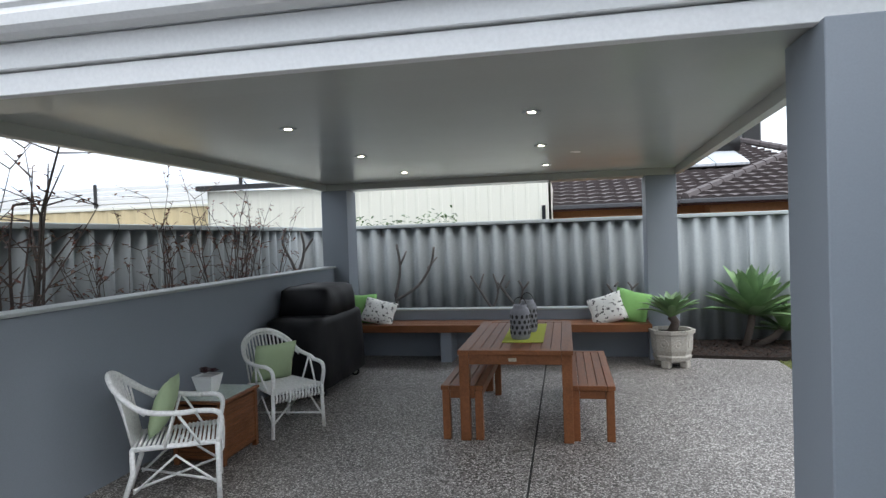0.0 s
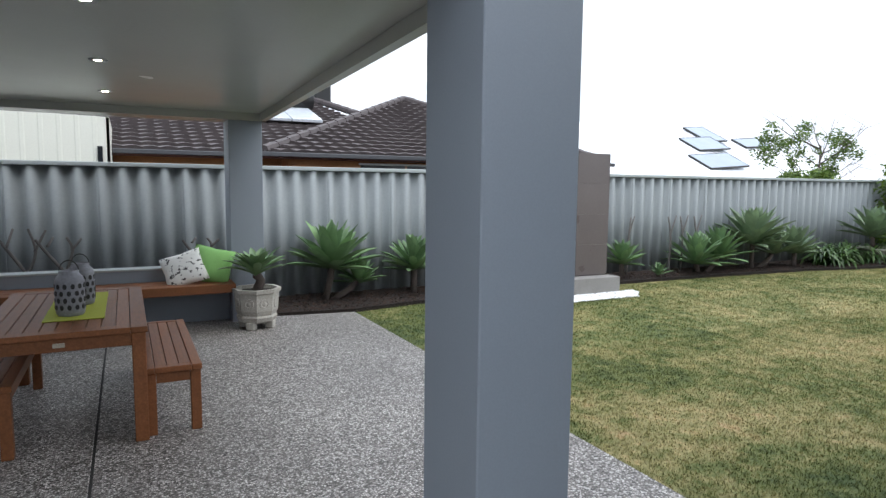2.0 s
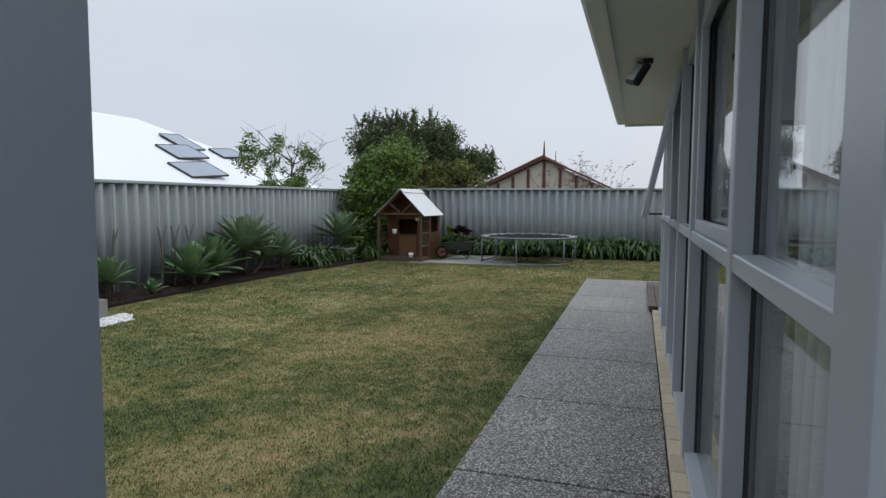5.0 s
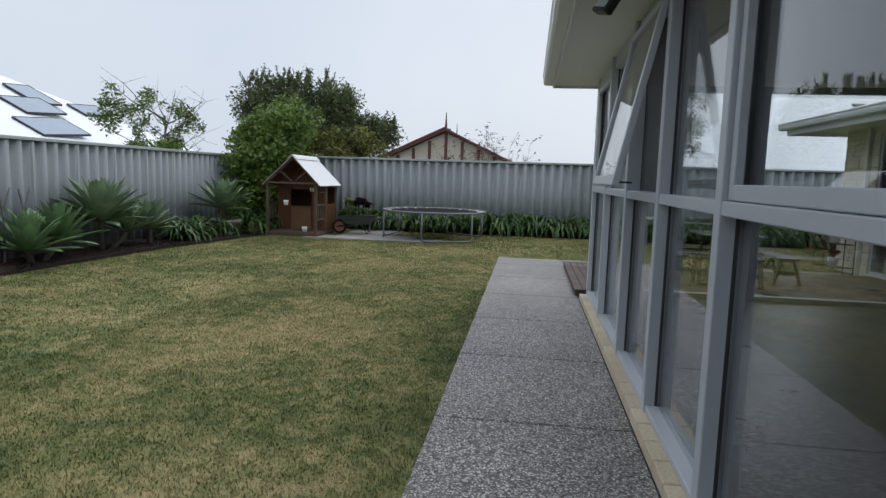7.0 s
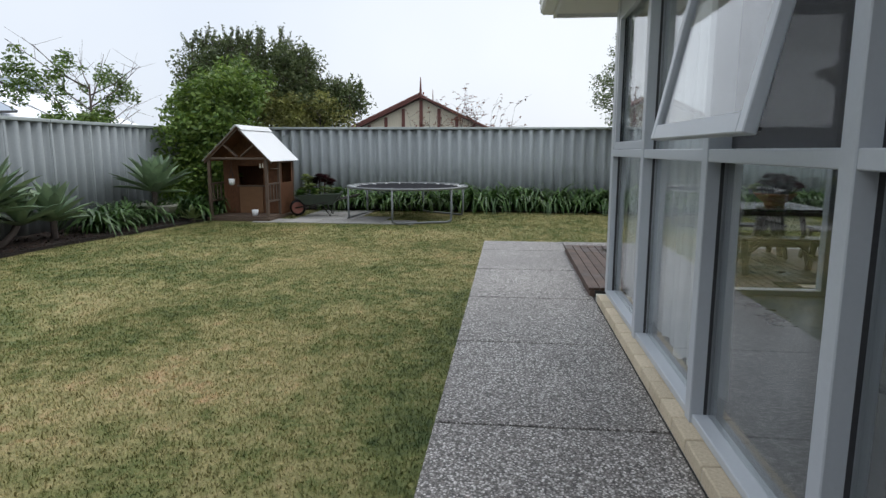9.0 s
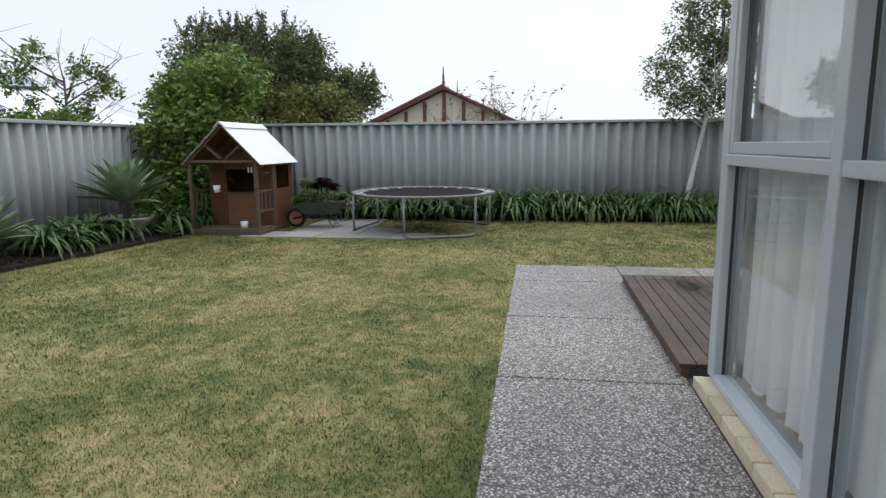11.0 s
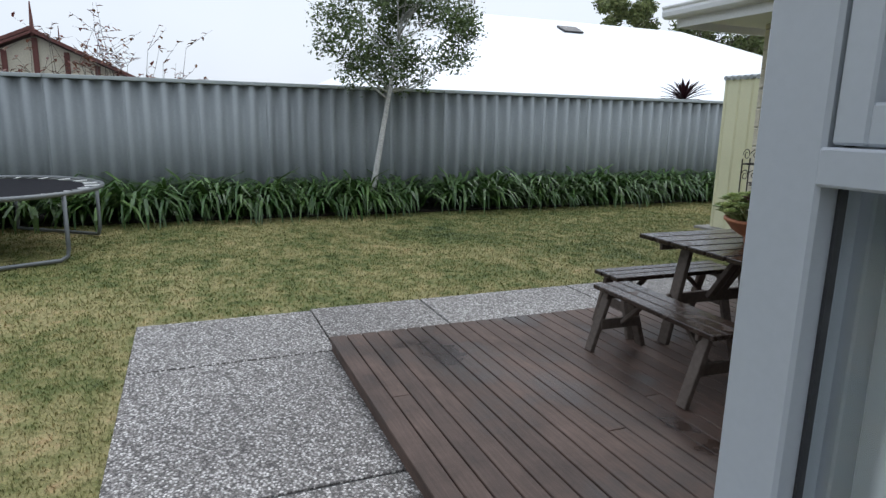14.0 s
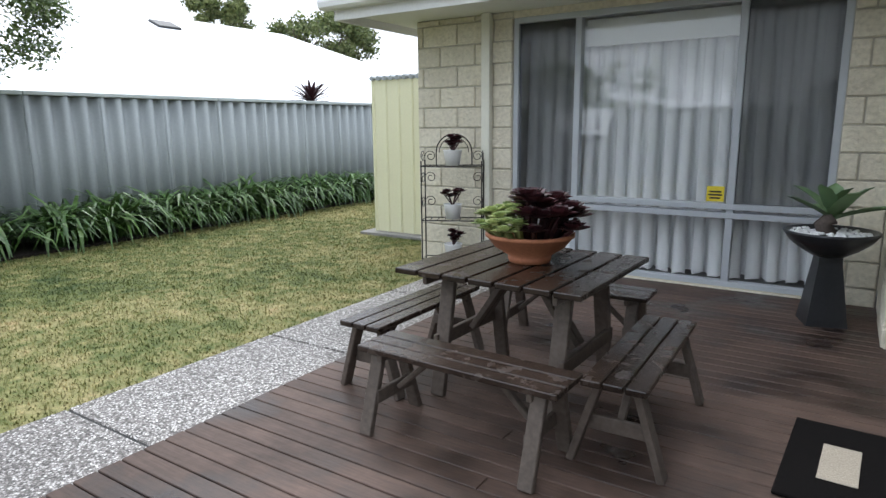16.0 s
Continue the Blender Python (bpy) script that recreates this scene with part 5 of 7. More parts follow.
# ---- bench along the back of the patio ----
t = thing("patio_bench", pose(0, 0, 0), "long red-brown timber bench seat on grey rendered supports", "bench")
for i in range(3):
    bm = B()
    bx(bm, -3.14, 9.26 + i * 0.155, 0.435, 0.625, 9.26 + i * 0.155 + 0.15, 0.475, 0.004)
    part("seat_board", bm, M_MERBAU, t)
bm = B()
bx(bm, -3.14, 9.235, 0.385, 0.625, 9.258, 0.475, 0.003)
part("front_board", bm, M_MERBAU, t)
for x in (-1.9,):
    bm = B()
    bx(bm, x, 9.33, -0.01, x + 0.14, 9.72, 0.434, 0.003)
    part("support", bm, M_RENDER, t, "grey rendered block")
bm = B()
bx(bm, -3.15, 9.74, -0.03, 0.63, 9.9, 0.6, 0.004)
structure("wall_seat", bm, M_RENDER, "low blue-grey rendered wall behind the bench seat", "wall")
bm = B()
bx(bm, -3.15, 9.72, 0.6, 0.63, 9.92, 0.62, 0.003)
structure("seat_coping", bm, M_FENCE_CAP, "thin pale capping on the seat wall", "trim")


def cushion(m, w, h, d, material, label, group):
    """A stuffed square cushion with pinched corners."""
    bm = B()
    n = 10
    grid = {}
    for side in (1, -1):
        for i in range(n + 1):
            for j in range(n + 1):
                u, v = i / n * 2 - 1, j / n * 2 - 1
                e = max(0.0, (1 - u * u) * (1 - v * v)) ** 0.45
                px, py = u * w / 2 * (1 - 0.06 * (1 - abs(v)) ** 2 * 1.0), v * h / 2 * (1 - 0.06 * (1 - abs(u)) ** 2)
                edge = i in (0, n) or j in (0, n)
                key = (0 if edge else side, i, j)
                if key not in grid:
                    grid[key] = bm.verts.new((px, side * d / 2 * e + (0.004 * math.sin(9 * u + 5 * v) if not edge else 0), py))
    for side in (1, -1):
        for i in range(n):
            for j in range(n):
                q = []
                for a, b in ((i, j), (i + 1, j), (i + 1, j + 1), (i, j + 1)):
                    edge = a in (0, n) or b in (0, n)
                    q.append(grid[(0 if edge else side, a, b)])
                bm.faces.new(q if side < 0 else q[::-1])
    o = solid("cushion", bm, material, label, "cushion", group, "", True)
    o.matrix_basis = m
    return o


cushion(pose(-2.98, 9.52, 0.655, -24, 0, 12), 0.4, 0.4, 0.14, M_CUSH_BRIGHT, "bright green cushion leaning on the patio pier", "bench cushions")
cushion(pose(-2.72, 9.45, 0.625, -38, 14, 6), 0.42, 0.36, 0.13, M_PRINT, "white cushion with a black sketched print", "bench cushions")
cushion(pose(0.14, 9.5, 0.625, -30, -18, -6), 0.42, 0.38, 0.13, M_PRINT, "white cushion with a black sketched print", "bench cushions")
cushion(pose(0.42, 9.52, 0.65, -20, 14, -12), 0.42, 0.4, 0.14, M_CUSH_BRIGHT, "bright green cushion with leaf pattern on the bench", "bench cushions")

# ---- dining table and benches ----
TX0, TX1, TY0, TY1, TZ = -1.17, -0.3, 6.4, 8.0, 0.695
t = thing("dining_table", pose(0, 0, 0), "red-brown slatted hardwood outdoor dining table", "table")
for x in (TX0, TX1 - 0.09):
    bm = B()
    bx(bm, x, TY0, TZ - 0.035, x + 0.09, TY1, TZ, 0.004)
    part("top_rail", bm, M_MERBAU, t)
for y in (TY0, TY1 - 0.09):
    bm = B()
    bx(bm, TX0 + 0.0905, y, TZ - 0.035, TX1 - 0.0905, y + 0.09, TZ, 0.004)
    part("top_rail", bm, M_MERBAU, t)
n = 9
sw = (TX1 - TX0 - 0.182) / n
for i in range(n):
    bm = B()
    bx(bm, TX0 + 0.091 + i * sw + 0.002, TY0 + 0.092, TZ - 0.03, TX0 + 0.091 + (i + 1) * sw - 0.002, TY1 - 0.092, TZ - 0.002, 0.003)
    part("slat", bm, M_MERBAU, t)
for x in (TX0 + 0.01, TX1 - 0.085):
    for y in (TY0 + 0.01, TY1 - 0.085):
        bm = B()
        bx(bm, x, y, 0.0, x + 0.075, y + 0.075, TZ - 0.036, 0.004)
        part("leg", bm, M_MERBAU, t)
for b in ((TX0 + 0.086, TY0 + 0.02, TX1 - 0.086, TY0 + 0.045), (TX0 + 0.086, TY1 - 0.045, TX1 - 0.086, TY1 - 0.02), (TX0 + 0.02, TY0 + 0.086, TX0 + 0.045, TY1 - 0.086), (TX1 - 0.045, TY0 + 0.086, TX1 - 0.02, TY1 - 0.086)):
    bm = B()
    bx(bm, b[0], b[1], TZ - 0.11, b[2], b[3], TZ - 0.037, 0.003)
    part("apron", bm, M_MERBAU, t)
bm = B()
bx(bm, -0.78, TY0 + 0.012, TZ - 0.085, -0.72, TY0 + 0.0195, TZ - 0.06, 0.002)
part("maker_plate", bm, M_BEIGE, t, "small pale oval maker plate")


def garden_bench(m):
    t = thing("garden_bench", m, "red-brown slatted hardwood bench beside the dining table", "bench", "benches at the dining table")
    W, L, Z = 0.33, 1.42, 0.42
    for x in (0, W - 0.06):
        bm = B()
        bx(bm, x, 0, Z - 0.035, x + 0.06, L, Z, 0.004)
        part("seat_rail", bm, M_MERBAU, t)
    for y in (0, L - 0.06):
        bm = B()
        bx(bm, 0.061, y, Z - 0.035, W - 0.061, y + 0.06, Z, 0.004)
        part("seat_rail", bm, M_MERBAU, t)
    for i in range(3):
        a = 0.062 + i * (W - 0.124) / 3
        bm = B()
        bx(bm, a + 0.002, 0.062, Z - 0.03, a + (W - 0.124) / 3 - 0.002, L - 0.062, Z - 0.002, 0.003)
        part("slat", bm, M_MERBAU, t)
    for x in (0.008, W - 0.068):
        for y in (0.008, L - 0.068):
            bm = B()
            bx(bm, x, y, 0, x + 0.06, y + 0.06, Z - 0.036, 0.004)
            part("leg", bm, M_MERBAU, t)
    for b in ((0.07, 0.015, W - 0.07, 0.035), (0.07, L - 0.035, W - 0.07, L - 0.015), (0.015, 0.07, 0.035, L - 0.07), (W - 0.035, 0.07, W - 0.015, L - 0.07)):
        bm = B()
        bx(bm, b[0], b[1], Z - 0.1, b[2], b[3], Z - 0.037, 0.003)
        part("apron", bm, M_MERBAU, t)
    return t


gb = garden_bench(pose(-1.31, 6.42, 0))
copy_thing(gb, pose(-0.33, 6.46, 0))
bm = B()
bx(bm, -0.86, 6.74, TZ + 0.001, -0.53, 7.78, TZ + 0.005, 0.001)
solid("table_runner", bm, M_LIME, "lime green cloth runner on the dining table", "runner")


def lantern(m, k):
    t = thing("lantern", m @ Matrix.Diagonal((0.92, 0.92, 1.28, 1)), "grey ceramic lantern with black discs for cut-out holes and a wire handle", "lantern", "lanterns on the table")
    bm = B()
    lathe(bm, [(0.075, 0.0), (0.085, 0.01), (0.09, 0.03), (0.09, 0.17), (0.08, 0.19), (0.06, 0.205), (0.062, 0.22), (0.05, 0.222), (0.048, 0.2), (0.07, 0.18), (0.078, 0.16), (0.078, 0.02), (0.0, 0.012)], 28)
    part("body", bm, M_LANTERN, t, "", True)
    # solid black discs give the shade inside the cut-outs; the body stays closed
    for r in range(4):
        for q in range(12):
            a = (q + 0.5 * (r % 2)) * math.pi / 6
            bm = B()
            c = Vector((math.cos(a), math.sin(a), 0)) * 0.0885
            lathe(bm, [(0.0135, -0.003), (0.0135, 0.0035), (0.0, 0.0035)], 8)
            bmesh.ops.transform(bm, matrix=Matrix.Translation(c + Vector((0, 0, 0.045 + r * 0.034))) @ Vector((math.cos(a), math.sin(a), 0)).to_track_quat("Z", "Y").to_matrix().to_4x4(), verts=bm.verts)
            part("dark_disc", bm, M_BLACK, t)
    bm = B()
    tube(bm, [(0.06 * math.cos(a), 0, 0.21 + 0.06 * math.sin(a)) for a in [math.pi * k / 8 for k in range(9)]], 0.003, 5)
    part("handle", bm, M_IRON, t, "thin wire handle")
    return t


lantern(pose(-0.72, 6.92, TZ + 0.005), 1.0)
lantern(pose(-0.68, 7.3, TZ + 0.005), 1.0)

# ---- hexagonal stone pot at the pier ----
t = thing("stone_pot", pose(0.83, 9.2, 0, 0, 0, 12), "pale octagonal cast-stone pot with moulded panels", "pot")
bm = B()
lathe(bm, [(0.17, 0.07), (0.2, 0.09), (0.215, 0.13), (0.2, 0.15), (0.22, 0.2), (0.232, 0.38), (0.252, 0.39), (0.257, 0.43), (0.22, 0.43), (0.21, 0.39), (0.0, 0.39)], 8)
part("bowl", bm, M_POTSTONE, t)
for k in range(4):
    a = math.pi / 4 + k * math.pi / 2
    bm = B()
    bx(bm, -0.045, -0.045, 0, 0.045, 0.045, 0.085, 0.01)
    bmesh.ops.transform(bm, matrix=Matrix.Translation((0.15 * math.cos(a), 0.15 * math.sin(a), 0)) @ Matrix.Rotation(a, 4, "Z"), verts=bm.verts)
    part("foot", bm, M_POTSTONE, t)
for k in range(8):
    a = 2 * math.pi * (k + 1.0) / 8
    bm = B()
    lathe(bm, [(0.055, 0.0), (0.055, 0.008), (0.035, 0.008), (0.03, 0.004), (0.0, 0.01)], 14)
    bmesh.ops.transform(bm, matrix=Matrix.Translation((0.208 * math.cos(a), 0.208 * math.sin(a), 0.28)) @ Vector((math.cos(a), math.sin(a), -0.06)).to_track_quat("Z", "Y").to_matrix().to_4x4(), verts=bm.verts)
    part("medallion", bm, M_POTSTONE, t)
bm = B()
lathe(bm, [(0.2, 0.392), (0.0, 0.405), (0.0, 0.39), (0.2, 0.39)], 8)
part("soil", bm, M_SOIL, t)
rosette("potted_agave", (0.83, 9.2, 0.4), 32, 0.38, 0.07, 0.17, "bright green agave in the stone pot", 71, M_AGAVE, "potted plants", 0.5)


# ---- cane chairs, slatted box and barbecue on the patio ----
def arc(c, r, a0, a1, n, z=0.0, zr=0.0, squash=1.0):
    return [(c[0] + r * math.cos(a0 + (a1 - a0) * i / n), c[1] + r * squash * math.sin(a0 + (a1 - a0) * i / n), z + zr * math.sin(math.pi * i / n)) for i in range(n + 1)]


def cane_chair(m):
    """Faces +y. Seat about 0.5 wide; the hooped back and arms are bent cane."""
    t = thing("cane_armchair", m, "white-painted bent cane armchair with a slatted hoop back", "armchair", "cane armchairs")
    W, D, S = 0.225, 0.24, 0.36
    for x, y, lean in ((-W, D, 0.0), (W, D, 0.0), (-W * 0.85, -D, -0.06), (W * 0.85, -D, -0.06)):
        bm = B()
        tube(bm, [(x * 1.05, y + lean * 1.2, 0), (x, y, S * 0.6), (x, y, S)], 0.016, 8)
        part("leg", bm, M_WICKER, t, "", True)
    bm = B()
    tube(bm, [(-W, D, S), (W, D, S), (W * 0.85, -D, S), (-W * 0.85, -D, S)], 0.016, 6, True)
    part("seat_frame", bm, M_WICKER, t, "", True)
    for i in range(19):
        y = -D + 0.01 + i * (2 * D + 0.0) / 18.5
        w = W * (0.85 + 0.15 * i / 18)
        bm = B()
        tube(bm, [(-w, y, S + 0.012), (0, y, S + 0.004), (w, y, S + 0.012)], 0.0095, 5)
        part("seat_cane", bm, M_WICKER, t, "", True)
    for i in range(15):
        x = -W + 0.02 + i * (2 * W - 0.04) / 14
        bm = B()
        tube(bm, [(x, D - 0.01, S + 0.014), (x, D + 0.025, S + 0.004), (x, D + 0.03, S - 0.05), (x, D + 0.015, S - 0.075)], 0.009, 5)
        part("front_roll", bm, M_WICKER, t, "", True)
    hoop = [(-W * 0.98, D * 0.55, S + 0.2), (-W * 1.16, 0.0, S + 0.21), (-W * 1.12, -D * 0.7, S + 0.24), (-W * 0.92, -D * 1.25, S + 0.34), (-W * 0.5, -D * 1.5, S + 0.41), (0, -D * 1.58, S + 0.43), (W * 0.5, -D * 1.5, S + 0.41), (W * 0.92, -D * 1.25, S + 0.34), (W * 1.12, -D * 0.7, S + 0.24), (W * 1.16, 0.0, S + 0.21), (W * 0.98, D * 0.55, S + 0.2)]
    bm = B()
    tube(bm, eased(hoop), 0.017, 8)
    part("hoop", bm, M_WICKER, t, "", True)
    bm = B()
    tube(bm, eased([(x * 0.96, y + 0.012, z - 0.028) for x, y, z in hoop[2:9]]), 0.011, 6)
    part("hoop", bm, M_WICKER, t, "", True)
    for s in (-1, 1):
        bm = B()
        tube(bm, eased([(s * W * 0.98, D * 0.55, S + 0.2), (s * W * 1.02, D * 1.0, S + 0.185), (s * W * 1.02, D * 1.12, S + 0.12), (s * W, D, S)]), 0.016, 7)
        part("arm_front", bm, M_WICKER, t, "", True)
        bm = B()
        tube(bm, [(s * W * 1.1, 0.0, S + 0.2), (s * W * 0.95, -0.06, S)], 0.009, 5)
        tube(bm, [(s * W * 1.1, 0.02, S + 0.2), (s * W * 0.99, 0.14, S)], 0.009, 5)
        part("arm_brace", bm, M_WICKER, t, "", True)
        bm = B()
        tube(bm, [(s * W, D, 0.1), (s * W * 0.9, 0.0, 0.3), (s * W * 0.85, -D, 0.1)], 0.009, 5)
        tube(bm, [(s * W, D, 0.12), (-s * W * 0.85, -D, 0.12)], 0.009, 5)
        part("stretcher", bm, M_WICKER, t, "", True)
    for i in range(13):
        k = -1 + 2 * i / 12
        bx_, by = W * 0.82 * k, -D * 0.98
        a = abs(k)
        bm = B()
        tube(bm, [(bx_, by, S), (W * 0.9 * k, -D * (1.56 - 0.32 * a * a), S + 0.43 - 0.1 * a * a)], 0.008, 5)
        part("back_cane", bm, M_WICKER, t, "", True)
    return t


ch = cane_chair(pose(-2.78, 5.26, 0, 0, 0, -60))
copy_thing(ch, pose(-2.71, 6.62, 0, 0, 0, -126))
cushion(pose(-2.92, 5.33, 0.535, -20, 0, -66), 0.38, 0.36, 0.12, M_CUSH_GREEN, "pale green cushion on the cane armchair", "armchair cushions")
cushion(pose(-2.83, 6.7, 0.535, -20, 0, -126), 0.38, 0.36, 0.12, M_CUSH_GREEN, "pale green cushion on the cane armchair", "armchair cushions")

t = thing("slatted_box", pose(-2.925, 5.94, 0, 0, 0, 0), "brown slatted timber side table with a frosted glass top", "side table")
SWD, SD, SH = 0.2, 0.25, 0.44
for x in (-SWD, SWD - 0.04):
    for y in (-SD, SD - 0.04):
        bm = B()
        bx(bm, x, y, 0, x + 0.04, y + 0.04, SH, 0.003)
        part("post", bm, M_MERBAU, t)
for k in range(15):
    z = 0.05 + k * 0.025
    for b in ((-SWD + 0.042, -SD + 0.004, SWD - 0.042, -SD + 0.014), (-SWD + 0.042, SD - 0.014, SWD - 0.042, SD - 0.004), (SWD - 0.014, -SD + 0.042, SWD - 0.004, SD - 0.042), (-SWD + 0.004, -SD + 0.042, -SWD + 0.014, SD - 0.042)):
        bm = B()
        bx(bm, b[0], b[1], z, b[2], b[3], z + 0.019, 0.002)
        part("slat", bm, M_MERBAU, t)
bm = B()
bx(bm, -SWD + 0.02, -SD + 0.02, 0.03, SWD - 0.02, SD - 0.02, 0.42)
part("lining", bm, M_CUBBY, t)
bm = B()
bx(bm, -SWD - 0.015, -SD - 0.015, SH, SWD + 0.015, SD + 0.015, SH + 0.02, 0.004)
part("rim", bm, M_MERBAU, t)
bm = B()
bx(bm, -SWD + 0.01, -SD + 0.01, SH + 0.0205, SWD - 0.01, SD - 0.01, SH + 0.026, 0.002)
part("glass_top", bm, surface("frosted_glass", (0.46, 0.55, 0.5), (0.55, 0.62, 0.58), 8, 60, 0.15), t, "pale green frosted glass")
t = thing("white_pot", pose(-2.98, 5.93, SH + 0.026, 0, 0, 0), "square tapered white pot with a dark succulent", "pot", "potted plants")
bm = B()
lathe(bm, [(0.075, 0.0), (0.115, 0.13), (0.105, 0.13), (0.1, 0.12), (0.0, 0.12)], 4)
part("pot", bm, M_WHITE, t)


def aeonium(bm, c, r, n, rng):
    for i in range(n):
        s = i / n
        leaf(bm, c, i * 2.4 + rng.uniform(-0.2, 0.2), radians(70) * (1 - s) ** 1.2 - 0.05, r * (0.4 + 0.5 * s), r * 0.66, -0.35, 3, 0.2, 0.6)


bm = B()
rr = random.Random(3)
for k in range(4):
    aeonium(bm, (rr.uniform(-0.05, 0.05), rr.uniform(-0.05, 0.05), 0.13 + rr.uniform(0, 0.03)), 0.07, 12, rr)
part("succulent", bm, M_PURPLE, t, "dark purple succulent")

t = thing("barbecue", pose(-3.0, 8.08, 0), "barbecue under a sagging black vinyl cover", "barbecue")


def cover_ring(cx, cy, w, d, z, n, wob, seed):
    rng = random.Random(seed)
    out = []
    for k in range(n):
        a = 2 * math.pi * k / n
        c, s = math.cos(a), math.sin(a)
        p = 9.0
        q = (abs(c) ** p + abs(s) ** p) ** (-1 / p)
        f = 1 + wob * math.sin(7 * a + seed) + wob * 0.6 * math.sin(13 * a + 2 * seed)
        out.append((cx + c * q * w / 2 * f, cy + s * q * d / 2 * f, z))
    return out


def loft(bm, rings):
    vs = [[bm.verts.new(p) for p in r] for r in rings]
    n = len(vs[0])
    for A, C in zip(vs, vs[1:]):
        for k in range(n):
            bm.faces.new((A[k], A[(k + 1) % n], C[(k + 1) % n], C[k]))
    bm.faces.new(vs[0][::-1])
    bm.faces.new(vs[-1])


bm = B()
loft(bm, [cover_ring(0, 0.02, 0.66, 1.36, 0.1, 48, 0.022, 1), cover_ring(0, 0.02, 0.64, 1.34, 0.35, 48, 0.016, 2), cover_ring(0, 0.0, 0.62, 1.32, 0.72, 48, 0.012, 3), cover_ring(0, 0.0, 0.6, 1.3, 0.77, 48, 0.008, 4), cover_ring(0, 0.0, 0.5, 1.2, 0.8, 48, 0.006, 5)])
part("cover_skirt", bm, M_BLACKCOVER, t, "", True)
bm = B()
loft(bm, [cover_ring(-0.02, 0.12, 0.6, 0.9, 0.74, 48, 0.012, 6), cover_ring(-0.02, 0.14, 0.57, 0.88, 0.95, 48, 0.014, 7), cover_ring(-0.04, 0.14, 0.53, 0.86, 1.05, 48, 0.012, 8), cover_ring(-0.05, 0.14, 0.42, 0.76, 1.08, 48, 0.01, 9), cover_ring(-0.08, 0.14, 0.1, 0.3, 1.085, 48, 0.0, 9)])
part("cover_hood", bm, M_BLACKCOVER, t, "", True)
for y in (-0.5, 0.5):
    for x in (-0.2, 0.24):
        bm = B()
        lathe(bm, [(0.05, -0.015), (0.05, 0.015), (0.0, 0.016)], 16)
        bmesh.ops.transform(bm, matrix=Matrix.Translation((x, y, 0.05)) @ Matrix.Rotation(math.pi / 2, 4, "X"), verts=bm.verts)
        w = part("wheel", bm, M_BLACK, t)
        bm = B()
        lathe(bm, [(0.028, -0.018), (0.028, 0.018), (0.0, 0.018)], 12)
        bmesh.ops.transform(bm, matrix=Matrix.Translation((x, y, 0.05)) @ Matrix.Rotation(math.pi / 2, 4, "X"), verts=bm.verts)
        part("hub", bm, M_WHITE, w)

# ---- cubby house ----
t = thing("cubby_house", pose(0, 0, 0), "brown timber cubby house with a white iron roof", "cubby house")
CX0, CX1, CY0, CY1, CM, EV, RZ = 14.16, 15.56, 8.07, 9.22, 14.76, 1.13, 1.71
CR = 8.6


def cub(name, b, material=None, bevel=0.003, label=""):
    bm = B()
    bx(bm, *b, bevel)
    return part(name, bm, material or M_CUBBY_FRAME, t, label)


for i in range(7):
    cub("floor_board", (CX0 - 0.02 + i * 0.09, CY0, 0.06, CX0 + 0.066 + i * 0.09, CY1, 0.085))
cub("bearer", (CX0 - 0.04, CY0 - 0.03, 0.0, CX0 + 0.0, CY1 + 0.03, 0.059))
cub("bearer", (CX0 + 0.001, CY0 - 0.03, 0.0, CX1, CY0 + 0.02, 0.059))
cub("floor", (CM, CY0 + 0.03, 0.0, CX1, CY1 - 0.03, 0.08), M_CUBBY)
for y in (CY0, CY1 - 0.055):
    cub("post", (CX0, y, 0.086, CX0 + 0.055, y + 0.055, EV))
cub("post", (CM - 0.03, CY0 - 0.012, 0.06, CM + 0.03, CY0 + 0.03, EV))
cub("post", (CX1 - 0.05, CY0 - 0.012, 0.06, CX1, CY0 + 0.03, EV))
# front wall with a stable door and window
cub("wall", (CM, CY0 + 0.03, 0.086, CM + 0.02, CY0 + 0.33, EV), M_CUBBY)
cub("wall", (CM, CY1 - 0.33, 0.086, CM + 0.02, CY1 - 0.03, EV), M_CUBBY)
cub("wall", (CM, CY0 + 0.33, 1.0, CM + 0.02, CY1 - 0.33, EV), M_CUBBY)
cub("half_door", (CM - 0.012, CY0 + 0.34, 0.09, CM + 0.01, CY1 - 0.34, 0.6), surface("amber_ply", (0.15, 0.07, 0.028), (0.21, 0.105, 0.045), 3, 30, 0.55, 0, 0.2, 0.1, stretch=(1, 1, 4)), 0.003, "lighter amber plywood half door")
cub("door_ledge", (CM - 0.03, CY0 + 0.3, 0.6, CM + 0.02, CY1 - 0.3, 0.63))
cub("wall", (CX1 - 0.02, CY0 + 0.03, 0.081, CX1, CY1 - 0.03, EV), M_CUBBY)
cub("wall", (CM + 0.03, CY1 - 0.03, 0.06, CX1, CY1 - 0.01, EV), M_CUBBY)
for b in ((CM + 0.031, 0.06, CX1 - 0.051, 0.68), (CM + 0.031, 1.06, CX1 - 0.051, EV), (CM + 0.031, 0.68, CM + 0.14, 1.06), (CX1 - 0.13, 0.68, CX1 - 0.051, 1.06)):
    cub("wall", (b[0], CY0, b[1], b[2], CY0 + 0.018, b[3]), M_CUBBY)
for z in (0.34, 0.66):
    cub("rail", (CX0 + 0.056, CY0 + 0.005, z, CM - 0.031, CY0 + 0.04, z + 0.035))
    cub("rail", (CX0 + 0.056, CY1 - 0.04, z, CM - 0.001, CY1 - 0.005, z + 0.035))
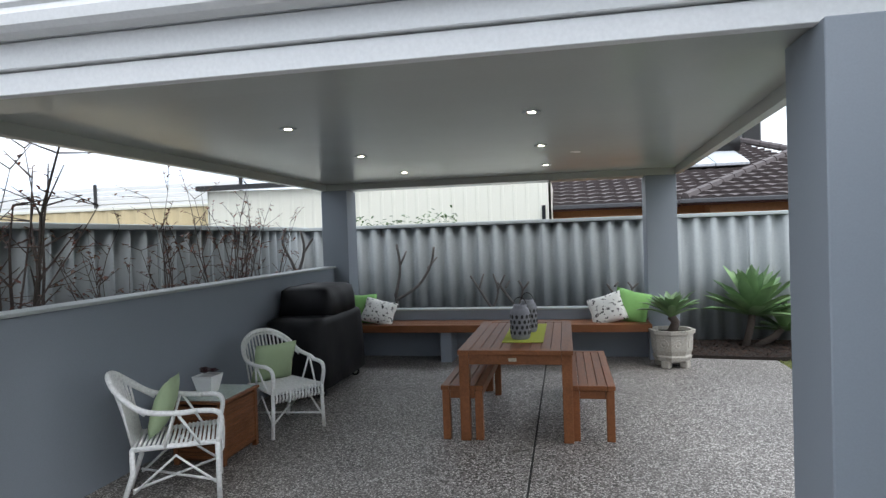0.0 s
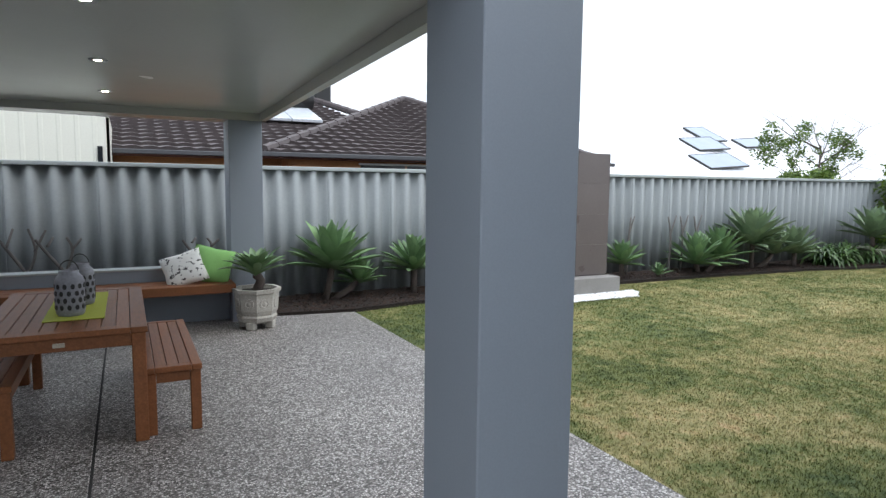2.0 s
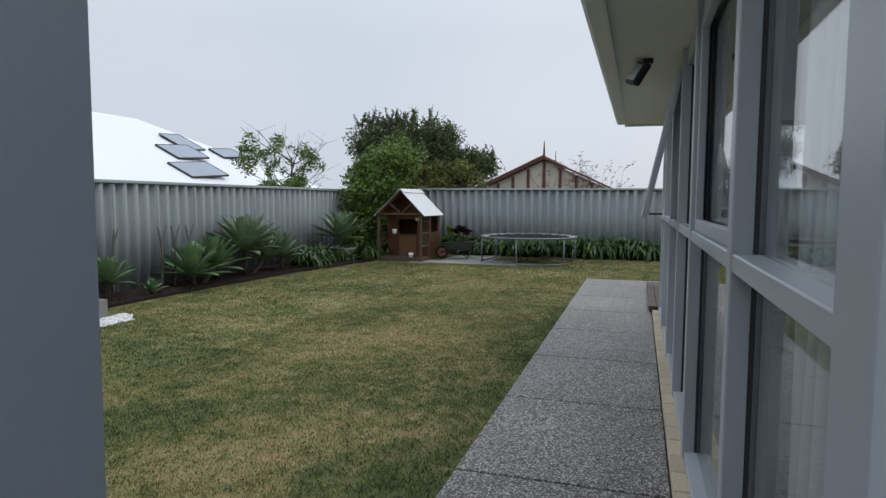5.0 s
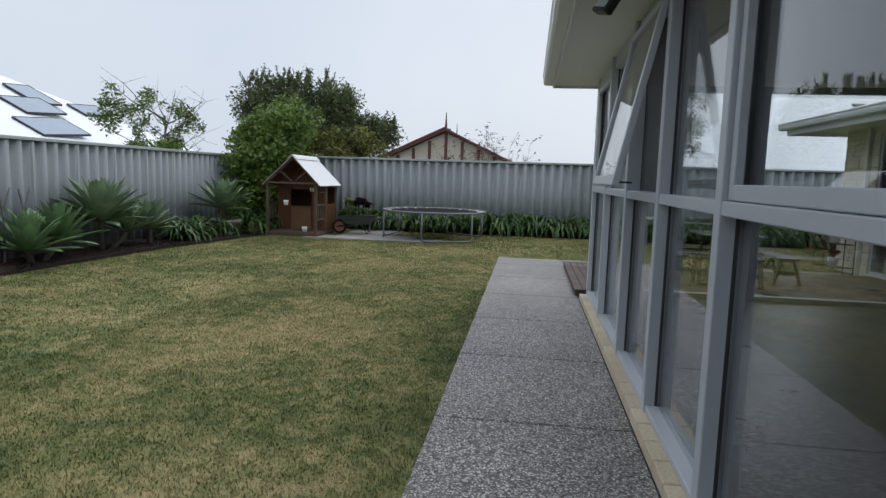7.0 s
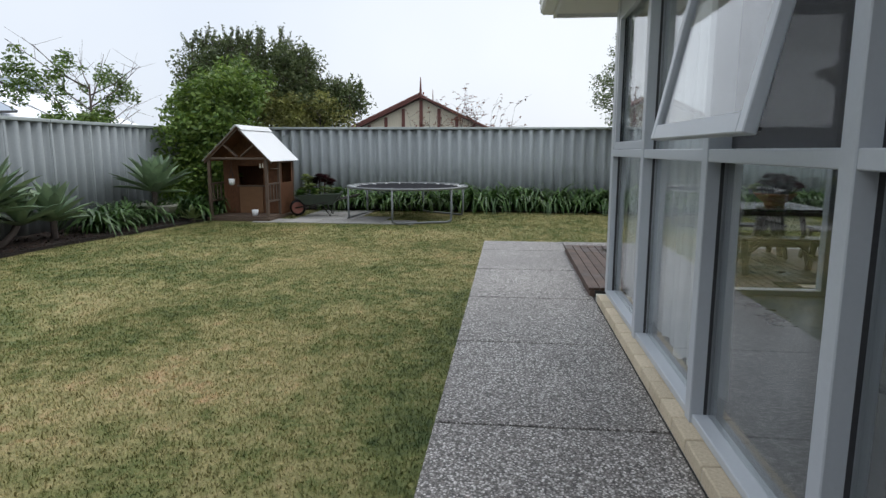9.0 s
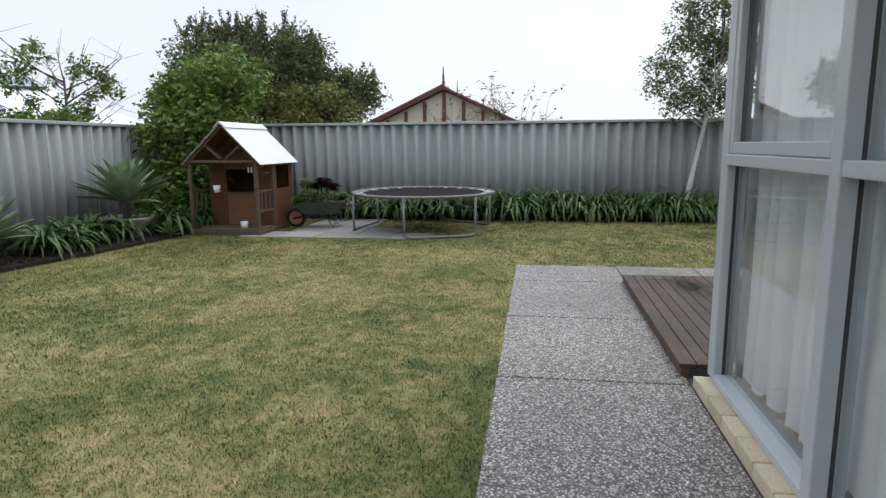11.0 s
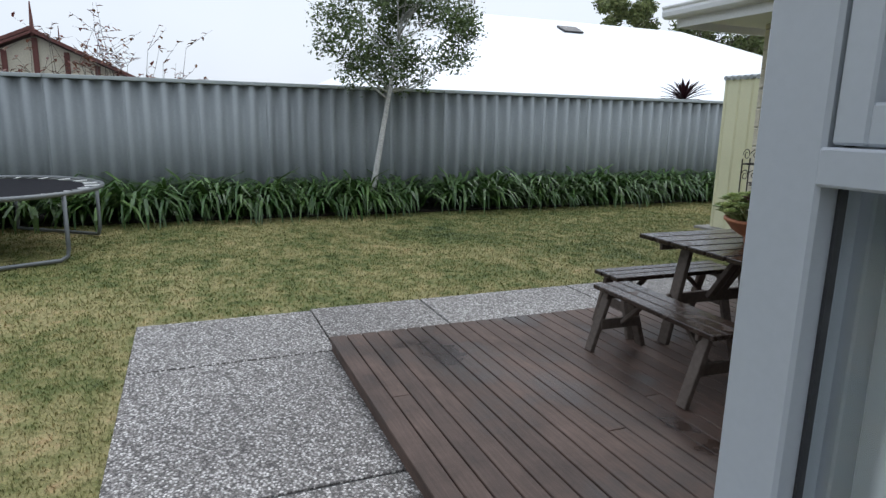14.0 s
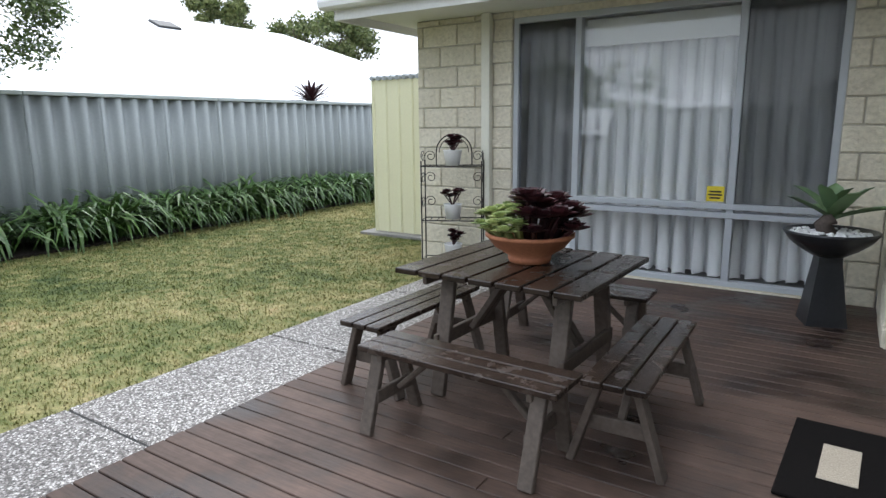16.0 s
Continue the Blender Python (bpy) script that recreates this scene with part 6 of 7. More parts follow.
for k in range(3):
    x = CX0 + 0.16 + k * 0.15
    cub("baluster", (x, CY0 + 0.012, 0.376, x + 0.03, CY0 + 0.034, 0.659))
    cub("baluster", (x, CY1 - 0.034, 0.376, x + 0.03, CY1 - 0.012, 0.659))
cub("shelf", (CX0 + 0.2, CY0 - 0.04, 0.95, CX0 + 0.42, CY0 + 0.02, 0.965))
# gable walls
for gx in (CM, CX1 - 0.02):
    bm = B()
    tri_a = [bm.verts.new((gx, y, z)) for y, z in ((CR - 0.58, EV + 0.002), (CR + 0.62, EV + 0.002), (CR, RZ - 0.02))]
    tri_b = [bm.verts.new((gx + 0.018, v.co.y, v.co.z)) for v in tri_a]
    bm.faces.new(tri_a)
    bm.faces.new(tri_b[::-1])
    for k in range(3):
        bm.faces.new((tri_a[k], tri_b[k], tri_b[(k + 1) % 3], tri_a[(k + 1) % 3]))
    part("gable_wall", bm, M_CUBBY, t)
cub("tie_beam", (CX0 - 0.02, CY0 - 0.02, EV + 0.001, CX0 + 0.03, CY1 + 0.02, EV + 0.04))
for s in (1, -1):
    bm = B()
    bar(bm, (CX0 + 0.005, CR + s * (0.61 if s < 0 else 0.66), EV - 0.06), (CX0 + 0.005, CR, RZ - 0.02), 0.03, 0.06, (1, 0, 0))
    part("barge_board", bm, M_CUBBY_FRAME, t)
    bm = B()
    bar(bm, (CX0 + 0.012, CR + s * 0.04, EV + 0.06), (CX0 + 0.012, CR + s * 0.3, EV + 0.28), 0.02, 0.09, (1, 0, 0))
    part("gable_brace", bm, M_CUBBY_FRAME, t)
    bm = B()
    nx = 14
    A, C = [], []
    for i in range(nx * 4 + 1):
        x = CX0 - 0.08 + i * (CX1 + 0.12 - CX0) / (nx * 4)
        h = 0.005 * math.sin(i * math.pi / 2)
        A.append(bm.verts.new((x, CR + s * 0.0, RZ + 0.03 + h)))
        C.append(bm.verts.new((x, CR + s * (0.635 if s < 0 else 0.69), EV - 0.03 + h)))
    for i in range(nx * 4):
        bm.faces.new((A[i], A[i + 1], C[i + 1], C[i]))
    thicken(bm, 0.004)
    part("roof_sheet", bm, M_WHITE, t, "white corrugated iron sheet")
    # added dark sheet under the slope, for the shade inside the gable
    bm = B()
    w = 0.6 if s < 0 else 0.65
    bm.faces.new([bm.verts.new(q) for q in ((CX0 - 0.05, CR, RZ + 0.002), (CX1 + 0.01, CR, RZ + 0.002), (CX1 + 0.01, CR + s * w, EV - 0.035), (CX0 - 0.05, CR + s * w, EV - 0.035))])
    thicken(bm, 0.008)
    part("roof_lining", bm, M_CUBBY, t, "dark plywood lining added to darken the gable")
bm = B()
for s in (1, -1):
    bar(bm, (CX0 - 0.09, CR + s * 0.055, RZ + 0.005), (CX1 + 0.05, CR + s * 0.055, RZ + 0.005), 0.13, 0.004, (0, s * 0.58, 0.6))
part("ridge_cap", bm, M_WHITE, t)
bm = B()
for k in range(2):
    bx(bm, CX0 - 0.004, CY0 + 0.07 + k * 0.05, 0.98, CX0 + 0.0, CY0 + 0.095 + k * 0.05, 1.06)
part("house_number", bm, M_BEIGE, t, "small pale wooden figures")
bm = B()
lathe(bm, [(0.05, 0.0), (0.062, 0.11), (0.055, 0.11), (0.05, 0.1), (0.0, 0.1)], 14)
o = solid("small_pot", bm, M_WHITE, "small white pot on the cubby porch", "pot", "cubby pots", "", True)
o.matrix_basis = pose(CX0 + 0.14, CY0 + 0.32, 0.086)
t2 = thing("hanging_pot", pose(CX0 + 0.14, CR + 0.22, 0.66), "small white hanging pot under the cubby gable", "pot", "cubby pots")
bm = B()
lathe(bm, [(0.045, 0.0), (0.06, 0.11), (0.052, 0.11), (0.05, 0.1), (0.0, 0.1)], 14)
part("pot", bm, M_WHITE, t2, "", True)
bm = B()
for k in range(3):
    a = k * 2.09
    tube(bm, [(0.055 * math.cos(a), 0.055 * math.sin(a), 0.11), (0, 0, 0.3), (0, 0, 0.48)], 0.003, 4)
part("wire", bm, M_IRON, t2)

# paving under the trampoline
pv = thing("cubby_paving", pose(0, 0, 0), "old grey concrete paving slabs beside the cubby", "pavement", "", "structure")
for i in range(4):
    for j in range(6):
        x, y = 14.0 + i * 0.6 + rnd(-0.01, 0.01), 8.35 - (j + 1) * 0.6
        if j < 1 and i > 0 or y < 5.0 + 0.5 * i:
            continue
        bm = B()
        bx(bm, x + 0.008, y + 0.008, -0.03, x + 0.592, y + 0.592, 0.006 + rnd(-0.003, 0.003), 0.004)
        part("slab", bm, M_CONC, pv)

# ---- trampoline ----
TC, TR, TH = (15.1, 5.62), 1.16, 0.62
t = thing("trampoline", pose(TC[0], TC[1], 0), "round trampoline with a black mat on steel legs", "trampoline")
bm = B()
tube(bm, [(TR * math.cos(a), TR * math.sin(a), TH) for a in [2 * math.pi * k / 48 for k in range(48)]], 0.022, 8, True)
part("ring", bm, M_STEEL, t, "", True)
bm = B()
lathe(bm, [(TR - 0.16, TH - 0.008), (TR - 0.16, TH - 0.002), (0.0, TH - 0.004), (0.0, TH - 0.01)], 48)
part("mat", bm, M_BLACKMAT, t)
for k in range(48):
    a = 2 * math.pi * (k + 0.5) / 48
    c, s = math.cos(a), math.sin(a)
    bm = B()
    tube(bm, [((TR - 0.17) * c, (TR - 0.17) * s, TH - 0.004), ((TR - 0.02) * c, (TR - 0.02) * s, TH)], 0.008, 5)
    part("spring", bm, M_STEEL if k % 2 else M_WHITE, t)
for k in range(3):
    a0 = math.pi + 0.42 + k * 2 * math.pi / 3
    p, q = [Vector((TR * math.cos(a0 + d), TR * math.sin(a0 + d), 0)) for d in (-0.5, 0.5)]
    o = (p + q).normalized() * 0.05
    bm = B()
    tube(bm, [p + Vector((0, 0, TH)), p + Vector((0, 0, 0.12)), p * 0.985 + Vector((0, 0, 0.04)), p.lerp(q, 0.08) + o + Vector((0, 0, 0.02)), p.lerp(q, 0.92) + o + Vector((0, 0, 0.02)), q * 0.985 + Vector((0, 0, 0.04)), q + Vector((0, 0, 0.12)), q + Vector((0, 0, TH))], 0.02, 7)
    part("leg", bm, M_STEEL, t, "", True)

# ---- wheelbarrow planter ----
t = thing("wheelbarrow", pose(15.25, 7.45, 0, 0, 0, 8), "old green wheelbarrow used as a planter", "wheelbarrow")
bm = B()
loft(bm, [[(-0.2, -0.3, 0.24), (0.2, -0.3, 0.24), (0.2, 0.25, 0.24), (-0.2, 0.25, 0.24)], [(-0.3, -0.46, 0.46), (0.3, -0.46, 0.46), (0.3, 0.42, 0.42), (-0.3, 0.42, 0.42)]])
part("tray", bm, surface("dark_green_tray", (0.03, 0.045, 0.032), (0.06, 0.075, 0.05), 5, 40, 0.6), t)
bm = B()
lathe(bm, [(0.1, -0.035), (0.15, -0.03), (0.165, 0.0), (0.15, 0.03), (0.1, 0.035)], 22)
bmesh.ops.transform(bm, matrix=Matrix.Translation((-0.02, 0.42, 0.165)) @ Matrix.Rotation(math.pi / 2, 4, "Y"), verts=bm.verts)
w = part("wheel", bm, M_BLACK, t, "", True)
bm = B()
lathe(bm, [(0.115, -0.037), (0.115, 0.037), (0.03, 0.042), (0.03, -0.042)], 18)
bmesh.ops.transform(bm, matrix=Matrix.Translation((-0.02, 0.42, 0.165)) @ Matrix.Rotation(math.pi / 2, 4, "Y"), verts=bm.verts)
part("rim", bm, M_RUST, w, "rusty red rim")
for s in (-1, 1):
    bm = B()
    tube(bm, [(s * 0.06, 0.46, 0.16), (s * 0.2, 0.1, 0.235), (s * 0.24, -0.8, 0.42)], 0.014, 6)
    part("handle", bm, M_IRON, t, "", True)
    bm = B()
    tube(bm, [(s * 0.2, -0.1, 0.24), (s * 0.22, -0.25, 0.015), (s * 0.2, -0.32, 0.24)], 0.012, 6)
    part("leg", bm, M_IRON, t, "", True)
rr = random.Random(8)
for mat, spots2, r, nm in ((M_PALEGREEN, ((0.0, 0.3, 0.52), (0.05, 0.22, 0.66), (-0.05, 0.24, 0.78), (-0.1, 0.12, 0.6), (0.08, 0.16, 0.72)), 0.15, "pale green succulent"), (M_PURPLE, ((0.02, -0.02, 0.78), (0.14, -0.1, 0.76), (-0.08, -0.14, 0.74), (0.06, -0.24, 0.68), (0.1, 0.06, 0.7)), 0.17, "dark purple aeonium"), (M_PALEGREEN, ((-0.12, -0.1, 0.56), (-0.14, -0.22, 0.54), (-0.05, -0.3, 0.52), (-0.16, 0.0, 0.5)), 0.11, "grey-green succulent"), (M_LILY, ((0.0, -0.38, 0.5), (-0.1, 0.04, 0.5), (-0.15, 0.34, 0.46), (0.1, 0.36, 0.46)), 0.18, "green succulent")):
    for c in spots2:
        bm = B()
        tube(bm, [(c[0], c[1], 0.36), c], 0.012, 5)
        aeonium(bm, c, r, 24, rr)
        aeonium(bm, (c[0] + 0.03, c[1] + 0.03, c[2] - 0.07), r, 18, rr)
        part("succulent", bm, mat, t, nm)

# ---- picnic setting on the deck ----
DZ = 0.081


def board(t, name, a, b, w, h, up=(0, 0, 1)):
    bm = B()
    bar(bm, a, b, w, h, up, 0.004)
    return part(name, bm, M_OLDWOOD if name == "plank" else M_DRYWOOD, t)


def picnic_bench(m):
    """Runs along x; three planks on two splayed trestles."""
    t = thing("picnic_bench", m, "wet weathered brown timber picnic bench", "bench", "benches of the picnic setting")
    L, Z = 0.93, 0.355
    for k in (-1, 0, 1):
        board(t, "plank", (-L / 2, k * 0.083, Z), (L / 2, k * 0.083, Z), 0.076, 0.026)
    for s in (-1, 1):
        x = s * (L / 2 - 0.085)
        for d in (-1, 1):
            board(t, "leg", (x, d * 0.175, 0.0), (x, d * 0.07, Z - 0.014), 0.03, 0.062, (1, 0, 0))
        board(t, "crossbar", (x - s * 0.026, -0.13, 0.16), (x - s * 0.026, 0.13, 0.16), 0.022, 0.06)
        board(t, "cleat", (x - s * 0.028, -0.11, Z - 0.03), (x - s * 0.028, 0.11, Z - 0.03), 0.024, 0.034)
        board(t, "brace", (x - s * 0.045, 0.0, 0.165), (x - s * 0.24, 0.0, Z - 0.018), 0.03, 0.024)
    return t


pb = picnic_bench(pose(10.26, 1.41, DZ, 0, 0, -2))
copy_thing(pb, pose(9.67, 0.9, DZ, 0, 0, 91))
copy_thing(pb, pose(10.9, 0.83, DZ, 0, 0, 89))
copy_thing(pb, pose(10.33, 0.05, DZ, 0, 0, 1))
t = thing("picnic_table", pose(10.29, 0.77, DZ, 0, 0, -2), "square wet weathered timber picnic table", "table")
TZP = 0.626
for k in range(7):
    x = -0.47 + (k + 0.5) * 0.94 / 7
    board(t, "plank", (x, -0.43, TZP), (x, 0.43, TZP), 0.12, 0.026)
for s in (-1, 1):
    x = s * 0.3
    for d in (-1, 1):
        board(t, "leg", (x, d * 0.32, 0.0), (x, d * 0.2, TZP - 0.014), 0.032, 0.075, (1, 0, 0))
    board(t, "crossbar", (x + s * 0.028, -0.3, 0.26), (x + s * 0.028, 0.3, 0.26), 0.024, 0.07)
    board(t, "cleat", (x + s * 0.028, -0.38, TZP - 0.038), (x + s * 0.028, 0.38, TZP - 0.038), 0.024, 0.048)
    for d in (-1, 1):
        board(t, "brace", (x - s * 0.02, d * 0.03, 0.27), (s * 0.05, d * 0.03, TZP - 0.02), 0.03, 0.05, (0, 1, 0))
t = thing("succulent_bowl", pose(10.286, 0.737, DZ + TZP + 0.014), "wide terracotta bowl crowded with succulents", "pot")
bm = B()
lathe(bm, [(0.1, 0.0), (0.105, 0.025), (0.1, 0.03), (0.17, 0.075), (0.205, 0.12), (0.215, 0.125), (0.215, 0.14), (0.195, 0.14), (0.17, 0.11), (0.0, 0.1)], 32)
part("bowl", bm, M_TERRACOTTA, t, "", True)
rr = random.Random(21)
bm = B()
dome = []
for k in range(54):
    a, r = k * 2.39996, 0.235 * math.sqrt((k + 0.5) / 54)
    dome.append((r * math.cos(a), r * math.sin(a), 0.12 + 0.18 * math.sqrt(1 - (r / 0.25) ** 2) + rr.uniform(-0.035, 0.035)))
for c in [p for p in dome if -0.82 * p[0] - 0.53 * p[1] > -0.035]:
    tube(bm, [(c[0] * 0.6, c[1] * 0.6, 0.1), c], 0.01, 5)
    aeonium(bm, c, rr.uniform(0.085, 0.125), 22, rr)
part("dark_aeonium", bm, M_PURPLE, t, "glossy purple-black aeonium rosettes")
bm = B()
for c in [(p[0] * 1.05, p[1] * 1.05, p[2] - 0.035) for p in dome if -0.82 * p[0] - 0.53 * p[1] <= -0.035]:
    tube(bm, [(c[0] * 0.6, c[1] * 0.6, 0.1), c], 0.008, 5)
    aeonium(bm, c, rr.uniform(0.055, 0.085), 18, rr)
part("pale_succulent", bm, M_PALEGREEN, t, "pale green and pinkish succulent rosettes")

# ---- wire plant stand ----
t = thing("plant_stand", pose(12.12, -1.5, 0.0, 0, 0, 25), "dark wrought-iron three-tier plant stand with arched top", "plant stand")
PW, PD = 0.28, 0.11
for s in (-1, 1):
    for d in (-1, 1):
        bm = B()
        tube(bm, [(s * PW, d * PD, 0.0), (s * PW, d * PD, 1.05)], 0.007, 6)
        part("upright", bm, M_IRON, t)
for z in (0.12, 0.5, 1.0):
    bm = B()
    tube(bm, [(-PW, -PD, z), (PW, -PD, z), (PW, PD, z), (-PW, PD, z)], 0.006, 5, True)
    for k in range(7):
        x = -PW + (k + 1) * 2 * PW / 8
        tube(bm, [(x, -PD, z), (x, PD, z)], 0.004, 4)
    part("shelf", bm, M_IRON, t)
bm = B()
tube(bm, arc((0, 0), 0.17, 0, math.pi, 12), 0.006, 5)
tube(bm, arc((0, 0), 0.14, 0, math.pi, 12), 0.004, 5)
bmesh.ops.transform(bm, matrix=Matrix.Translation((0, -PD, 1.12)) @ Matrix.Rotation(math.pi / 2, 4, "X"), verts=bm.verts)
tube(bm, [(-0.17, -PD, 1.0), (-0.17, -PD, 1.12)], 0.006, 5)
tube(bm, [(0.17, -PD, 1.0), (0.17, -PD, 1.12)], 0.006, 5)
part("arch", bm, M_IRON, t)
for s in (-1, 1):
    for z in (1.03, 0.83, 0.6):
        bm = B()
        tube(bm, [(s * (PW - 0.055 + 0.055 * math.cos(a) * (1 - a / 12)), -PD, z + 0.055 + 0.055 * math.sin(a) * (1 - a / 12)) for a in [k * 0.5 for k in range(18)]], 0.004, 4)
        tube(bm, [(s * PW, PD * math.cos(a) * (1 - a / 12), z + 0.055 + 0.06 * math.sin(a) * (1 - a / 12)) for a in [k * 0.5 for k in range(18)]], 0.004, 4)
        part("scroll", bm, M_IRON, t)
rr = random.Random(33)
for x, z, potm in ((0.0, 1.006, M_WHITE), (0.0, 0.506, M_WHITE), (0.02, 0.126, M_WHITE)):
    q = thing("white_pot", pose(12.12, -1.5, z), "small round white pot with dark red succulents", "pot", "potted plants")
    bm = B()
    lathe(bm, [(0.065, 0.0), (0.085, 0.13), (0.09, 0.14), (0.08, 0.14), (0.075, 0.12), (0.0, 0.12)], 18)
    part("pot", bm, potm, q, "", True)
    bm = B()
    for k in range(7):
        c = (rr.uniform(-0.07, 0.07), rr.uniform(-0.07, 0.07), rr.uniform(0.17, 0.27))
        tube(bm, [(0, 0, 0.12), c], 0.006, 4)
        aeonium(bm, c, 0.085, 16, rr)
    part("succulent", bm, M_PURPLE, q, "dark red succulent")

# ---- black pedestal planter ----
t = thing("pedestal_planter", pose(9.08, -1.17, DZ) @ Matrix.Diagonal((0.97, 0.97, 0.801, 1)), "tall matt black pedestal planter with white pebbles", "planter")
bm = B()
lathe(bm, [(0.175, 0.0), (0.165, 0.05), (0.1, 0.5), (0.095, 0.6)], 4)
bmesh.ops.transform(bm, matrix=Matrix.Rotation(0.3, 4, "Z"), verts=bm.verts)
part("pedestal", bm, M_BLACKPOT, t)
bm = B()
lathe(bm, [(0.1, 0.56), (0.17, 0.61), (0.24, 0.68), (0.275, 0.74), (0.28, 0.76), (0.26, 0.76), (0.24, 0.735), (0.0, 0.73)], 32)
part("bowl", bm, M_BLACKPOT, t, "", True)
bm = B()
rr = random.Random(40)
for k in range(150):
    a, r = rr.uniform(0, 6.28), 0.235 * rr.uniform(0, 1) ** 0.5
    bmesh.ops.create_icosphere(bm, subdivisions=1, radius=rr.uniform(0.012, 0.022), matrix=Matrix.Translation((r * math.cos(a), r * math.sin(a), 0.742)) @ Matrix.Diagonal((1, 0.8, 0.7, 1)))
part("gravel", bm, M_PEBBLE, t, "white pebbles", True)["kind"] = "stuff"
rosette("potted_agave", (9.08, -1.17, DZ + 0.590), 9, 0.34, 0.085, 0.1, "broad-leaved green agave in the black planter", 72, M_AGAVE, "potted plants", 0.15)

# ---- doormat ----
t = thing("doormat", pose(8.945, 0.835, DZ, 0, 0, -3), "dark coir doormat with a beige square", "doormat")
bm = B()
bx(bm, -0.22, -0.36, 0, 0.185, 0.33, 0.014, 0.004)
part("backing", bm, M_MAT, t)
bm = B()
bx(bm, -0.065, -0.15, 0.0142, 0.065, 0.15, 0.018, 0.002)
part("square", bm, M_BEIGE, t, "pale beige square")

# ---- curtains ----
def curtain(name, x0, x1, y, z0, z1, folds, depth, label, flare=0.0, seed=1):
    rng = random.Random(seed)
    n, m = folds * 8, 14
    ph = [rng.uniform(0.6, 1.4) for _ in range(folds + 2)]
    bm = B()
    rows = []
    for j in range(m + 1):
        s = j / m
        row = []
        for i in range(n + 1):
            u = i / n
            k = ph[int(u * folds)]
            amp = depth * k * (0.55 + 0.6 * (1 - s))
            x = x0 + (x1 - x0) * u + 0.35 * amp * math.sin(2 * math.pi * folds * u * 2 + 1) + flare * (1 - s) ** 2 * (u - 0.5)
            row.append(bm.verts.new((x, y + amp * (1.8 * abs(math.sin(math.pi * folds * u)) ** 0.8 - 1.0) + 0.3 * amp * math.sin(2 * math.pi * folds * 0.37 * u + 3 * s), z0 + (z1 - z0) * s + (0.03 * rng.random() if j == 0 else 0))))
        rows.append(row)
    for a, b in zip(rows, rows[1:]):
        for i in range(n):
            bm.faces.new((a[i], a[i + 1], b[i + 1], b[i]))
    return solid(name, bm, M_CURTAIN, label, "curtain", "", "", True)


curtain("curtain", 9.02, 11.62, WY - 0.275, 0.102, 2.22, 19, 0.08, "white sheer gathered curtain behind the bedroom window", 0.1, 2)
curtain("curtain", 6.02, 8.485, 2.63, 0.12, 2.42, 13, 0.04, "white sheer curtain inside the glazed wall", 0.0, 3)
curtain("curtain", 1.05, 1.95, 2.63, 0.12, 2.42, 8, 0.03, "white sheer curtain drawn to the end of the glazing", 0.0, 4)
bm = B()
bx(bm, 9.76, WY - 0.17, 2.02, 11.02, WY - 0.14, 2.24, 0.003)
solid("pelmet_blind", bm, M_WHITE, "white rolled blind at the head of the bedroom window", "blind")
t = thing("warning_sticker", pose(9.89, WY - 0.054, 0.757), "yellow security sticker on the bedroom window", "sticker")
bm = B()
bx(bm, -0.065, 0, 0, 0.065, 0.003, 0.12, 0.001)
part("sheet", bm, M_YELLOW, t)
for z, w in ((0.07, 0.045), (0.045, 0.05), (0.02, 0.04)):
    bm = B()
    bx(bm, -w, 0.0032, z, w, 0.004, z + 0.014)
    part("print_bar", bm, M_BLACK, t)

# ---- flood light under the eave ----
t = thing("flood_light", pose(4.98, 3.04, 2.532) @ Matrix.Diagonal((1.25, 1.25, 1.15, 1)), "black flood light under the eave", "flood light")
bm = B()
bx(bm, -0.03, -0.03, -0.03, 0.03, 0.03, 0.0, 0.004)
part("base", bm, M_BLACK, t)
bm = B()
bx(bm, -0.055, -0.02, -0.18, 0.055, 0.03, -0.03, 0.008)
bmesh.ops.transform(bm, matrix=Matrix.Rotation(0.5, 4, "X") @ Matrix.Rotation(0.6, 4, "Z"), verts=bm.verts)
part("head", bm, M_BLACK, t)
bm = B()
bx(bm, -0.04, 0.031, -0.16, 0.04, 0.034, -0.05, 0.002)
bmesh.ops.transform(bm, matrix=Matrix.Rotation(0.5, 4, "X") @ Matrix.Rotation(0.6, 4, "Z"), verts=bm.verts)
part("lens", bm, M_ALU, t)

# ---- furniture glimpsed inside the glazed room ----
t = thing("inside_table", pose(3.6, 0.6, 0.1), "dark dining table inside the glazed room", "table")
bm = B()
bx(bm, -0.8, -0.45, 0.7, 0.8, 0.45, 0.74, 0.006)
part("tabletop", bm, M_CUBBY, t)
for x in (-0.74, 0.68):
    for y in (-0.4, 0.34):
        bm = B()
        bx(bm, x, y, 0, x + 0.06, y + 0.06, 0.699, 0.004)
        part("leg", bm, M_CUBBY, t)

# ---- cream garden shed beyond the house corner ----
t = thing("garden_shed", pose(0, 0, 0), "small cream ribbed steel garden shed", "shed")
bm = B()
prof = []
x = 12.76
while x < 14.1:
    prof += [(x, 0.0), (x + 0.15, 0.0), (x + 0.165, 0.018), (x + 0.185, 0.018)]
    x += 0.2
lo = [bm.verts.new((p, -2.85 + d, 0.03)) for p, d in prof]
hi = [bm.verts.new((p, -2.85 + d, 1.93)) for p, d in prof]
for i in range(len(prof) - 1):
    bm.faces.new((lo[i], lo[i + 1], hi[i + 1], hi[i]))
thicken(bm, 0.003)
M_SHED = surface("cream_shed_steel", (0.70, 0.68, 0.46), (0.76, 0.74, 0.52), 1, 40, 0.45, 0, 0.04, 0.02)
part("front_sheet", bm, M_SHED, t)
bm = B()
